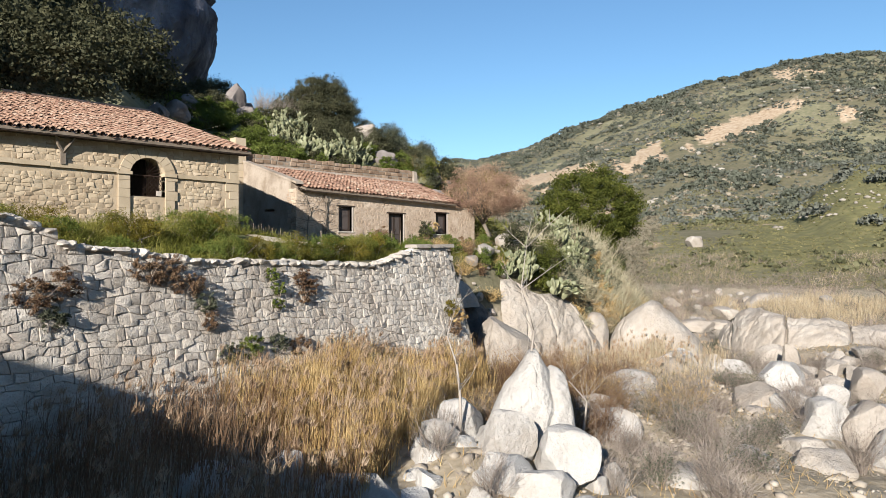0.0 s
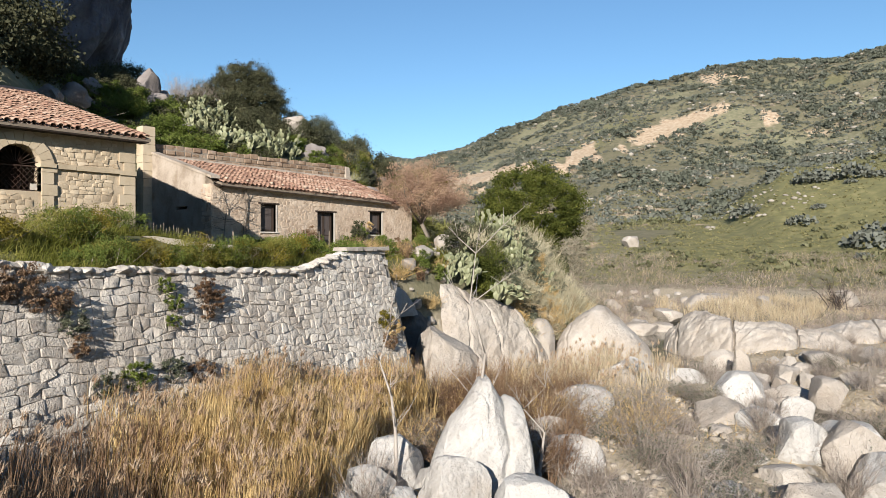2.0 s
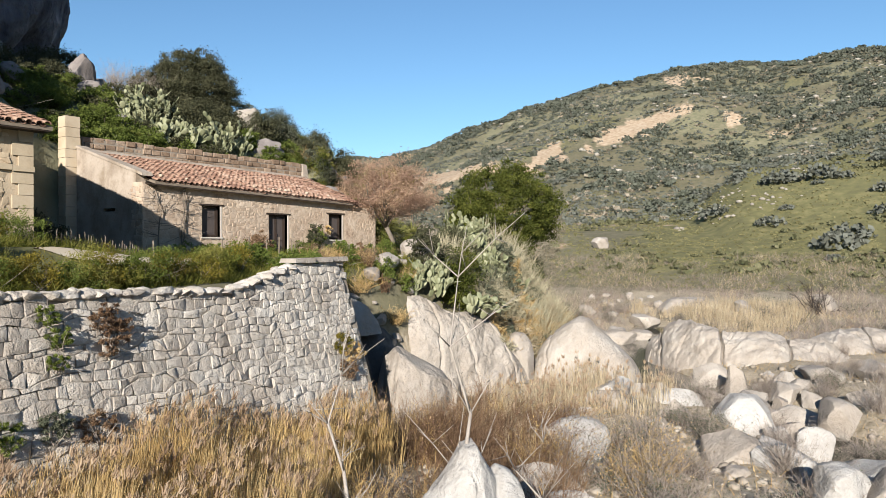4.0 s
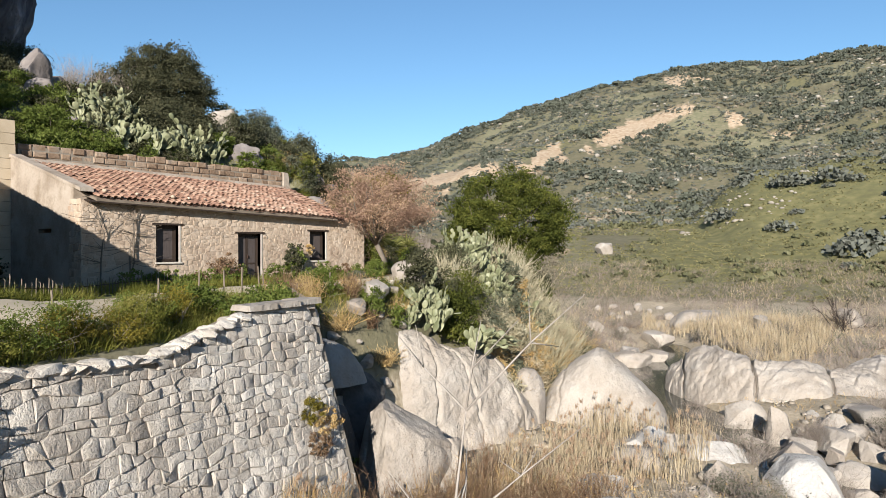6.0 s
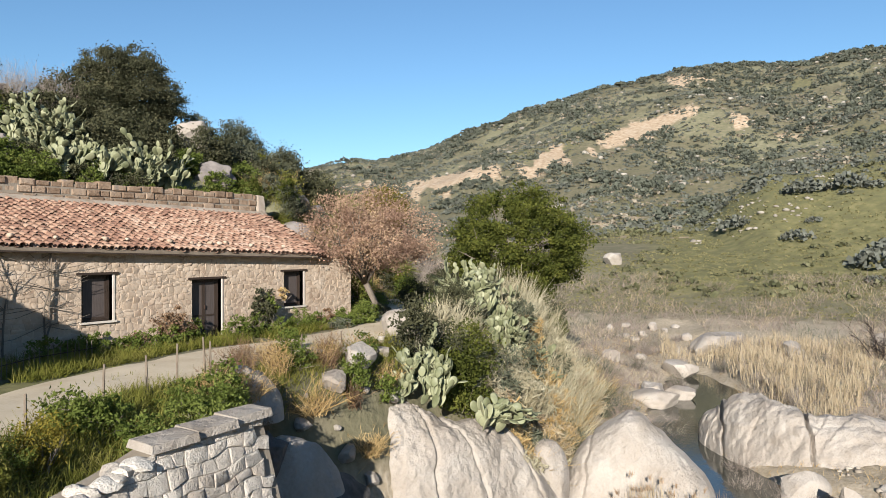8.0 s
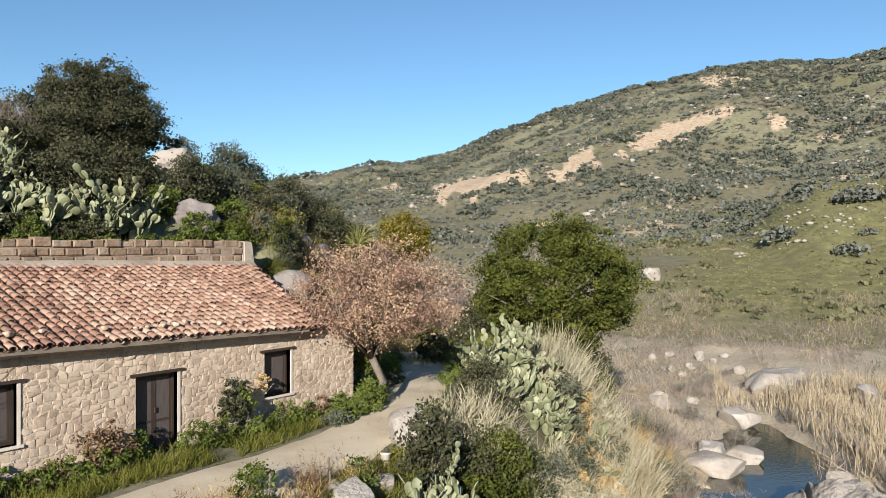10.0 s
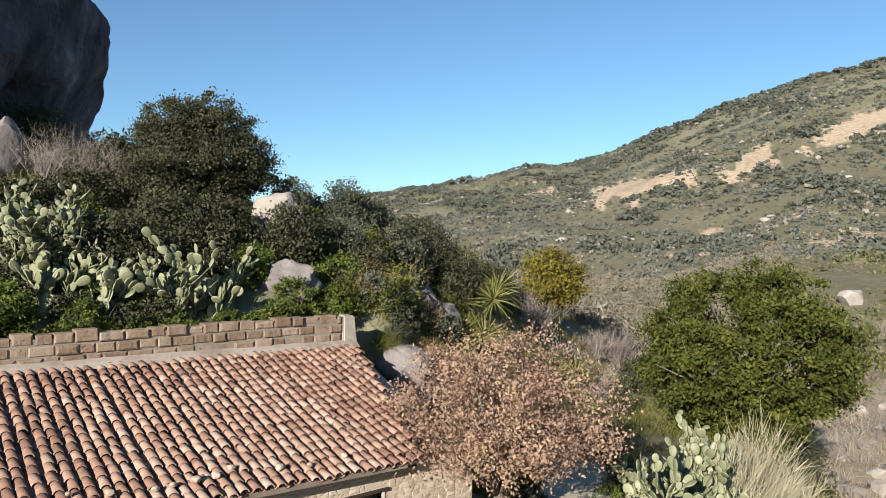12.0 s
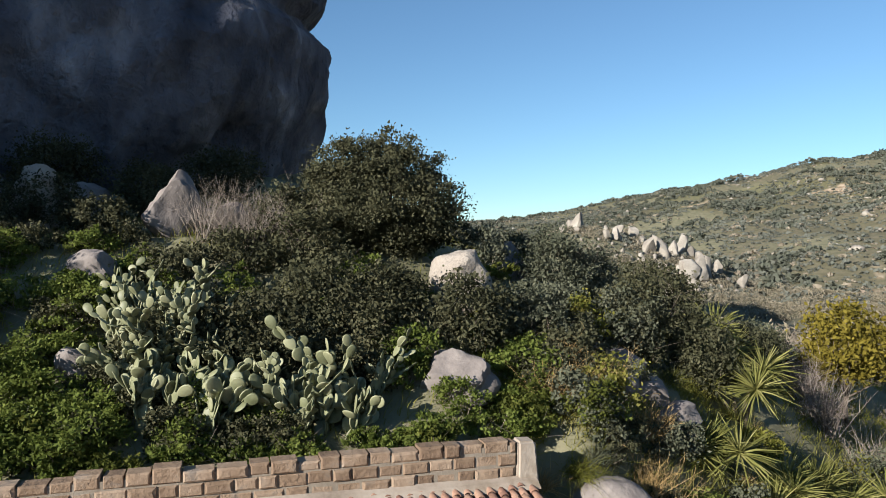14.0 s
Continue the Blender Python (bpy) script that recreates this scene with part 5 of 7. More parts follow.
# ---- the overhanging cliff ----
V, F = boulder_raw(4242, 6, 0.05, 0)
V = V * (1 + 0.035 * noise3(V, 1.7, 5) - 0.018 * (1 - np.abs(noise3(V, 2.6, 15))) ** 5 - 0.025 * (1 - np.abs(noise3(V * np.array([1, 1, 0.45]), 5.2, 25))) ** 4 + 0.05 * np.abs(noise3(V * np.array([1, 1, 0.5]), 4.1, 8)) + 0.022 * np.round(2.5 * noise3(V, 6.0, 19)) / 2.5 + 0.022 * noise3(V, 10.0, 11))[:, None]
ledge = 1 - 0.085 * np.exp(-((V[:, 2] - 0.24 - 0.05 * np.sin(3 * V[:, 1])) / 0.06) ** 2) + 0.05 * smooth01(0.3, 0.42, V[:, 2])
V = V * np.stack([ledge, ledge, np.ones(len(V))], 1)
V = V * np.array([15.0, 15.0, 13.0]) + np.array([19.7, 70.4, 27.8])
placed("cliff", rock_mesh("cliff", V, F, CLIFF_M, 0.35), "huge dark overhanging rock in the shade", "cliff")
# Two unseen rock masses, added left of the mill to shade cliff and trees.
for cx_, cy_, cz_, rx_, ry_, rz_, sd in ((-22, 52, 20, 12, 24, 42, 4301), (-20, 34, 10, 10, 12.5, 34, 4302)):
    V, F = boulder_raw(sd, 5, 0.05, 0)
    V = V * (1 + 0.03 * noise3(V, 3.0, sd % 50))[:, None] * np.array([rx_, ry_, rz_]) + np.array([cx_, cy_, cz_])
    placed("cliff", rock_mesh("cliff", V, F, CLIFF_M, 0.35), "tall unseen rock wall beyond the mill, added to cast shade", "cliff")

# ---- gravel ----
g = rng(8)
pv, pf = ico(1)
GV, GF, cnt = [], [], 0
px, py = g.uniform(7, 52, 9000), g.uniform(-2, 26, 9000)
bd, bs = dist_line(px, py, BANK)
ok = (bs * bd < -0.6) & (fbm(px / 2.5, py / 2.5, 3, 66) > -0.15)
px, py = px[ok][:4200], py[ok][:4200]
pz = ground(px, py)
size = 0.05 + 0.16 * g.random(len(px)) ** 3
jit = 1 + 0.25 * g.normal(size=(len(px), len(pv), 1)).clip(-1, 1)
P = pv[None] * jit * (size[:, None] * g.uniform(0.7, 1.4, (len(px), 3)))[:, None] * np.array([1, 1, 0.65]) + np.stack([px, py, pz + size * 0.15], 1)[:, None]
F = pf[None] + (np.arange(len(px)) * len(pv))[:, None, None]
PEBBLE = material("river_pebble", [(0.22, 0.185, 0.14), (0.36, 0.31, 0.25), (0.48, 0.43, 0.36)], rough=0.9, scale=2, detail_scale=20, bump=0.3, island=0.5)
placed("gravel", np_mesh("gravel", P.reshape(-1, 3), F.reshape(-1, 3), PEBBLE), "pale cobbles and gravel of the dry river bed", "gravel", kind="stuff")


# ---- plants: the pieces ----
def leaf_quads(C, size, g, flat=0.0, aspect=0.55):
    """A pointed leaf of four corners at each place, turned at random."""
    n = len(C)
    u = g.normal(size=(n, 3))
    u[:, 2] *= 1 - flat
    u /= np.linalg.norm(u, axis=1)[:, None]
    w = g.normal(size=(n, 3))
    v = np.cross(u, w)
    v /= np.linalg.norm(v, axis=1)[:, None]
    s = (size * g.uniform(0.6, 1.35, n))[:, None]
    fold = np.cross(u, v) * s * 0.18
    V = np.stack([C - u * s, C + v * s * aspect + fold, C + u * s, C - v * s * aspect + fold], 1).reshape(-1, 3)
    return V, np.arange(4 * n).reshape(n, 4)


def ribbons(B, D, length, width, bend, g, segs=3, droop=0.0):
    """Tapering blades from B along D, bent by the vectors in bend."""
    n = len(B)
    D = D / np.linalg.norm(D, axis=1)[:, None]
    side = np.cross(D, g.normal(size=(n, 3)))
    side /= np.maximum(np.linalg.norm(side, axis=1), 1e-6)[:, None]
    ts = np.linspace(0, 1, segs + 1)
    rows = []
    for t in ts:
        c = B + D * (length * t)[:, None] + bend * (t ** 2) + np.array([0, 0, -1.0]) * (droop * length * t ** 2)[:, None]
        wd = (width * (1 - 0.85 * t))[:, None] / 2
        rows.append(np.stack([c - side * wd, c + side * wd], 1))
    V = np.stack(rows, 1).reshape(-1, 3)
    k = 2 * (segs + 1)
    base = (np.arange(n) * k)[:, None]
    F = np.concatenate([base + np.array([2 * s, 2 * s + 1, 2 * s + 3, 2 * s + 2]) for s in range(segs)], 1).reshape(-1, 4)
    return V, F


def join(chunks):
    Vs, Fs, k = [], [], 0
    for V, F in chunks:
        Vs.append(V)
        Fs.append(F + k)
        k += len(V)
    return np.concatenate(Vs), np.concatenate(Fs)


def crown_points(c, radii, clumps, per, clump_r, g, hollow=0.5, flat_bottom=0.6):
    """Leaf places: clumps over an uneven ellipsoid, denser towards its skin."""
    d = g.normal(size=(clumps, 3))
    d /= np.linalg.norm(d, axis=1)[:, None]
    d[:, 2] = np.where(d[:, 2] < 0, d[:, 2] * flat_bottom, d[:, 2])
    lob = 1 + 0.16 * vnoise(d[:, 0] * 2.2 + c[0], d[:, 1] * 2.2 + d[:, 2] * 1.9, 7) + 0.07 * g.normal(size=clumps)
    rr = (hollow + (1 - hollow) * g.random(clumps) ** 0.5) * lob * 0.94
    C = np.array(c) + d * rr[:, None] * np.array(radii)
    cr = clump_r * g.uniform(0.6, 1.3, clumps)
    P = np.repeat(C, per, 0) + g.normal(size=(clumps * per, 3)) * np.repeat(cr, per)[:, None] * np.array([1, 1, 0.7]) * 0.6
    return P, C


def limbs(acc, base, centre, radii, g, n=9, r0=0.16, lean=(0, 0), split=None):
    base = Vector(base)
    fork = base.lerp(Vector(centre), 0.42) + Vector((lean[0], lean[1], 0)) if split is None else Vector(split)
    mid = base.lerp(fork, 0.5) + Vector((g.normal() * r0, g.normal() * r0, 0))
    acc.tube([base - Vector((0, 0, 0.2)), mid, fork], [r0 * 1.25, r0, r0 * 0.85], 9)
    for i in range(n):
        d = Vector(g.normal(size=3)).normalized()
        d.z = abs(d.z) * 0.8
        e = Vector(centre) + Vector((d.x * radii[0], d.y * radii[1], d.z * radii[2])) * g.uniform(0.6, 0.95)
        q = fork.lerp(e, 0.45) + Vector(g.normal(size=3)) * 0.18
        acc.tube([fork - Vector((0, 0, 0.1)), q, e], [r0 * 0.5, r0 * 0.27, 0.012], 5)
        for _ in range(3):
            e2 = q.lerp(e, g.uniform(0.2, 0.9)) + Vector(g.normal(size=3)) * radii[0] * 0.22
            acc.tube([q.lerp(e, g.uniform(0, 0.5)), e2], [r0 * 0.16, 0.008], 4)


def tree(name, base, centre, radii, mat, clumps, per, clump_r, leaf, seed, label, r0=0.16, bark=None, hollow=0.5, n_limbs=9, split=None, group="", flat_bottom=0.6):
    g = rng(seed)
    th = thing(name, base, label, "tree", group)
    a = Acc()
    limbs(a, base, centre, radii, g, n_limbs, r0, split=split)
    part("trunk", a.mesh("trunk", bark or BARK, True), th, "forked trunk and limbs")
    P, C = crown_points(centre, radii, clumps, per, clump_r, g, hollow, flat_bottom)
    V, F = leaf_quads(P, np.full(len(P), leaf), g)
    part("crown", np_mesh("crown", V, F, mat), th)
    return th


def shrub(name, x, y, radii, mat, n, leaf, seed, label, z=None, group="", stems=14, category="shrub", aspect=0.55):
    g = rng(seed)
    zb = gz(x, y) if z is None else z
    th = thing(name, (x, y, zb), label, category, group)
    B = np.tile([x, y, zb], (stems, 1)) + g.normal(size=(stems, 3)) * np.array([radii[0] * 0.2, radii[1] * 0.2, 0])
    D = g.normal(size=(stems, 3)) * np.array([radii[0], radii[1], 0.2]) + np.array([0, 0, radii[2] * 1.6])
    V, F = ribbons(B, D, np.linalg.norm(D, axis=1) * 0.55, np.full(stems, 0.02), g.normal(size=(stems, 3)) * 0.1, g, 3)
    part("woody_frame", np_mesh("woody_frame", V, F, TWIG), th)
    P, C = crown_points((x, y, zb + radii[2] * 0.8), (radii[0], radii[1], radii[2]), max(10, n // 40), 40, min(radii) * 0.3, g, 0.4, 0.85)
    P = P[P[:, 2] > zb - 0.05]
    V, F = leaf_quads(P, np.full(len(P), leaf), g, aspect=aspect)
    part("foliage", np_mesh("foliage", V, F, mat), th)
    return th


def brush(name, x, y, r, h, mat, seed, label, stems=50, z=None, twigs=7, spread=1.0, width=0.016, group="", leaves=0, leafmat_=None):
    """A bare twiggy bush: stems that fan out, each with finer twigs."""
    g = rng(seed)
    zb = gz(x, y) if z is None else z
    th = thing(name, (x, y, zb), label, "shrub", group)
    B = np.tile([x, y, zb - 0.03], (stems, 1)) + g.normal(size=(stems, 3)) * np.array([r * 0.25, r * 0.25, 0])
    D = g.normal(size=(stems, 3)) * np.array([r, r, h * 0.25]) * 0.6 * spread + np.array([0, 0, h])
    L = np.linalg.norm(D, axis=1) * g.uniform(0.5, 1.05, stems)
    bend = g.normal(size=(stems, 3)) * 0.16 * h
    ch = [ribbons(B, D, L, np.full(stems, width), bend, g, 3)]
    Dn = D / np.linalg.norm(D, axis=1)[:, None]
    t = g.uniform(0.3, 0.95, (stems, twigs))
    TB = B[:, None] + Dn[:, None] * (L[:, None] * t)[..., None] + bend[:, None] * (t ** 2)[..., None]
    TD = Dn[:, None] + g.normal(size=(stems, twigs, 3)) * 0.65
    TB, TD = TB.reshape(-1, 3), TD.reshape(-1, 3)
    ch.append(ribbons(TB, TD, g.uniform(0.15, 0.4, len(TB)) * h, np.full(len(TB), width * 0.55), g.normal(size=TB.shape) * 0.05 * h, g, 2))
    V, F = join(ch)
    part("brushwood", np_mesh("brushwood", V, F, mat), th)
    if leaves:
        P = TB[g.integers(0, len(TB), leaves)] + g.normal(size=(leaves, 3)) * 0.09 * h
        V, F = leaf_quads(P, np.full(leaves, 0.035), g, aspect=0.35)
        part("foliage", np_mesh("foliage", V, F, leafmat_ or mat), th)
    return th


def scatter(n, x0, x1, y0, y1, g, keep):
    x, y = g.uniform(x0, x1, n), g.uniform(y0, y1, n)
    k = keep(x, y)
    return x[k], y[k]


def reed_bed(name, x, y, h, seed, label, mat=None, plumes=True, lean=(0.07, 0.02), width=0.02, blades=3, wild=0.07):
    """Dry reeds: an upright stalk with a few narrow blades and a feathery plume."""
    g = rng(seed)
    n = len(x)
    B = np.stack([x, y, ground(x, y) - 0.05], 1)
    H = h * (0.85 + 0.25 * fbm(x / 1.3, y / 1.3, 2, seed)) * g.uniform(0.75, 1.1, n)
    D = g.normal(size=(n, 3)) * wild + np.array([lean[0], lean[1], 1.0])
    bend = g.normal(size=(n, 3)) * 0.06 * np.array([1, 1, 0]) * h + np.array([lean[0], lean[1], 0]) * h
    ch = [ribbons(B, D, H, np.full(n, width), bend, g, 3)]
    Dn = D / np.linalg.norm(D, axis=1)[:, None]
    for _ in range(blades):
        t = g.uniform(0.05, 0.7, n)
        LB = B + Dn * (H * t)[:, None] + bend * (t ** 2)[:, None]
        LD = Dn + g.normal(size=(n, 3)) * np.array([0.16, 0.16, 0.1]) * (1 + 4 * wild)
        ch.append(ribbons(LB, LD, H * g.uniform(0.18, 0.4, n), np.full(n, width * 0.9), np.zeros((n, 3)), g, 2, droop=0.12))
    V, F = join(ch)
    th = thing(name, (float(x.mean()), float(y.mean()), 1.2), label, "reeds", kind="stuff")
    part("stalks", np_mesh("stalks", V, F, mat or STRAW), th)
    if plumes:
        top = B + Dn * H[:, None] + bend
        sel = g.random(n) < 0.13
        k = 16
        T = np.repeat(top[sel], k, 0) + g.normal(size=(sel.sum() * k, 3)) * 0.03 - np.array([0, 0, 0.18])
        PD = np.repeat(Dn[sel], k, 0) + g.normal(size=T.shape) * np.array([0.22, 0.22, 0.1]) + np.array([0.25, 0.1, 0])
        V, F = ribbons(T, PD, g.uniform(0.14, 0.3, len(T)), np.full(len(T), 0.025), g.normal(size=T.shape) * 0.03, g, 2, droop=0.4)
        part("plumes", np_mesh("plumes", V, F, PLUME), th)
    return th


def grass_patch(name, x, y, h, seed, mat, label, width=0.022, per=1, spread=0.45):
    g = rng(seed)
    n = len(x)
    B = np.stack([x, y, ground(x, y) - 0.03], 1)
    D = g.normal(size=(n, 3)) * spread + np.array([0.1, 0.0, 1.0])
    H = h * g.uniform(0.4, 1.2, n)
    V, F = ribbons(B, D, H, np.full(n, width), g.normal(size=(n, 3)) * 0.15 * h, g, 2, droop=0.2)
    return placed(name, np_mesh(name, V, F, mat), label, "grass", kind="stuff")


# prickly pear
def pad_mesh():
    V, F = [], []
    n = 12
    out = []
    for k in range(n):
        a = 2 * math.pi * k / n
        z = -math.cos(a)
        wd = math.sin(a) * (0.78 + 0.16 * z)
        out.append((wd * 0.5, 0.5 + 0.5 * z))
    for y, s in ((-0.045, 0.8), (0, 1.0), (0.045, 0.8)):
        V += [(p[0] * s, y, 0.5 + (p[1] - 0.5) * s) for p in out]
    for r in (0, 1):
        F += [(r * n + k, r * n + (k + 1) % n, (r + 1) * n + (k + 1) % n, (r + 1) * n + k) for k in range(n)]
    F += [tuple(range(n))[::-1], tuple(range(2 * n, 3 * n))]
    return py_mesh("pad", V, F, PAD_M, True)


PAD = pad_mesh()


def cactus(x, y, h, count, seed, label, z=None, size=0.34, spread=0.5, down=False):
    g = rng(seed)
    zb = gz(x, y) if z is None else z
    th = thing("prickly_pear", (x, y, zb), label, "cactus", "prickly pears")
    frontier = []
    for _ in range(max(4, count // 20)):
        p = Vector((x + g.normal() * spread, y + g.normal() * spread * 0.7, 0))
        p.z = (gz(p.x, p.y) if z is None else z) - 0.05
        frontier.append((p, Vector((g.normal() * 0.25, g.normal() * 0.25 - (0.3 if down else 0), 1)).normalized(), g.uniform(0, math.pi), size * 1.15, 0))
    made = 0
    while frontier and made < count:
        p, d, yaw, s, depth = frontier.pop(0)
        side = Vector((math.cos(yaw), math.sin(yaw), 0))
        side = (side - d * side.dot(d)).normalized()
        fwd = d.cross(side)
        M = Matrix((side, fwd, d)).transposed().to_4x4()
        M.translation = p
        ob = part("pad", PAD, th)
        ob.matrix_basis = M @ Matrix.Diagonal((s * g.uniform(0.85, 1.1), s, s * g.uniform(0.95, 1.25), 1))
        made += 1
        tip = p + d * s
        if tip.z - zb < h:
            for _ in range(int(g.integers(1, 4)) if depth else 3):
                a = g.normal() * 0.55
                nd = (d + side * math.sin(a) * 1.1 + fwd * g.normal() * 0.28 + Vector((0, 0, 0.25 if not down else -0.05))).normalized()
                frontier.append((p + d * s * g.uniform(0.8, 0.97) + side * math.sin(a) * s * 0.32, nd, yaw + g.normal() * 0.8, s * g.uniform(0.8, 1.02) if s > size * 0.55 else size * 0.7, depth + 1))
            frontier.sort(key=lambda q: q[4] * (0.3 if h < 2.5 else 0.0) + g.random() * 3.0)
    return th


def yucca(x, y, h, seed, z=None, heads=3, blade=0.75):
    g = rng(seed)
    zb = gz(x, y) if z is None else z
    th = thing("yucca", (x, y, zb), "yucca with stiff yellow-green rosettes on the slope", "yucca", "yuccas")
    a = Acc()
    for k in range(heads):
        tip = Vector((x + g.normal() * 0.55, y + g.normal() * 0.55, zb + h * g.uniform(0.55, 1.0)))
        a.tube([(x + 0.1 * g.normal(), y + 0.1 * g.normal(), zb - 0.1), ((x + tip.x) / 2, (y + tip.y) / 2, zb + (tip.z - zb) * 0.6), tip], [0.1, 0.08, 0.06], 6)
        n = 120
        D = g.normal(size=(n, 3))
        D[:, 2] = D[:, 2] * 0.8 + 0.45
        V, F = ribbons(np.tile(np.array(tip), (n, 1)), D, np.full(n, blade) * g.uniform(0.75, 1.1, n), np.full(n, 0.075), np.zeros((n, 3)), g, 2, droop=0.15)
        tagged(part("rosette", np_mesh("rosette", V, F, YUCCA_L), th), kind="stuff")
    part("stem", a.mesh("stem", BARK, True), th)
    return th


# ---- plants: where they stand ----
tree("holm_oak", (33.6, 46.6, gz(33.6, 46.6)), (33.6, 46.8, 18.1), (2.75, 2.75, 2.7), OAK_L, 620, 130, 0.32, 0.055, 1, "dense dark evergreen oak on the rocky slope", r0=0.2, hollow=0.55)
tree("broadleaf_tree", (51.6, 33.3, gz(51.6, 33.3)), (51.7, 33.6, 9.9), (4.45, 4.45, 4.1), GREEN_L, 520, 120, 0.42, 0.085, 2, "round bright green tree above the river bank", r0=0.25, flat_bottom=0.85, hollow=0.6)
tree("withered_tree", (35.1, 31.15, 7.0), (35.3, 31.0, 10.5), (2.85, 2.75, 2.15), BROWN_L, 520, 60, 0.4, 0.045, 3, "tree with withered pinkish-brown foliage by the house corner", r0=0.15, hollow=0.3, n_limbs=16, split=(35.25, 31.1, 8.7))
tree("yellow_tree", (53.5, 46.2, gz(53.5, 46.2)), (53.5, 46.2, 12.5), (1.9, 1.9, 2.3), YELLOW_L, 130, 55, 0.5, 0.1, 4, "small tree with yellowing leaves", r0=0.1, hollow=0.35)
tree("carob_tree", (45.5, 48.8, gz(45.5, 48.8)), (45.5, 48.8, 14.3), (2.4, 2.4, 2.2), DARK_L, 260, 50, 0.42, 0.075, 5, "dark carob tree in the shade of the slope", r0=0.14)
for i, (x, y, zt, r) in enumerate([(5.5, 36.0, 17.5, 3.4), (10.5, 37.5, 18.5, 3.6), (15.0, 41.0, 20.0, 3.4), (8.0, 42.5, 22.0, 4.0), (2.0, 38.5, 20.5, 4.0), (12.5, 46.5, 24.0, 3.8)]):
    zb = gz(x, y)
    tree("evergreen_tree", (x, y, zb), (x, y, zt - r * 0.9), (r, r, r * 0.95), OAK_L, 420, 45, 0.6, 0.11, 20 + i, "dark evergreen tree behind the mill", r0=0.2, group="trees behind the mill")
# scrub on the slope behind the house
SCRUB = [(29.2, 41.6, 1.3, 1.1, "D"), (31.0, 42.3, 1.4, 1.2, "O"), (28.0, 42.2, 1.2, 0.9, "D"), (27.2, 41.2, 1.0, 0.9, "D"), (30.4, 40.9, 1.1, 1.0, "O"), (28.6, 40.5, 1.1, 0.9, "D"), (32.0, 41.4, 1.2, 1.0, "D"), (34.8, 41.3, 1.2, 1.15, "O"), (36.8, 42.0, 0.9, 0.8, "L"), (33.0, 40.6, 0.9, 0.7, "F"), (36.0, 40.4, 1.0, 0.7, "F"), (37.9, 41.6, 0.8, 0.7, "O"),
         (39.6, 45.5, 1.3, 1.5, "L"), (41.5, 46.5, 1.2, 1.4, "L"), (41.2, 43.2, 1.3, 1.6, "D"), (43.5, 42.6, 1.2, 1.5, "O"), (23.6, 40.4, 1.2, 0.8, "F"), (25.0, 42.8, 1.0, 0.6, "F"), (22.2, 42.3, 1.2, 0.9, "F")]
SCRUB2 = [(20.3, 47.5, 1.6, 1.1, "D"), (22.5, 50.0, 1.5, 1.1, "D"), (18.0, 45.0, 1.6, 1.2, "D"), (30.5, 47.5, 1.3, 1.1, "O"), (40.5, 51.5, 1.3, 1.0, "O"), (48.0, 45.5, 1.3, 1.3, "O"), (50.5, 48.0, 1.4, 1.4, "L"), (47.5, 39.0, 0.9, 0.8, "F"),
          (50.0, 42.0, 1.1, 1.0, "L"), (56.0, 42.0, 1.3, 1.2, "O"), (40.3, 38.5, 0.7, 0.7, "F"), (44.0, 35.6, 0.9, 0.8, "D"), (24.6, 47.8, 1.1, 0.7, "O"), (19.0, 36.2, 1.2, 1.0, "O"), (17.0, 34.0, 1.2, 1.1, "D")]
MORE_SCRUB = [(32.6, 42.4, 1.3, 1.2, "D"), (27.0, 44.4, 1.2, 0.7, "D"), (29.0, 45.0, 1.3, 0.8, "D"), (31.0, 44.9, 1.3, 1.1, "D"), (33.2, 43.0, 0.9, 0.8, "O"), (36.9, 45.6, 0.9, 1.0, "L"), (37.5, 40.6, 0.9, 0.9, "O"), (38.8, 43.6, 0.9, 0.8, "L"), (40.6, 42.8, 1.2, 1.3, "L"),
              (26.0, 52.0, 1.6, 1.2, "D"), (22.0, 55.0, 1.8, 1.4, "D"), (28.5, 55.0, 1.8, 1.3, "D"), (17.5, 53.0, 1.8, 1.5, "D")]
KIND = {"D": (DARK_L, 0.06, "dark glossy mastic shrub on the slope"), "O": (OAK_L, 0.065, "olive-green shrub on the slope"), "F": (FRESH_L, 0.055, "patch of fresh green weeds on the slope"), "L": (OLIVE_L, 0.06, "grey-green shrub on the slope"), "G": (GREEN_L, 0.06, "green shrub on the slope")}
for i, (x, y, r, h, kd) in enumerate(SCRUB + SCRUB2 + MORE_SCRUB):
    m, ls, lab = KIND[kd]
    shrub("weeds" if kd == "F" else "shrub", x, y, (r, r * 0.9, h), m, int(3600 * r * h), ls, 100 + i, lab, category="plant" if kd == "F" else "shrub", group="slope shrubs")
for i, (x, y) in enumerate([(28.5, 47.6), (29.8, 47.8), (28.0, 46.6), (31.0, 48.5), (41.8, 44.2), (29.2, 46.2), (30.6, 46.6)]):
    brush("bare_bush", x, y, 0.9, 1.6, TWIG, 150 + i, "bare grey-brown bush on the slope", stems=90, group="bare bushes")
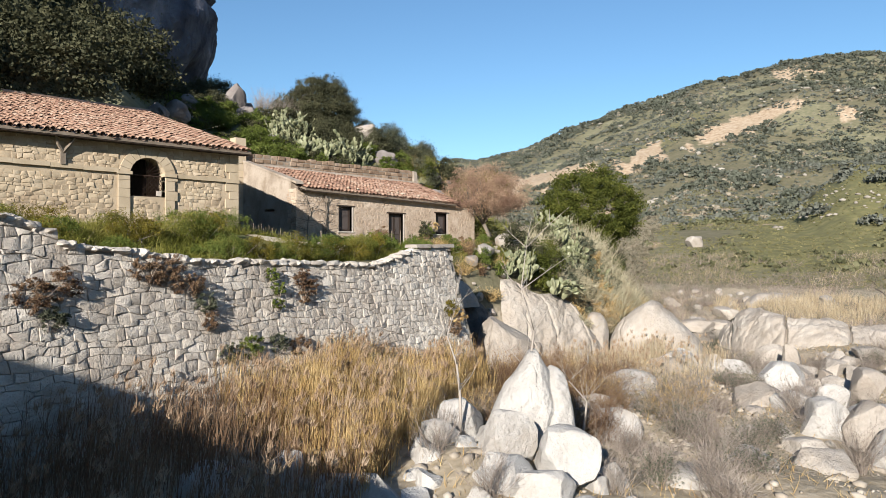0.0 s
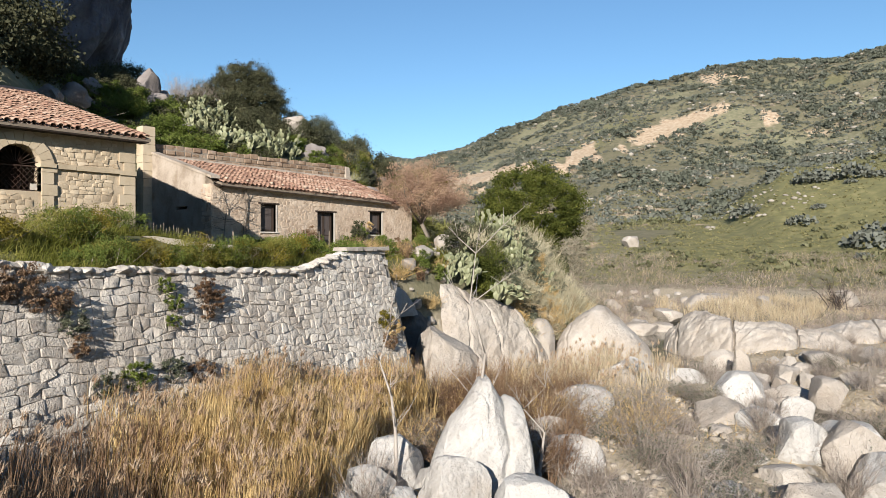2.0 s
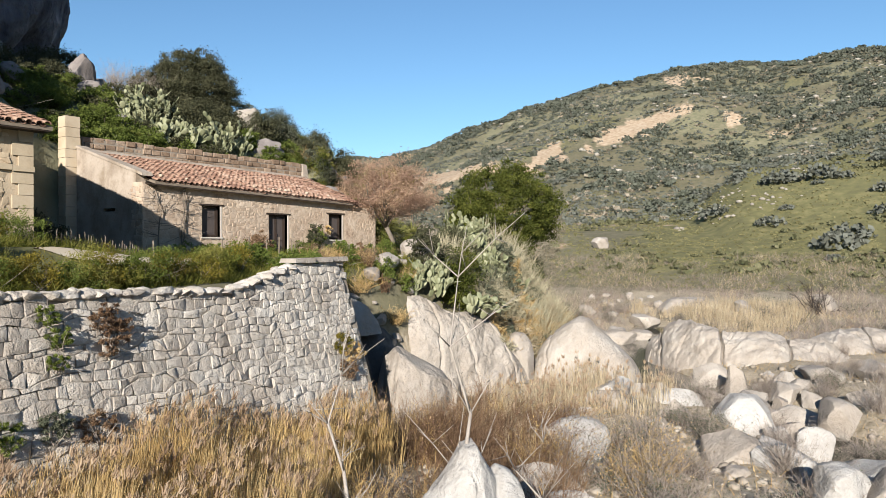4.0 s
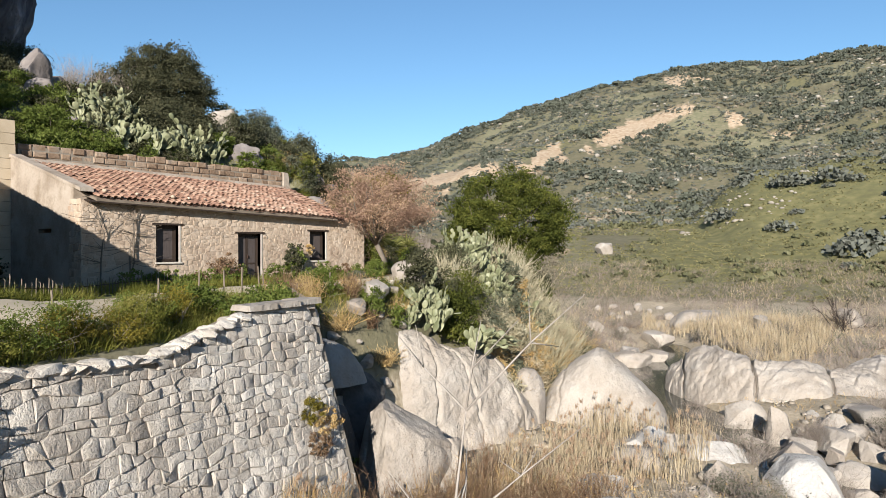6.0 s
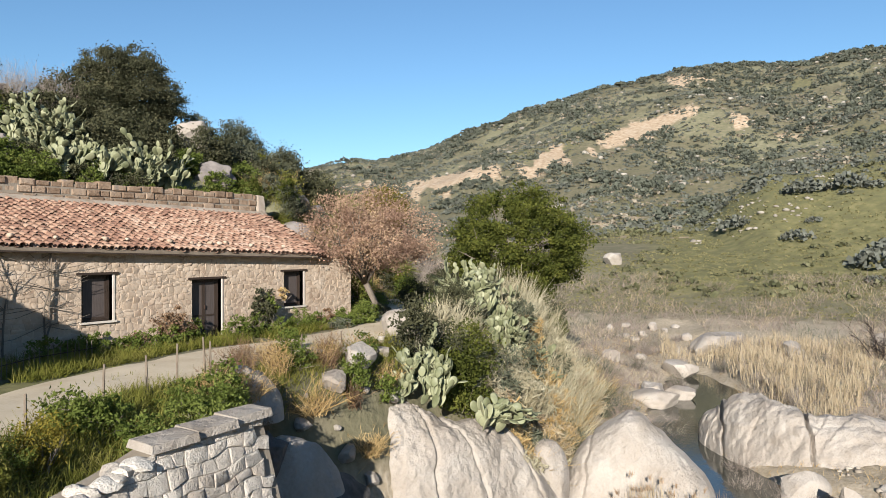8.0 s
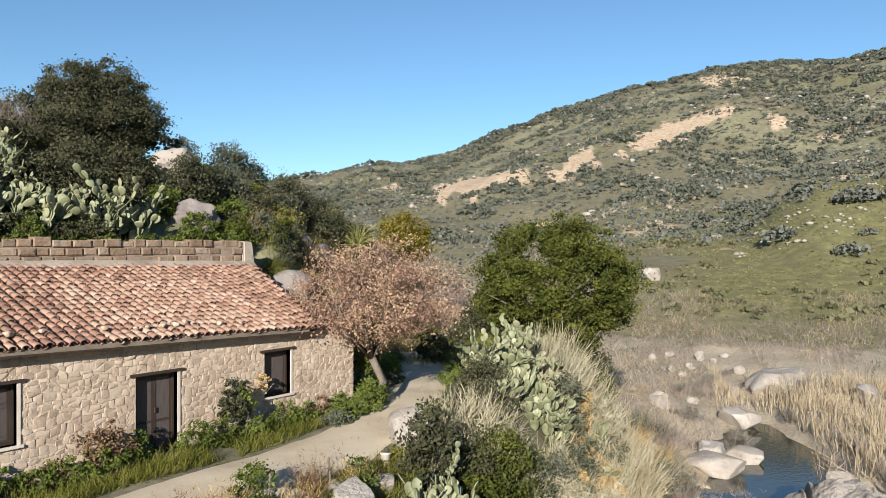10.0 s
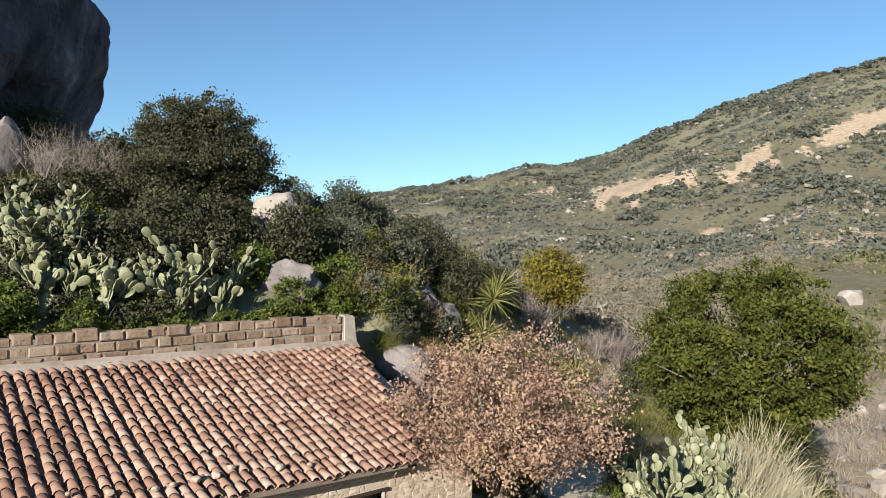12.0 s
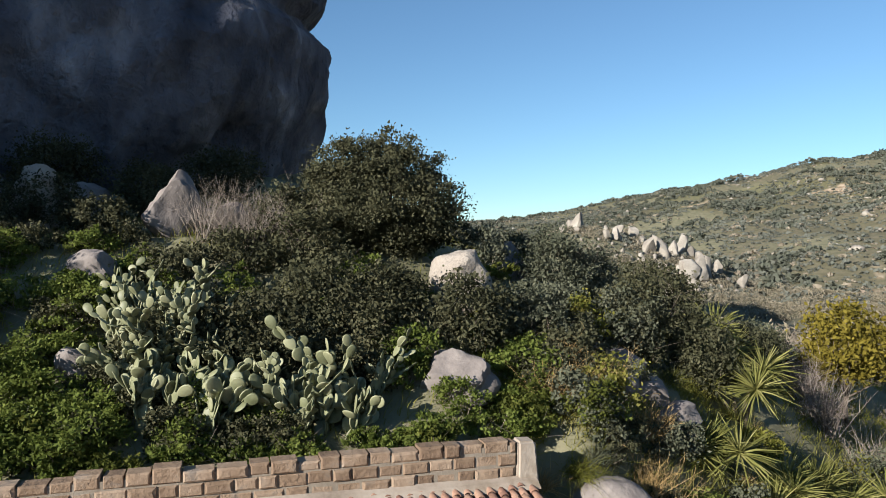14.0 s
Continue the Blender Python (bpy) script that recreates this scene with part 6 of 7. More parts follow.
for i, (x, y, h, n, s) in enumerate([(26.4, 41.6, 4.0, 210, 0.38), (27.2, 41.7, 4.3, 210, 0.38), (26.9, 40.7, 2.6, 170, 0.38), (27.8, 40.3, 2.3, 170, 0.38), (28.6, 39.7, 1.7, 90, 0.38), (26.2, 40.2, 1.6, 80, 0.38), (27.0, 39.5, 2.0, 90, 0.38), (28.0, 39.3, 1.6, 80, 0.38), (30.2, 39.4, 2.5, 120, 0.37), (30.9, 39.5, 2.4, 110, 0.37), (31.6, 39.6, 2.5, 70, 0.37), (30.5, 39.0, 1.5, 70, 0.37), (31.3, 39.0, 1.3, 50, 0.37), (29.5, 39.6, 1.2, 40, 0.37)]):
    cactus(x, y, h, n, 200 + i, "prickly pear with pale green pads above the parapet", size=s, spread=0.3)
for i, (x, y, h, n, s, z) in enumerate([(30.3, 24.7, 2.3, 75, 0.33, 5.7), (31.0, 24.3, 2.6, 95, 0.33, 5.4), (30.7, 24.2, 1.6, 60, 0.33, 5.3), (32.2, 23.4, 0.6, 40, 0.4, 4.5), (33.0, 23.1, 0.6, 38, 0.4, 4.2)]):
    cactus(x, y, h, n, 220 + i, "prickly pear hanging over the white outcrop", size=s, z=z, spread=0.42, down=i > 2)
for i, (x, y, h, n, s) in enumerate([(39.3, 27.4, 2.4, 130, 0.42), (40.2, 26.8, 2.0, 120, 0.42), (41.6, 26.9, 2.1, 110, 0.42), (43.6, 27.6, 1.8, 60, 0.42), (45.2, 28.6, 1.6, 50, 0.42), (38.6, 28.2, 2.3, 110, 0.42), (39.6, 28.7, 2.8, 170, 0.42), (40.6, 28.2, 2.6, 170, 0.42), (41.6, 28.8, 2.8, 170, 0.42), (42.4, 29.6, 2.7, 160, 0.42), (40.2, 27.2, 2.2, 130, 0.42), (43.4, 28.9, 2.4, 140, 0.42), (41.4, 30.0, 2.4, 130, 0.42), (44.6, 30.4, 2.2, 120, 0.42), (46.2, 31.4, 2.0, 100, 0.42), (42.4, 27.8, 1.8, 110, 0.42)]):
    cactus(x, y, h, n, 240 + i, "tall prickly pear thicket beside the track", size=s, spread=0.75)
for i, (x, y, h, hd) in enumerate([(41.8, 39.9, 0.6, 4), (43.2, 39.6, 0.7, 4), (44.6, 40.3, 0.9, 4), (46.4, 41.0, 0.8, 4), (44.6, 42.2, 1.9, 4), (45.8, 44.0, 2.2, 4), (48.4, 41.2, 0.8, 3), (42.6, 38.4, 0.4, 3)]):
    yucca(x, y, h, 260 + i, heads=hd, blade=1.25)

# bank: cane thicket, ivy-green shrubs
g = rng(300)


def cane(x, y):
    b, sd = dist_line(x, y, BANK)
    s = b * sd
    core = (x > 37.4) & (x < 42.0) & (y > 26.0) & (fbm(x / 0.8, y / 0.8, 2, 8) < 0.6)
    return (s > -1.6) & (s < 2.6) & ~core & (fbm(x, y, 2, 5) > -0.6)


cx, cy = scatter(16000, 33.6, 48.5, 22, 34, g, cane)
cx, cy = cx[:4200], cy[:4200]
FARREED = leafmat("pale_reed", (0.38, 0.29, 0.18), (0.56, 0.45, 0.295), (0.7, 0.6, 0.43), 0.3)
CANE_L = leafmat("dry_cane", (0.336, 0.2912, 0.1792), (0.5376, 0.4816, 0.3248), (0.7168, 0.6608, 0.4816), 0.3)
tall = cx > 40.2
reed_bed("cane_thicket", cx[tall], cy[tall], 3.0, 301, "tall pale dry cane thicket on the bank", mat=CANE_L, plumes=False, lean=(0.02, -0.02), width=0.036, blades=6, wild=0.3)
reed_bed("cane_thicket", cx[~tall], cy[~tall], 1.7, 302, "low pale dry canes on the bank above the outcrop", mat=CANE_L, plumes=False, lean=(0.02, -0.02), width=0.032, blades=5, wild=0.38)
for i in range(60):
    x = g.uniform(33.8, 48)
    y = float(np.interp(x, BANK[:, 0], BANK[:, 1])) + (g.uniform(-1.6, 1.6) if x > 40.5 else g.uniform(-1.4, 0.2))
    shrub("cane_clump", x, y, (g.uniform(0.7, 1.1), 0.8, g.uniform(0.6, 1.8)), (CANE_L, STRAW, CANE_L, FARREED, OLIVE_L)[i % 5], 1300, 0.15, 370 + i, "pale tangled clump of dry cane leaves", group="cane clumps", aspect=0.14)
for i, (x, y, r, h, kd) in enumerate([(31.5, 25.4, 0.8, 1.3, "O"), (32.6, 24.8, 0.9, 1.2, "G"), (36.2, 27.0, 0.9, 0.8, "D"), (37.3, 28.4, 0.8, 0.7, "D"), (32.9, 24.7, 1.2, 1.2, "G"), (33.7, 24.4, 0.9, 0.9, "G"), (47.6, 29.6, 1.3, 1.0, "G"), (49.2, 30.0, 1.3, 0.9, "G"), (50.6, 30.4, 1.0, 0.9, "O"), (48.0, 31.2, 1.2, 1.0, "G"), (53.0, 32.0, 1.2, 1.0, "O"), (55.2, 34.0, 1.3, 1.1, "D")]):
    m, ls, lab = KIND[kd]
    shrub("shrub", x, y, (r, r * 0.9, h), m, int(2600 * r * h), ls, 320 + i, "green shrub among the cactus on the bank", group="bank shrubs")
for i, (x, y, r, h) in enumerate([(35.6, 23.9, 1.1, 1.4), (37.2, 24.2, 1.2, 1.3), (39.2, 24.7, 1.2, 1.4), (41.2, 25.3, 1.2, 1.3), (43.2, 26.0, 1.2, 1.3), (38.2, 23.4, 1.0, 1.1), (41.0, 24.0, 1.0, 1.0), (44.8, 26.4, 1.1, 1.1), (46.6, 27.2, 1.1, 1.1), (26.6, 25.0, 0.8, 0.8), (28.2, 24.4, 0.6, 0.7), (24.2, 24.8, 0.6, 0.8), (48.6, 27.8, 1.0, 1.0)]):
    brush("dry_bush", x, y, r, h, STRAW, 340 + i, "straw-coloured dry bush hanging on the bank", stems=110, width=0.022, spread=1.5, group="bank brush")

shrub("bank_bush", 33.9, 24.9, (1.2, 1.0, 1.25), GREEN_L, 5200, 0.05, 335, "dense dark green bush behind the cactus on the outcrop", z=5.3)
shrub("bank_bush", 32.9, 25.2, (0.8, 0.8, 1.1), OAK_L, 2600, 0.05, 336, "olive-green bush behind the cactus on the outcrop", z=5.7)
shrub("bank_bush", 37.6, 28.2, (1.0, 0.9, 0.95), DARK_L, 3600, 0.04, 337, "dark grey-green bush beside the track")

# terrace: grass, fennel, weeds along the house


def on_terrace(x, y):
    b, sd = dist_line(x, y, BANK)
    rd, _ = dist_line(x, y, ROADLINE)
    return (sd * b > 0.55) & (rd > 1.45) & (y < np.where(x < 14.3, 25.2, 31.0)) & (x < 33) & (fbm(x / 1.7, y / 1.7, 3, 15) > -0.7)


gx, gy = scatter(190000, 2, 33, 17, 31, g, on_terrace)
grass_patch("grass", gx[:70000], gy[:70000], 0.46, 401, GRASSB, "rough green and straw grass on the terrace")
for i in range(34):
    x, y = g.uniform(4, 18.5), 0
    y = wall_line(x) + g.uniform(0.9, 3.6)
    if dist_line(np.array([x]), np.array([y]), ROADLINE)[0][0] < 1.6:
        y = wall_line(x) + 1.0
    r = g.uniform(0.4, 0.75)
    kd = [FRESH_L, GRASSB, YELLOW_L, OLIVE_L][int(g.choice(4, p=[0.4, 0.35, 0.2, 0.05]))]
    shrub("weeds", x, y, (r, r, g.uniform(0.3, 0.6)), kd, 2600, 0.032, 420 + i, "bushy yellow-green weeds behind the wall", group="terrace weeds", category="plant", aspect=0.3)
for i in range(10):
    x = g.uniform(18.5, 24)
    y = wall_line(min(x, 22)) + g.uniform(1.0, 2.6)
    shrub("weeds", x, y, (0.6, 0.6, 0.4), FRESH_L, 2000, 0.034, 460 + i, "low green weeds above the wall", group="terrace weeds", category="plant")
for i in range(8):
    x = g.uniform(5, 14)
    shrub("weeds", x, 24.6, (0.7, 0.5, 0.5), FRESH_L if i % 3 else YELLOW_L, 2400, 0.034, 480 + i, "yellow-green weeds at the mill's foot", group="mill weeds", category="plant", aspect=0.3)
for i, x in enumerate(np.linspace(22.4, 34.6, 17)):
    if 27.2 < x < 28.5:
        continue
    shrub("weeds", x, 30.85 + 0.12 * g.normal(), (0.55, 0.4, g.uniform(0.3, 0.5)), FRESH_L, 1100, 0.045, 500 + i, "fresh green weeds along the house front", z=6.98, group="house weeds", category="plant")
shrub("round_bush", 26.3, 30.95, (0.62, 0.45, 0.75), RUST, 1800, 0.045, 520, "round reddish-brown bush beside the door", z=7.0)
shrub("creeper_bush", 25.0, 31.0, (0.6, 0.35, 0.35), RUST, 800, 0.04, 521, "low withered bush under the window", z=7.0)
shrub("rose_bush", 29.9, 31.05, (0.55, 0.35, 1.0), OAK_L, 1900, 0.05, 522, "dark green climbing bush against the house", z=7.0)
shrub("rose_bush", 30.2, 31.1, (0.35, 0.3, 0.5), FRESH_L, 700, 0.05, 523, "green climbing bush against the house", z=7.6)
shrub("creeper", 31.05, 31.3, (0.22, 0.15, 0.42), STRAW, 500, 0.04, 524, "dry creeper beside the small window", z=8.1)
shrub("round_bush", 32.9, 31.0, (0.5, 0.35, 0.45), RUST, 800, 0.045, 525, "withered bush under the small window", z=7.0)
shrub("ivy", 35.9, 32.6, (0.8, 1.2, 1.0), GREEN_L, 2400, 0.06, 526, "dark ivy beneath the withered tree", z=7.0)


def bare_vine(seed):
    g = rng(seed)
    th = thing("bare_vine", (21.9, 31.3, 7.0), "leafless vine climbing the house front to the eave", "vine")
    a = Acc()
    for x0 in (21.5, 22.4, 22.6):
        pts = [Vector((x0, 31.38, 7.0))]
        for k in range(6):
            pts.append(pts[-1] + Vector((g.normal() * 0.12, 0, 0.5)))
        a.tube(pts, [0.035, 0.03, 0.028, 0.025, 0.02, 0.016, 0.01], 5)
        for k in range(2, 7):
            for _ in range(5):
                d = Vector((g.normal(), -abs(g.normal()) * 0.2, g.normal() * 0.5 + 0.2)) * 0.45
                e = pts[k] + d
                a.tube([pts[k], e, e + Vector((d.x * 0.6, -0.05, 0.15 * g.normal()))], [0.012, 0.008, 0.004], 4)
    part("branchwork", a.mesh("branchwork", BARK), th)


bare_vine(530)

# plants rooted in the retaining wall
for i, (x, z, r, m) in enumerate([(4.6, 5.9, 0.5, RUST), (5.2, 6.1, 0.55, RUST), (5.0, 5.4, 0.4, OLIVE_L), (7.4, 6.4, 0.5, RUST), (8.0, 6.35, 0.6, RUST), (8.6, 6.0, 0.55, RUST), (9.0, 5.5, 0.4, OLIVE_L), (9.1, 5.0, 0.3, RUST), (11.5, 6.2, 0.26, FRESH_L), (11.7, 5.75, 0.3, FRESH_L), (11.6, 5.3, 0.24, FRESH_L), (12.7, 6.0, 0.42, RUST), (13.0, 5.7, 0.36, RUST), (12.7, 5.45, 0.26, RUST), (20.9, 4.5, 0.45, YELLOW_L), (21.4, 4.1, 0.5, STRAW), (21.0, 3.7, 0.45, RUST), (10.4, 4.2, 0.45, FRESH_L), (11.4, 4.15, 0.4, OLIVE_L), (12.2, 4.0, 0.4, RUST), (9.6, 4.1, 0.35, OLIVE_L)]):
    y = wall_line(x) + (z - 6.8) * 0.25 - 0.12
    shrub("wall_plant", x, y, (r, r * 0.4, r * 0.9), m, int(1100 * r / 0.3), 0.035, 550 + i, "small %s plant rooted in the stone wall" % ("green" if m is FRESH_L else "withered brown"), z=z - r * 0.6, group="wall plants", category="plant", aspect=0.3)

# river bed: reeds and brush


def near_wall(x, y):
    b, sd = dist_line(x, y, BANK)
    return (y > np.interp(x, [2, 8.5, 10.6, 12, 18], [7, 10.9, 12.0, 12.9, 16.6])) & (sd * b < -0.9) & (sd * b > -8.2 + np.clip(x - 12, 0, 10) * 0.55) & (fbm(x / 1.6, y / 1.6, 3, 19) > -0.55)


rx, ry = scatter(16000, 9.0, 19.5, 8.5, 19.5, g, near_wall)
reed_bed("reed_bed", rx[:5200], ry[:5200], 2.05, 601, "tall dry golden reeds at the wall's foot", width=0.016, blades=4, wild=0.05)
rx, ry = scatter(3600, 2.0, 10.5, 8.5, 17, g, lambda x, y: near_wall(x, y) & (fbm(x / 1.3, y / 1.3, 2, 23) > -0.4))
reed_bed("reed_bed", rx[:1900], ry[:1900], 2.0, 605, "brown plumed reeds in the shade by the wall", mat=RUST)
rx, ry = scatter(4000, 23, 37.5, 14.5, 20.5, g, lambda x, y: (np.abs(y - 17.3 - (x - 30) * 0.05) < 2.6) & (fbm(x / 1.4, y / 1.4, 3, 29) > -0.25))
reed_bed("reed_bed", rx[:2000], ry[:2000], 1.7, 602, "dry pale reeds in front of the outcrop", mat=FARREED)
rx, ry = scatter(18000, 55, 100, 16, 50, g, lambda x, y: (ground(x, y) > 0.3) & (dist_line(x, y, BANK)[1] < 0) & (fbm(x / 5, y / 5, 3, 39) > -0.35) & (y < 25 + 0.38 * (x - 55)) & (x < 86))
reed_bed("reed_bed", rx[:6000], ry[:6000], 1.7, 603, "far bed of straw-coloured reeds along the water", mat=FARREED, plumes=False, width=0.04, wild=0.14)
rx, ry = scatter(900, 37, 44, 14, 19, g, lambda x, y: (dist_line(x, y, CHANNEL)[0] > 1.7) & (dist_line(x, y, CHANNEL)[0] < 3.4))
reed_bed("reed_bed", rx, ry, 1.0, 604, "rust-coloured reeds at the water's edge", mat=RUST, plumes=False)
for i in range(46):
    x, y = g.uniform(19.5, 27), g.uniform(13.5, 19.5)
    if i > 26:
        x, y = g.uniform(14.5, 24), g.uniform(11.5, 15.5)
    brush("dry_bush", x, y, g.uniform(0.5, 0.9), g.uniform(0.9, 1.5), RUST if i % 3 else STRAW, 620 + i, "rusty dry bush in the river bed", stems=70, width=0.02, group="river brush", leaves=300, leafmat_=RUST)
for i in range(110):
    x, y = (g.uniform(14, 46), g.uniform(2, 16)) if i < 62 else (g.uniform(46, 84), g.uniform(4, 36))
    if dist_line(np.array([x]), np.array([y]), CHANNEL)[0][0] < 1.2 or x + y < 21:
        x, y = x + 5, y + 3
    if i % 3 == 2:
        brush("green_bush", x, y, g.uniform(0.6, 1.0), g.uniform(0.8, 1.3), TWIG, 700 + i, "thin grey-green bush in the river bed", stems=90, group="river brush", leaves=1300, leafmat_=OLIVE_L, width=0.018)
    else:
        brush("bare_bush", x, y, g.uniform(0.5, 0.9), g.uniform(0.7, 1.3), TWIG, 700 + i, "bare grey twiggy bush among the boulders", stems=110, group="river brush", spread=1.3, width=0.02)
rx, ry = scatter(46000, 8, 84, -2, 40, g, lambda x, y: (dist_line(x, y, BANK)[1] < 0) & (dist_line(x, y, CHANNEL)[0] > 1.3) & (fbm(x / 2.2, y / 2.2, 3, 49) > 0.05))
grass_patch("dry_grass", rx[:20000], ry[:20000], 0.45, 790, STRAW, "straw and dry grass between the boulders", width=0.02)

# the thin bare sapling in front of the boulder, and its broken neighbours


def sapling(x, y, h, seed, label):
    g = rng(seed)
    th = thing("sapling", (x, y, gz(x, y)), label, "sapling", "bare saplings")
    a = Acc()
    b = Vector((x, y, gz(x, y) - 0.1))
    pts = [b + Vector((0.04 * g.normal() * k, 0.04 * g.normal() * k, h * k / 5)) for k in range(6)]
    a.tube(pts, [0.05, 0.045, 0.038, 0.028, 0.017, 0.006], 7)
    part("stem", a.mesh("stem", PALEBARK, True), th, "pale smooth stem")
    a = Acc()
    for k in range(2, 6):
        for _ in range(3):
            d = Vector((g.normal(), g.normal(), 1.1 + g.random())).normalized() * h * g.uniform(0.14, 0.3)
            m = pts[k] + d * 0.5 + Vector(g.normal(size=3)) * 0.04
            a.tube([pts[k], m, pts[k] + d], [0.012, 0.008, 0.003], 5)
            for _ in range(2):
                a.tube([m, m + Vector(g.normal(size=3)) * 0.25 + Vector((0, 0, 0.15))], [0.008, 0.003], 4)
    part("branchwork", a.mesh("branchwork", PALEBARK, True), th)


sapling(14.4, 11.2, 5.4, 810, "thin bare pale sapling among the boulders")
sapling(13.3, 12.6, 3.6, 811, "broken bare stem among the boulders")
sapling(17.5, 11.5, 2.6, 812, "bare leaning stem in the river bed")

# fence of thin stakes by the track


def stakes():
    th = thing("picket_fence", (18, 27, 7.0), "fence of thin weathered stakes beside the track", "fence")
    g = rng(820)
    P = np.array([(14.6, 25.0), (17.2, 26.5), (19.4, 28.3), (21.6, 29.7), (23.4, 30.2)])
    L = np.concatenate([[0], np.cumsum(np.hypot(*np.diff(P, axis=0).T))])
    for s in np.arange(0, L[-1], 0.2):
        x, y = np.interp(s, L, P[:, 0]), np.interp(s, L, P[:, 1])
        z = gz(x, y)
        a = Acc()
        h = 0.5 + 0.08 * g.normal()
        a.tube([(x, y, z - 0.1), (x + 0.02 * g.normal(), y, z + h), (x + 0.02 * g.normal(), y, z + h + 0.06)], [0.014, 0.012, 0.003], 5)
        part("stake", a.mesh("stake", GREYWOOD), th)
    a = Acc()
    a.tube([(x, y, gz(x, y) + 0.35) for x, y in P], [0.012] * len(P), 5)
    part("wire", a.mesh("wire", IRON), th)
    for x, y, h in ((15.6, 21.8, 0.8), (18.6, 23.1, 0.8), (20.5, 24.3, 0.85), (21.8, 24.9, 0.9), (23.0, 25.7, 1.0), (24.2, 26.3, 1.0), (24.35, 26.3, 0.9), (27.5, 26.5, 0.7), (29.3, 26.5, 0.7), (37.4, 28.6, 1.3)):
        a = Acc()
        z = gz(x, y)
        o = tagged(new("post", None), "thin weathered wooden post beside the track", "post", "track posts")
        o.location = (x, y, z)
        WORLD_OF[o.name] = Matrix.Translation((x, y, z))
        a.tube([(x, y, z - 0.2), (x + 0.03 * g.normal(), y + 0.03 * g.normal(), z + h)], [0.03, 0.022], 6)
        part("shaft", a.mesh("shaft", GREYWOOD), o)


stakes()

# ---- the far hillside ----
g = rng(900)
# Distance haze is put into this leaf colour: paler, greyer, low in contrast.
SH = leafmat("hazed_far_scrub", (0.1, 0.107, 0.086), (0.135, 0.142, 0.117), (0.175, 0.18, 0.15), 0.0)


def hillside(n, az0, az1, r0, r1, seed, size, name, mat, label, dens=0.0, kind="shrub", level=1, squash=0.75, power=1.0, aspect=0.8, low=False):
    g = rng(seed)
    a = np.radians(g.uniform(az0, az1, n))
    r = r0 + (r1 - r0) * g.random(n) ** power
    x, y = 20 + r * np.cos(a), 16 + r * np.sin(a)
    keep = fbm(x / 22, y / 22, 3, seed) > dens - 0.45 * smooth01(24, 6, np.degrees(a)) * smooth01(250, 330, r)
    if low:
        keep &= (dist_line(x, y, BANK)[1] < 0) & (dist_line(x, y, CHANNEL)[0] > 3.0) & ((r > 62) | (y > 27)) & (g.random(n) < np.clip((r - 40) / 26, 0, 1))
    # no scrub on the bare scars
    ang = np.degrees(np.arctan2(y - 11, x - 11))
    z = ground(x, y)
    ele = np.degrees(np.arctan2(z - 8.9, np.hypot(x - 11, y - 11)))
    for aa, e, la, le, tilt in ((20.6, 9.3, 3.9, 0.62, -0.26), (28.3, 7.1, 2.0, 0.75, -0.5), (36.2, 5.5, 3.4, 0.62, -0.22), (33.0, 8.9, 2.0, 0.22, -0.4)):
        keep &= np.hypot((ang - aa) / la, ((ele - e) - tilt * (ang - aa)) / le) > 0.8
    x, y, z, r = x[keep], y[keep], z[keep], r[keep]
    n = len(x)
    s = size * (0.5 + 1.2 * g.random(n) ** 2) * (0.85 + 0.3 * (r / 500))
    if kind == "shrub":
        k = level
        d = g.normal(size=(n, k, 3))
        d /= np.linalg.norm(d, axis=2)[..., None]
        d[..., 2] = np.abs(d[..., 2]) * squash
        C = np.stack([x, y, z], 1)[:, None] + d * s[:, None, None] * g.uniform(0.55, 1.0, (n, k, 1)) * np.array([1.15, 1.15, 1.0])
        V, F = leaf_quads(C.reshape(-1, 3), np.repeat(s * (1.9 / math.sqrt(k)), k), g, aspect=aspect)
        return placed(name, np_mesh(name, V, F, mat), label, kind, kind="stuff")
    pv, pf = ico(1)
    sc = s[:, None] * np.stack([g.uniform(0.8, 1.4, n), g.uniform(0.8, 1.4, n), squash * g.uniform(0.7, 1.25, n)], 1)
    jit = 1 + 0.2 * g.normal(size=(n, len(pv), 1)).clip(-1.4, 1.4)
    P = pv[None] * jit * sc[:, None] + np.stack([x, y, z + sc[:, 2] * 0.3], 1)[:, None]
    F = pf[None] + (np.arange(n) * len(pv))[:, None, None]
    return placed(name, np_mesh(name, P.reshape(-1, 3), F.reshape(-1, 3), mat), label, kind, kind="stuff")


SH_DARK = leafmat("far_tree", (0.075, 0.084, 0.062), (0.105, 0.114, 0.086), (0.14, 0.146, 0.112), 0.0)
SH_PALE = leafmat("far_brush", (0.2, 0.165, 0.125), (0.28, 0.24, 0.18), (0.35, 0.31, 0.24), 0.0)
hillside(44000, -8, 78, 150, 660, 901, 0.72, "hillside_scrub", SH, "olive-grey scrub over the far hillside, paled in colour for haze", dens=-0.75, level=14, power=0.8, squash=0.8)
hillside(24000, -8, 78, 170, 640, 911, 1.45, "hillside_trees", SH_DARK, "dark evergreen trees scattered over the far hillside", dens=0.12, level=40, power=0.75, squash=0.95)
hillside(9000, -8, 78, 150, 560, 921, 0.7, "hillside_brush", SH_PALE, "brownish bare brush over the far hillside", dens=0.0, level=10, power=0.8, squash=0.7)
hillside(1500, -8, 28, 92, 240, 902, 0.7, "spur_scrub", leafmat("spur_bush", (0.08, 0.085, 0.04), (0.125, 0.125, 0.065), (0.18, 0.17, 0.095), 0.0), "low bushes on the grassy spur", dens=0.1, level=20)
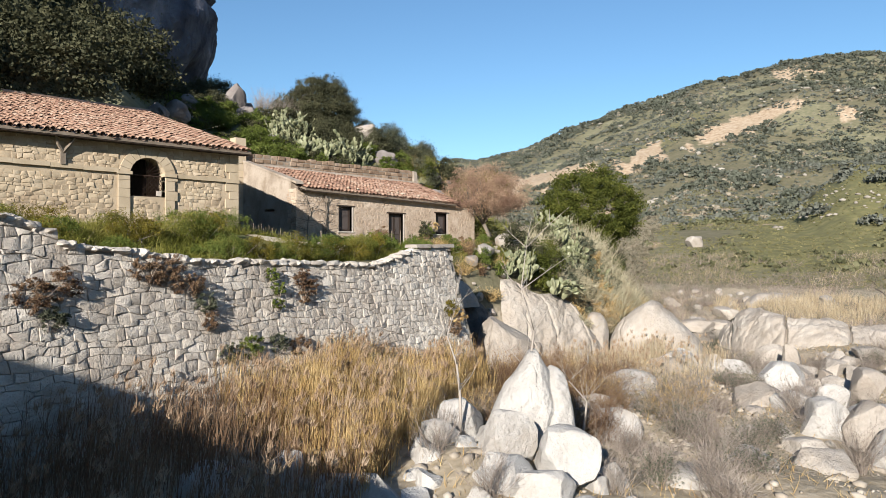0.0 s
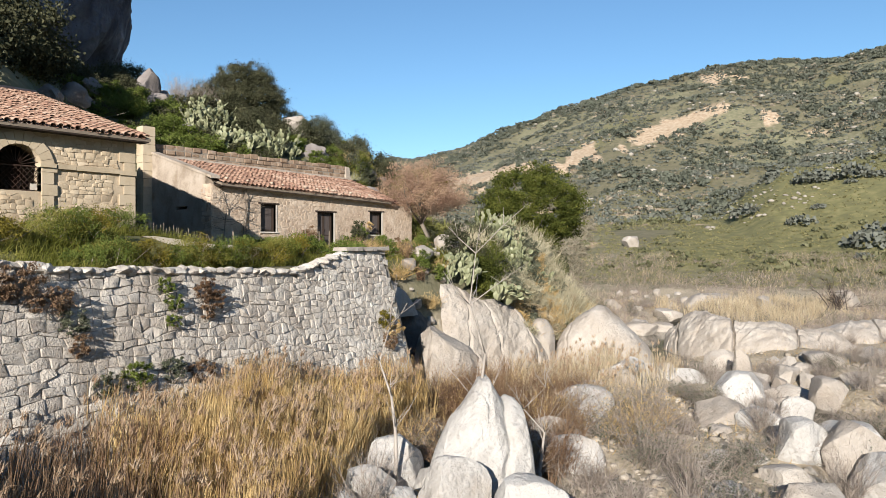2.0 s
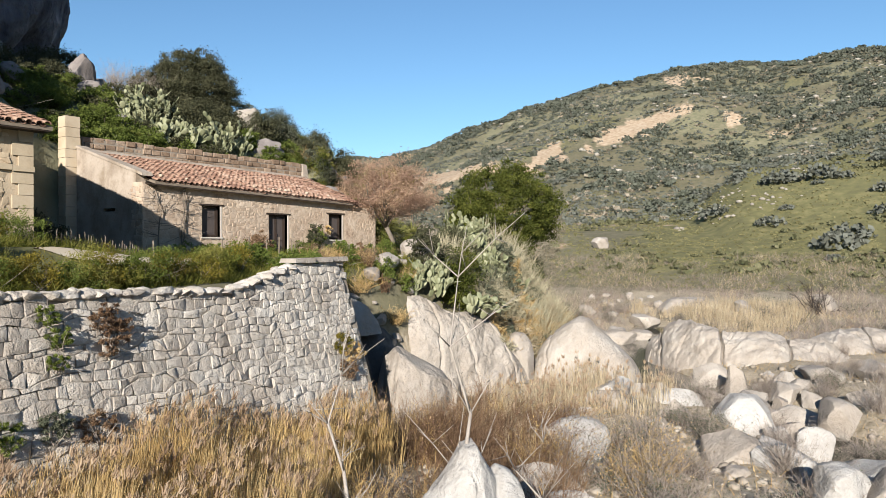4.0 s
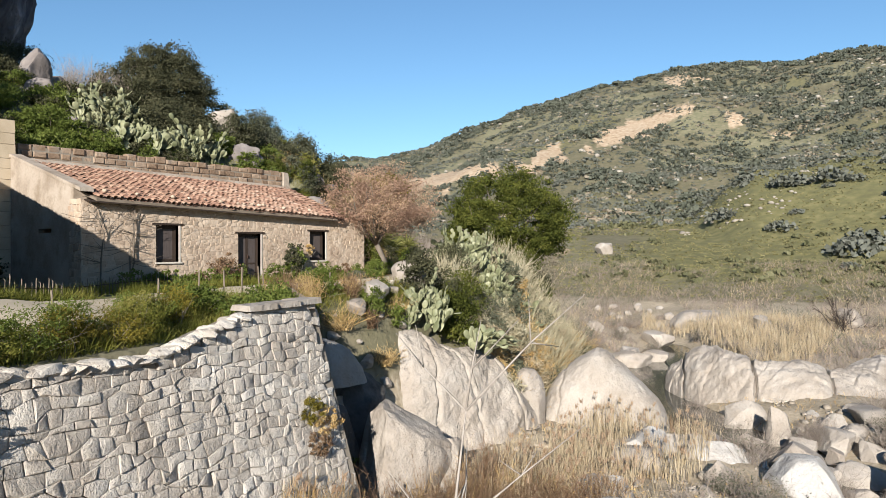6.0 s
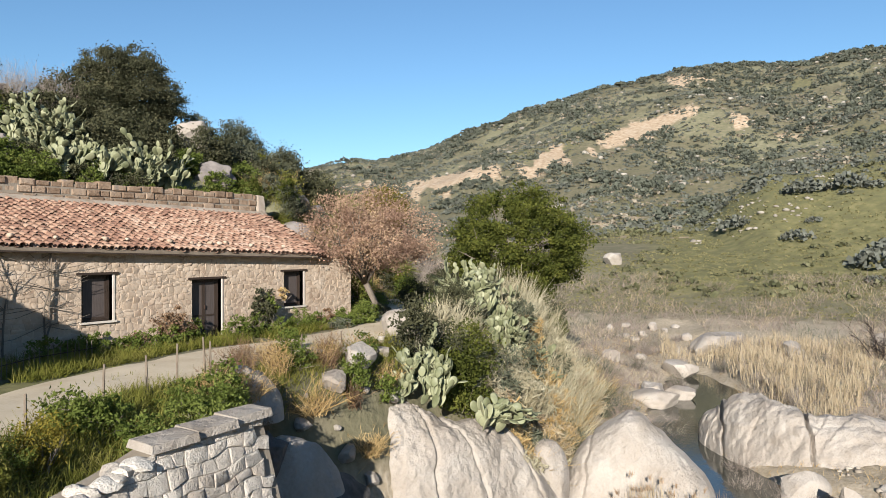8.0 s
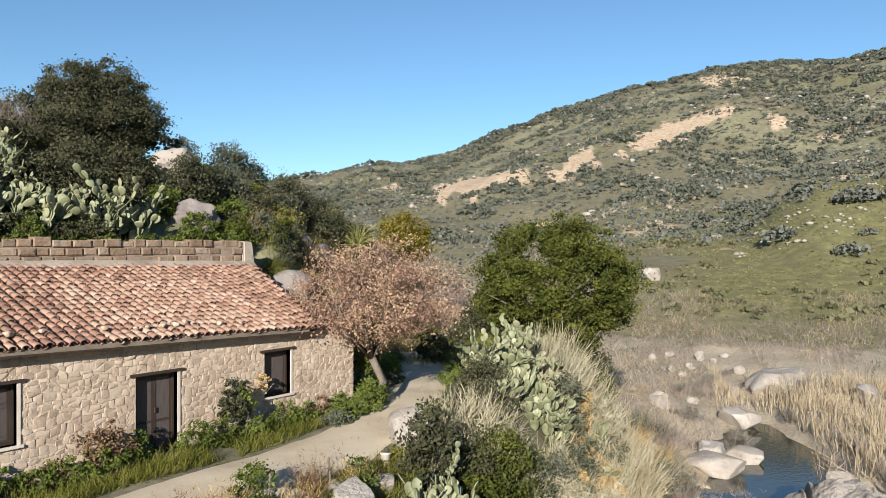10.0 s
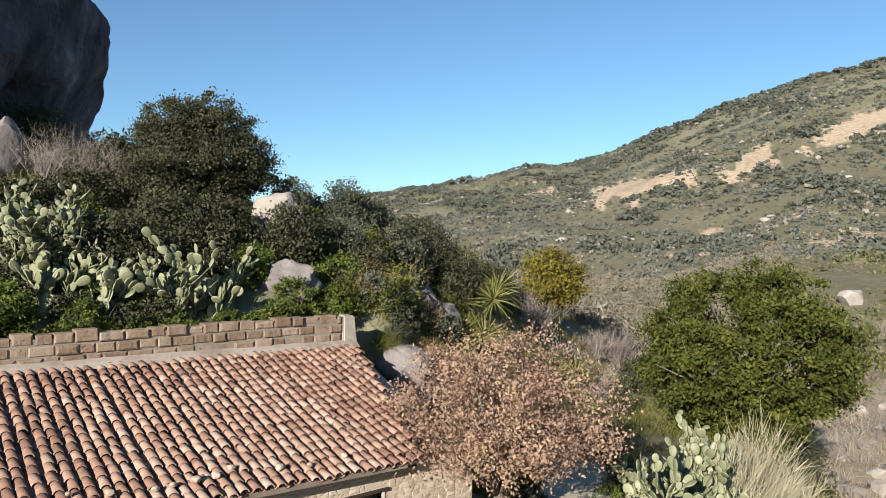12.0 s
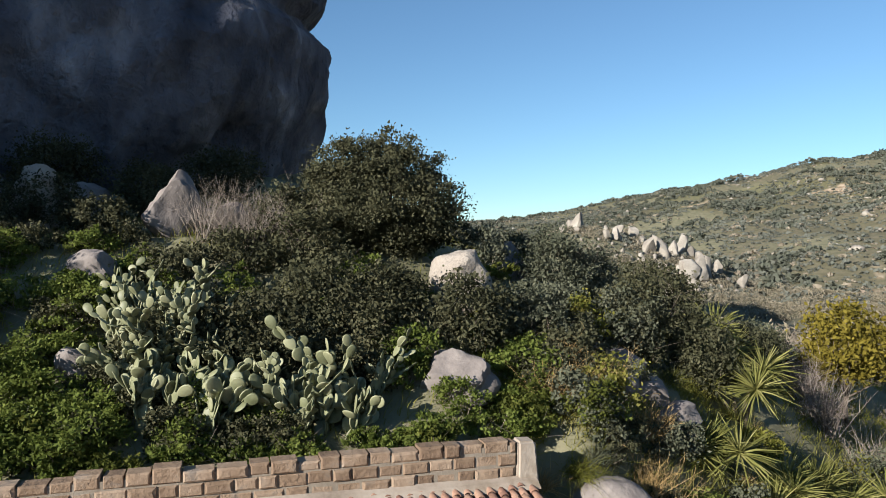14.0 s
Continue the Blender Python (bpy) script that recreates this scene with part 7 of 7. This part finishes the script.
MAUVE = leafmat("mauve_brush", (0.19, 0.145, 0.115), (0.3, 0.24, 0.2), (0.42, 0.35, 0.3), 0.1)


def far_bed(x, y):
    return (dist_line(x, y, BANK)[1] * dist_line(x, y, BANK)[0] < 2) & (dist_line(x, y, CHANNEL)[0] > 2.6) & (np.hypot(x - 20, y - 16) > 40) & (np.hypot(x - 20, y - 16) < 104)


for sd, mt, hh, n, lab, lim in ((908, MAUVE, 1.3, 22000, "pinkish-grey bare brush beyond the reeds", -0.25), (918, FARREED, 1.2, 8000, "straw-coloured grass beyond the reeds", 0.05), (928, OLIVE_L, 1.3, 6000, "grey-green brush beyond the reeds", 0.2)):
    rx, ry = scatter(80000, 46, 124, -10, 84, rng(sd), lambda x, y: far_bed(x, y) & (fbm(x / 6, y / 6, 3, sd) > lim))
    grass_patch("river_brush", rx[:n], ry[:n], hh, sd, mt, lab, width=0.045, spread=0.6)
# brush down the bank to the water
for i in range(30):
    x = g.uniform(43, 56)
    y = float(np.interp(x, BANK[:, 0], BANK[:, 1])) - g.uniform(0.8, 4.2)
    brush("dry_bush", x, y, g.uniform(0.7, 1.1), g.uniform(0.9, 1.5), (STRAW, MAUVE, OLIVE_L)[i % 3], 1500 + i, "dry pale bush on the bank above the water", stems=100, width=0.026, spread=1.3, group="bank brush")
hillside(26000, -10, 27, 84, 250, 909, 0.17, "spur_grass", leafmat("spur_tuft", (0.14, 0.135, 0.055), (0.2, 0.185, 0.085), (0.27, 0.24, 0.12), 0.0), "tufts of yellowing grass on the spur", dens=-0.6, level=8, squash=0.5)
hillside(60, -6, 14, 100, 190, 906, 2.6, "spur_bushes", SH, "larger dark bushes on the grassy spur", dens=0.0, level=200)
hillside(6500, 26, 80, 56, 190, 903, 1.05, "valley_scrub", leafmat("valley_bush", (0.15, 0.13, 0.09), (0.25, 0.22, 0.155), (0.36, 0.315, 0.24), 0.0), "grey-green scrub in the side valley", dens=-0.6, level=110, squash=0.9, aspect=0.28)
HILLROCK = material("hill_rock", [(0.24, 0.21, 0.175), (0.35, 0.315, 0.265), (0.46, 0.42, 0.36)], rough=0.9, scale=0.5, detail_scale=4, bump=0.4, bump_dist=0.1, island=0.4)
hillside(3400, -8, 78, 230, 620, 904, 0.85, "hillside_rocks", HILLROCK, "pale rocks scattered over the far hillside", dens=0.45, kind="rocks", squash=0.7)
hillside(200, 6, 16, 130, 190, 905, 0.4, "spur_rocks", HILLROCK, "pale stones along the spur's crest", dens=0.1, kind="rocks", squash=0.7)
# a jagged white outcrop breaking through the scrub of the side valley
gr = rng(907)
for k in range(80):
    f = gr.random()
    a, r = math.radians(60.5 - 11 * f + gr.normal() * 1.6), 186 - 26 * f + gr.normal() * 13
    x, y = 20 + r * math.cos(a), 16 + r * math.sin(a)
    big = gr.random() ** 3
    boulder(x, y, 0.4 + 1.7 * big, 0.7 + 4.6 * big, 3000 + k, mat=HILLROCK, cuts=16, level=3, block=0.7, rough=0.1, label="white jagged rock breaking through the scrub", name="crag_rock", sink=0.2)
# weeds and long grass on the slope behind the house
gx, gy = scatter(40000, 14, 46, 37.0, 60, g, lambda x, y: (y > np.interp(x, [20, 36, 38, 46], [38.0, 38.0, 36.2, 38.5])) & (fbm(x / 1.5, y / 1.5, 3, 63) > -0.4))
grass_patch("slope_grass", gx[:22000], gy[:22000], 0.5, 950, GRASSB, "long rough grass on the slope behind the house")
for i in range(60):
    x = g.uniform(20.5, 37.5)
    if i < 34 and 26 < x < 32.5:
        x = x - 5.8
    y = g.uniform(38.0, 39.4) if i < 34 else g.uniform(39.3, 45)
    shrub("weeds", x, y, (0.7, 0.5, g.uniform(0.35, 0.7)), FRESH_L if i % 4 else GREEN_L, 1300, 0.05, 960 + i, "lush green weeds behind the parapet", group="parapet weeds", category="plant")
for i in range(64):
    x, y = g.uniform(35.4, 47), g.uniform(36.6, 42.5)
    gb = rng(1000 + i)
    zb = gz(x, y)
    nb = 160
    D = gb.normal(size=(nb, 3)) * 0.5 + np.array([0.1, -0.1, 0.8])
    V, F = ribbons(np.tile([x, y, zb], (nb, 1)) + gb.normal(size=(nb, 3)) * np.array([0.12, 0.12, 0]), D, gb.uniform(0.5, 1.0, nb), np.full(nb, 0.014), gb.normal(size=(nb, 3)) * 0.1, gb, 3, droop=0.35)
    placed("grass_tussock", np_mesh("grass_tussock", V, F, (OLIVE_L, GRASSB, STRAW)[i % 3]), "arching tussock of long grass on the slope", "grass", "grass tussocks")
for i in range(9):
    x, y = g.uniform(35.2, 36.8), g.uniform(37.3, 38.4)
    gb = rng(1400 + i)
    zb = max(gz(x, y), 9.5)
    D = gb.normal(size=(260, 3)) * 0.5 + np.array([0.2, -0.4, 0.7])
    V, F = ribbons(np.tile([x, y, zb], (260, 1)) + gb.normal(size=(260, 3)) * np.array([0.2, 0.2, 0.1]), D, gb.uniform(0.7, 1.4, 260), np.full(260, 0.016), gb.normal(size=(260, 3)) * 0.1, gb, 4, droop=0.6)
    placed("grass_tussock", np_mesh("grass_tussock", V, F, (GRASSB, OLIVE_L, STRAW)[i % 3]), "long grass hanging over the bank beside the house", "grass", "grass tussocks")
# brush, weeds and stones on the bank beside the wall's end
for i in range(26):
    x = g.uniform(22.6, 30)
    y = float(np.interp(x, [22.6, 24, 26, 30], [23.8, 24.6, 26.2, 25.6])) + g.uniform(-1.2, 1.0)
    if i % 3 == 0:
        shrub("weeds", x, y, (0.5, 0.5, 0.45), FRESH_L, 900, 0.045, 1040 + i, "green weeds on the broken bank", group="bank weeds", category="plant")
    else:
        brush("dry_bush", x, y, 0.5, 0.7, RUST if i % 2 else STRAW, 1040 + i, "low brown bush on the broken bank", stems=60, width=0.018, group="bank brush", leaves=200, leafmat_=RUST)
# weeds over the left slope towards the cliff
for i in range(34):
    x, y = g.uniform(19.5, 26.0), g.uniform(38.6, 47)
    shrub("weeds", x, y, (0.9, 0.8, g.uniform(0.3, 0.6)), FRESH_L if i % 3 else DARK_L, 2200, 0.045, 1100 + i, "green weeds and low scrub on the slope below the cliff", group="cliff slope weeds", category="plant")
for i in range(22):
    x, y = g.uniform(36, 50), g.uniform(38.5, 49)
    shrub("shrub", x, y, (g.uniform(0.6, 1.1), 0.8, g.uniform(0.5, 1.0)), (OLIVE_L, OAK_L, GRASSB)[i % 3], 1500, 0.06, 1140 + i, "low grey-green shrub on the lower slope", group="lower slope shrubs")
for i in range(16):
    x, y = g.uniform(46, 66), g.uniform(36, 52)
    brush("bare_bush", x, y, 1.1, 1.9, TWIG, 1170 + i, "tall bare grey bush in the side valley", stems=120, width=0.03, group="valley bushes")

# white rocks in the brush of the far river bed
gw = rng(1300)
for i in range(20):
    f = gw.random()
    x, y = (87 + gw.normal() * 3.0, 39 + gw.normal() * 2.2) if i < 9 else (gw.uniform(62, 96), gw.uniform(30, 44))
    hw = gw.uniform(0.3, 0.75)
    boulder(x, y, hw, hw * gw.uniform(0.8, 1.3), 1310 + i, label="pale rock in the bare brush of the far bed")
# grass between the wheel tracks
rx, ry = scatter(9000, 14, 43, 22, 36, g, lambda x, y: (dist_line(x, y, ROADLINE)[0] < 0.28) & (fbm(x / 1.2, y / 1.2, 2, 91) > -0.1))
V, F = ribbons(np.stack([rx, ry, ground(rx, ry) + 0.04], 1), g.normal(size=(len(rx), 3)) * 0.5 + np.array([0, 0, 1.0]), g.uniform(0.05, 0.14, len(rx)), np.full(len(rx), 0.02), np.zeros((len(rx), 3)), g, 2)
placed("track_grass", np_mesh("track_grass", V, F, GRASSB), "low grass between the wheel tracks", "grass", kind="stuff")
# tussocks and weeds on the slope beside the house's end
for i in range(30):
    x, y = g.uniform(35.9, 40.5), g.uniform(36.9, 40.8)
    if i % 3:
        shrub("weeds", x, y, (0.6, 0.55, g.uniform(0.35, 0.7)), (FRESH_L, OLIVE_L, OAK_L)[i % 3], 1300, 0.05, 1340 + i, "green weeds on the steep slope beside the house", group="slope weeds", category="plant")
    else:
        brush("dry_bush", x, y, 0.6, 1.0, STRAW, 1340 + i, "straw-coloured grassy bush beside the house", stems=110, width=0.014, group="slope brush", spread=1.4)
for i in range(14):
    x, y = g.uniform(39.5, 44), g.uniform(36.4, 38.6)
    brush("dry_bush", x, y, 0.7, 0.9, RUST, 1380 + i, "rusty-pink dry bush below the yuccas", stems=80, width=0.018, group="slope brush", leaves=500, leafmat_=BROWN_L)

# small stones on the broken bank
for i in range(22):
    x = g.uniform(23.6, 30.5)
    y = float(np.interp(x, [22.6, 24, 26, 30], [23.8, 24.6, 26.0, 25.9])) + g.uniform(-1.3, 0.8)
    hw = g.uniform(0.12, 0.32)
    boulder(x, y, hw, hw * 0.9, 1600 + i, label="small pale stone on the earthy bank", level=2)
# green meadow below the yuccas
gx, gy = scatter(60000, 42, 62, 34, 52, g, lambda x, y: (dist_line(x, y, BANK)[1] * dist_line(x, y, BANK)[0] > 3) & (fbm(x / 2.5, y / 2.5, 3, 73) > -0.3))
grass_patch("meadow_grass", gx[:20000], gy[:20000], 0.5, 1650, GRASSB, "rough green grass below the slope", width=0.03)


def bucket(x, y):
    z = gz(x, y)
    th = thing("bucket", (x, y, z), "white plastic bucket standing beside the track", "bucket")
    a = Acc()
    a.tube([(x, y, z), (x, y, z + 0.26), (x, y, z + 0.27), (x, y, z + 0.28)], [0.1, 0.13, 0.145, 0.145], 16)
    part("pail", a.mesh("pail", PLASTER, True), th)
    b = Acc()
    b.tube([(x - 0.14, y, z + 0.26), (x - 0.1, y, z + 0.38), (x, y, z + 0.43), (x + 0.1, y, z + 0.38), (x + 0.14, y, z + 0.26)], [0.006] * 5, 5)
    part("bail", b.mesh("bail", IRON), th)


def crate(x, y, turn):
    z = gz(x, y)
    th = thing("crate", (x, y, z), "old brown wooden crate of boards beside the track", "crate")
    c, s = math.cos(math.radians(turn)), math.sin(math.radians(turn))

    def slab(name, u0, u1, v0, v1, z0, z1):
        a = Acc()
        co = [(x + u * c - v * s, y + u * s + v * c) for u, v in ((u0, v0), (u1, v0), (u1, v1), (u0, v1))]
        a.hexa([(*p, z + z0) for p in co], [(*p, z + z1) for p in co])
        part(name, a.mesh(name, WOODBROWN), th)
    for k in range(3):
        slab("side_board", -0.3, 0.3, -0.2, -0.18, 0.02 + 0.11 * k, 0.12 + 0.11 * k)
        slab("side_board", -0.3, 0.3, 0.18, 0.2, 0.02 + 0.11 * k, 0.12 + 0.11 * k)
        slab("end_board", -0.3, -0.28, -0.178, 0.178, 0.02 + 0.11 * k, 0.12 + 0.11 * k)
        slab("end_board", 0.28, 0.3, -0.178, 0.178, 0.02 + 0.11 * k, 0.12 + 0.11 * k)
    slab("base", -0.278, 0.278, -0.178, 0.178, 0.0, 0.03)


WOODBROWN = material("brown_board", [(0.11, 0.065, 0.045), (0.2, 0.13, 0.09)], rough=0.8, scale=5, detail_scale=40, bump=0.4)
crate(30.0, 26.2, 20)
bucket(31.3, 26.7)

for i in range(16):
    x, y = g.uniform(25.5, 33), g.uniform(38.05, 38.7)
    shrub("weeds", x, y, (0.6, 0.35, g.uniform(0.18, 0.36)), FRESH_L, 1400, 0.04, 1700 + i, "low green weeds at the cactus's foot behind the parapet", group="parapet weeds", category="plant")
for i in range(12):
    x, y = g.uniform(26, 33), g.uniform(39.6, 41.5)
    shrub("shrub", x, y, (0.8, 0.7, g.uniform(0.5, 0.9)), DARK_L, 2200, 0.055, 1730 + i, "dark mastic shrub behind the cactus", group="slope shrubs")

for i in range(22):
    x = g.uniform(34.3, 39.5)
    y = float(np.interp(x, BANK[:, 0], BANK[:, 1])) + g.uniform(-0.9, 0.6)
    brush("cane_clump", x, y, 0.7, g.uniform(1.0, 1.7), CANE_L, 1760 + i, "pale feathery clump of dry canes on the bank", stems=120, width=0.03, twigs=8, group="cane clumps")

# weeds along the track's edges towards the tree
for i in range(22):
    t = g.uniform(0, 1)
    x, y = np.interp(t, [0, 0.4, 1], [33.5, 36.5, 42.5]), np.interp(t, [0, 0.4, 1], [28.9, 30.2, 34.9])
    o = g.choice([-1.35, 1.35]) + g.normal() * 0.12
    shrub("weeds", x - 0.55 * o, y + 0.84 * o, (0.55, 0.5, g.uniform(0.25, 0.55)), FRESH_L if i % 3 else OLIVE_L, 1500, 0.042, 1800 + i, "green weeds along the edge of the track", group="track weeds", category="plant")
# twiggy bushes between the white boulders
for i, (x, y) in enumerate([(14.4, 10.9), (15.2, 12.2), (16.4, 11.6), (13.9, 8.3), (15.2, 9.4), (11.6, 11.7), (17.2, 13.4), (18.6, 13.9), (10.9, 9.4), (13.0, 12.9)]):
    brush("bare_bush", x, y, 0.55, 1.0, TWIG, 1830 + i, "bare twiggy bush between the white boulders", stems=60, group="river brush", spread=1.2, width=0.014)
for i, (x, y) in enumerate([(22.6, 11.4), (24.2, 12.6), (25.6, 11.8), (27.0, 13.0), (23.4, 13.9), (21.2, 10.4), (26.4, 14.6)]):
    brush("green_bush", x, y, 1.0, 1.5, TWIG, 1860 + i, "tall grey-green twiggy bush between the boulders", stems=60, group="river brush", leaves=1100, leafmat_=OLIVE_L if i % 2 else STRAW, width=0.018, spread=1.2)
for i in range(16):
    x, y = g.uniform(25.4, 29.6), g.uniform(38.4, 40.6)
    shrub("weeds", x, y, (0.7, 0.5, g.uniform(0.4, 0.7)), DARK_L if i % 3 else FRESH_L, 1800, 0.045, 1890 + i, "dark weeds and low scrub behind the parapet", group="parapet weeds", category="plant")
# grass over the steep earth at the house's end
gx, gy = scatter(30000, 35.0, 43, 36.6, 42, rng(1950), lambda x, y: (y > 36.6 + 0.25 * (x - 38).clip(0)) & (fbm(x / 0.9, y / 0.9, 2, 83) > -0.55))
grass_patch("slope_grass", gx[:12000], gy[:12000], 0.55, 1951, GRASSB, "long green grass on the steep earth beside the house", width=0.02, spread=0.6)
# the far rock on the meadow, and the boulder with a dead tree before it
boulder(124, 58, 1.8, 1.9, 1960, level=4, cuts=26, label="lone white rock on the far meadow")
boulder(84, 16.5, 1.7, 1.9, 1961, level=4, cuts=22, label="pale boulder behind a dead tree in the far bed")
brush("dead_tree", 80.5, 16.4, 1.5, 3.0, WOOD, 1962, "small dead tree with dark bare branches", stems=16, twigs=14, width=0.09, spread=1.6)
# rusty brush between the reeds and the outcrop
gb = rng(1970)
for i in range(22):
    x = gb.uniform(17.5, 27.5)
    y = 16.6 + 0.16 * (x - 20) + gb.uniform(-2.4, 1.6)
    brush("dry_bush", x, y, gb.uniform(0.7, 1.1), gb.uniform(1.1, 1.7), RUST, 1971 + i, "rusty brown bush in front of the outcrop", stems=100, width=0.02, group="river brush", leaves=700, leafmat_=RUST if i % 3 else BROWN_L, spread=1.2)
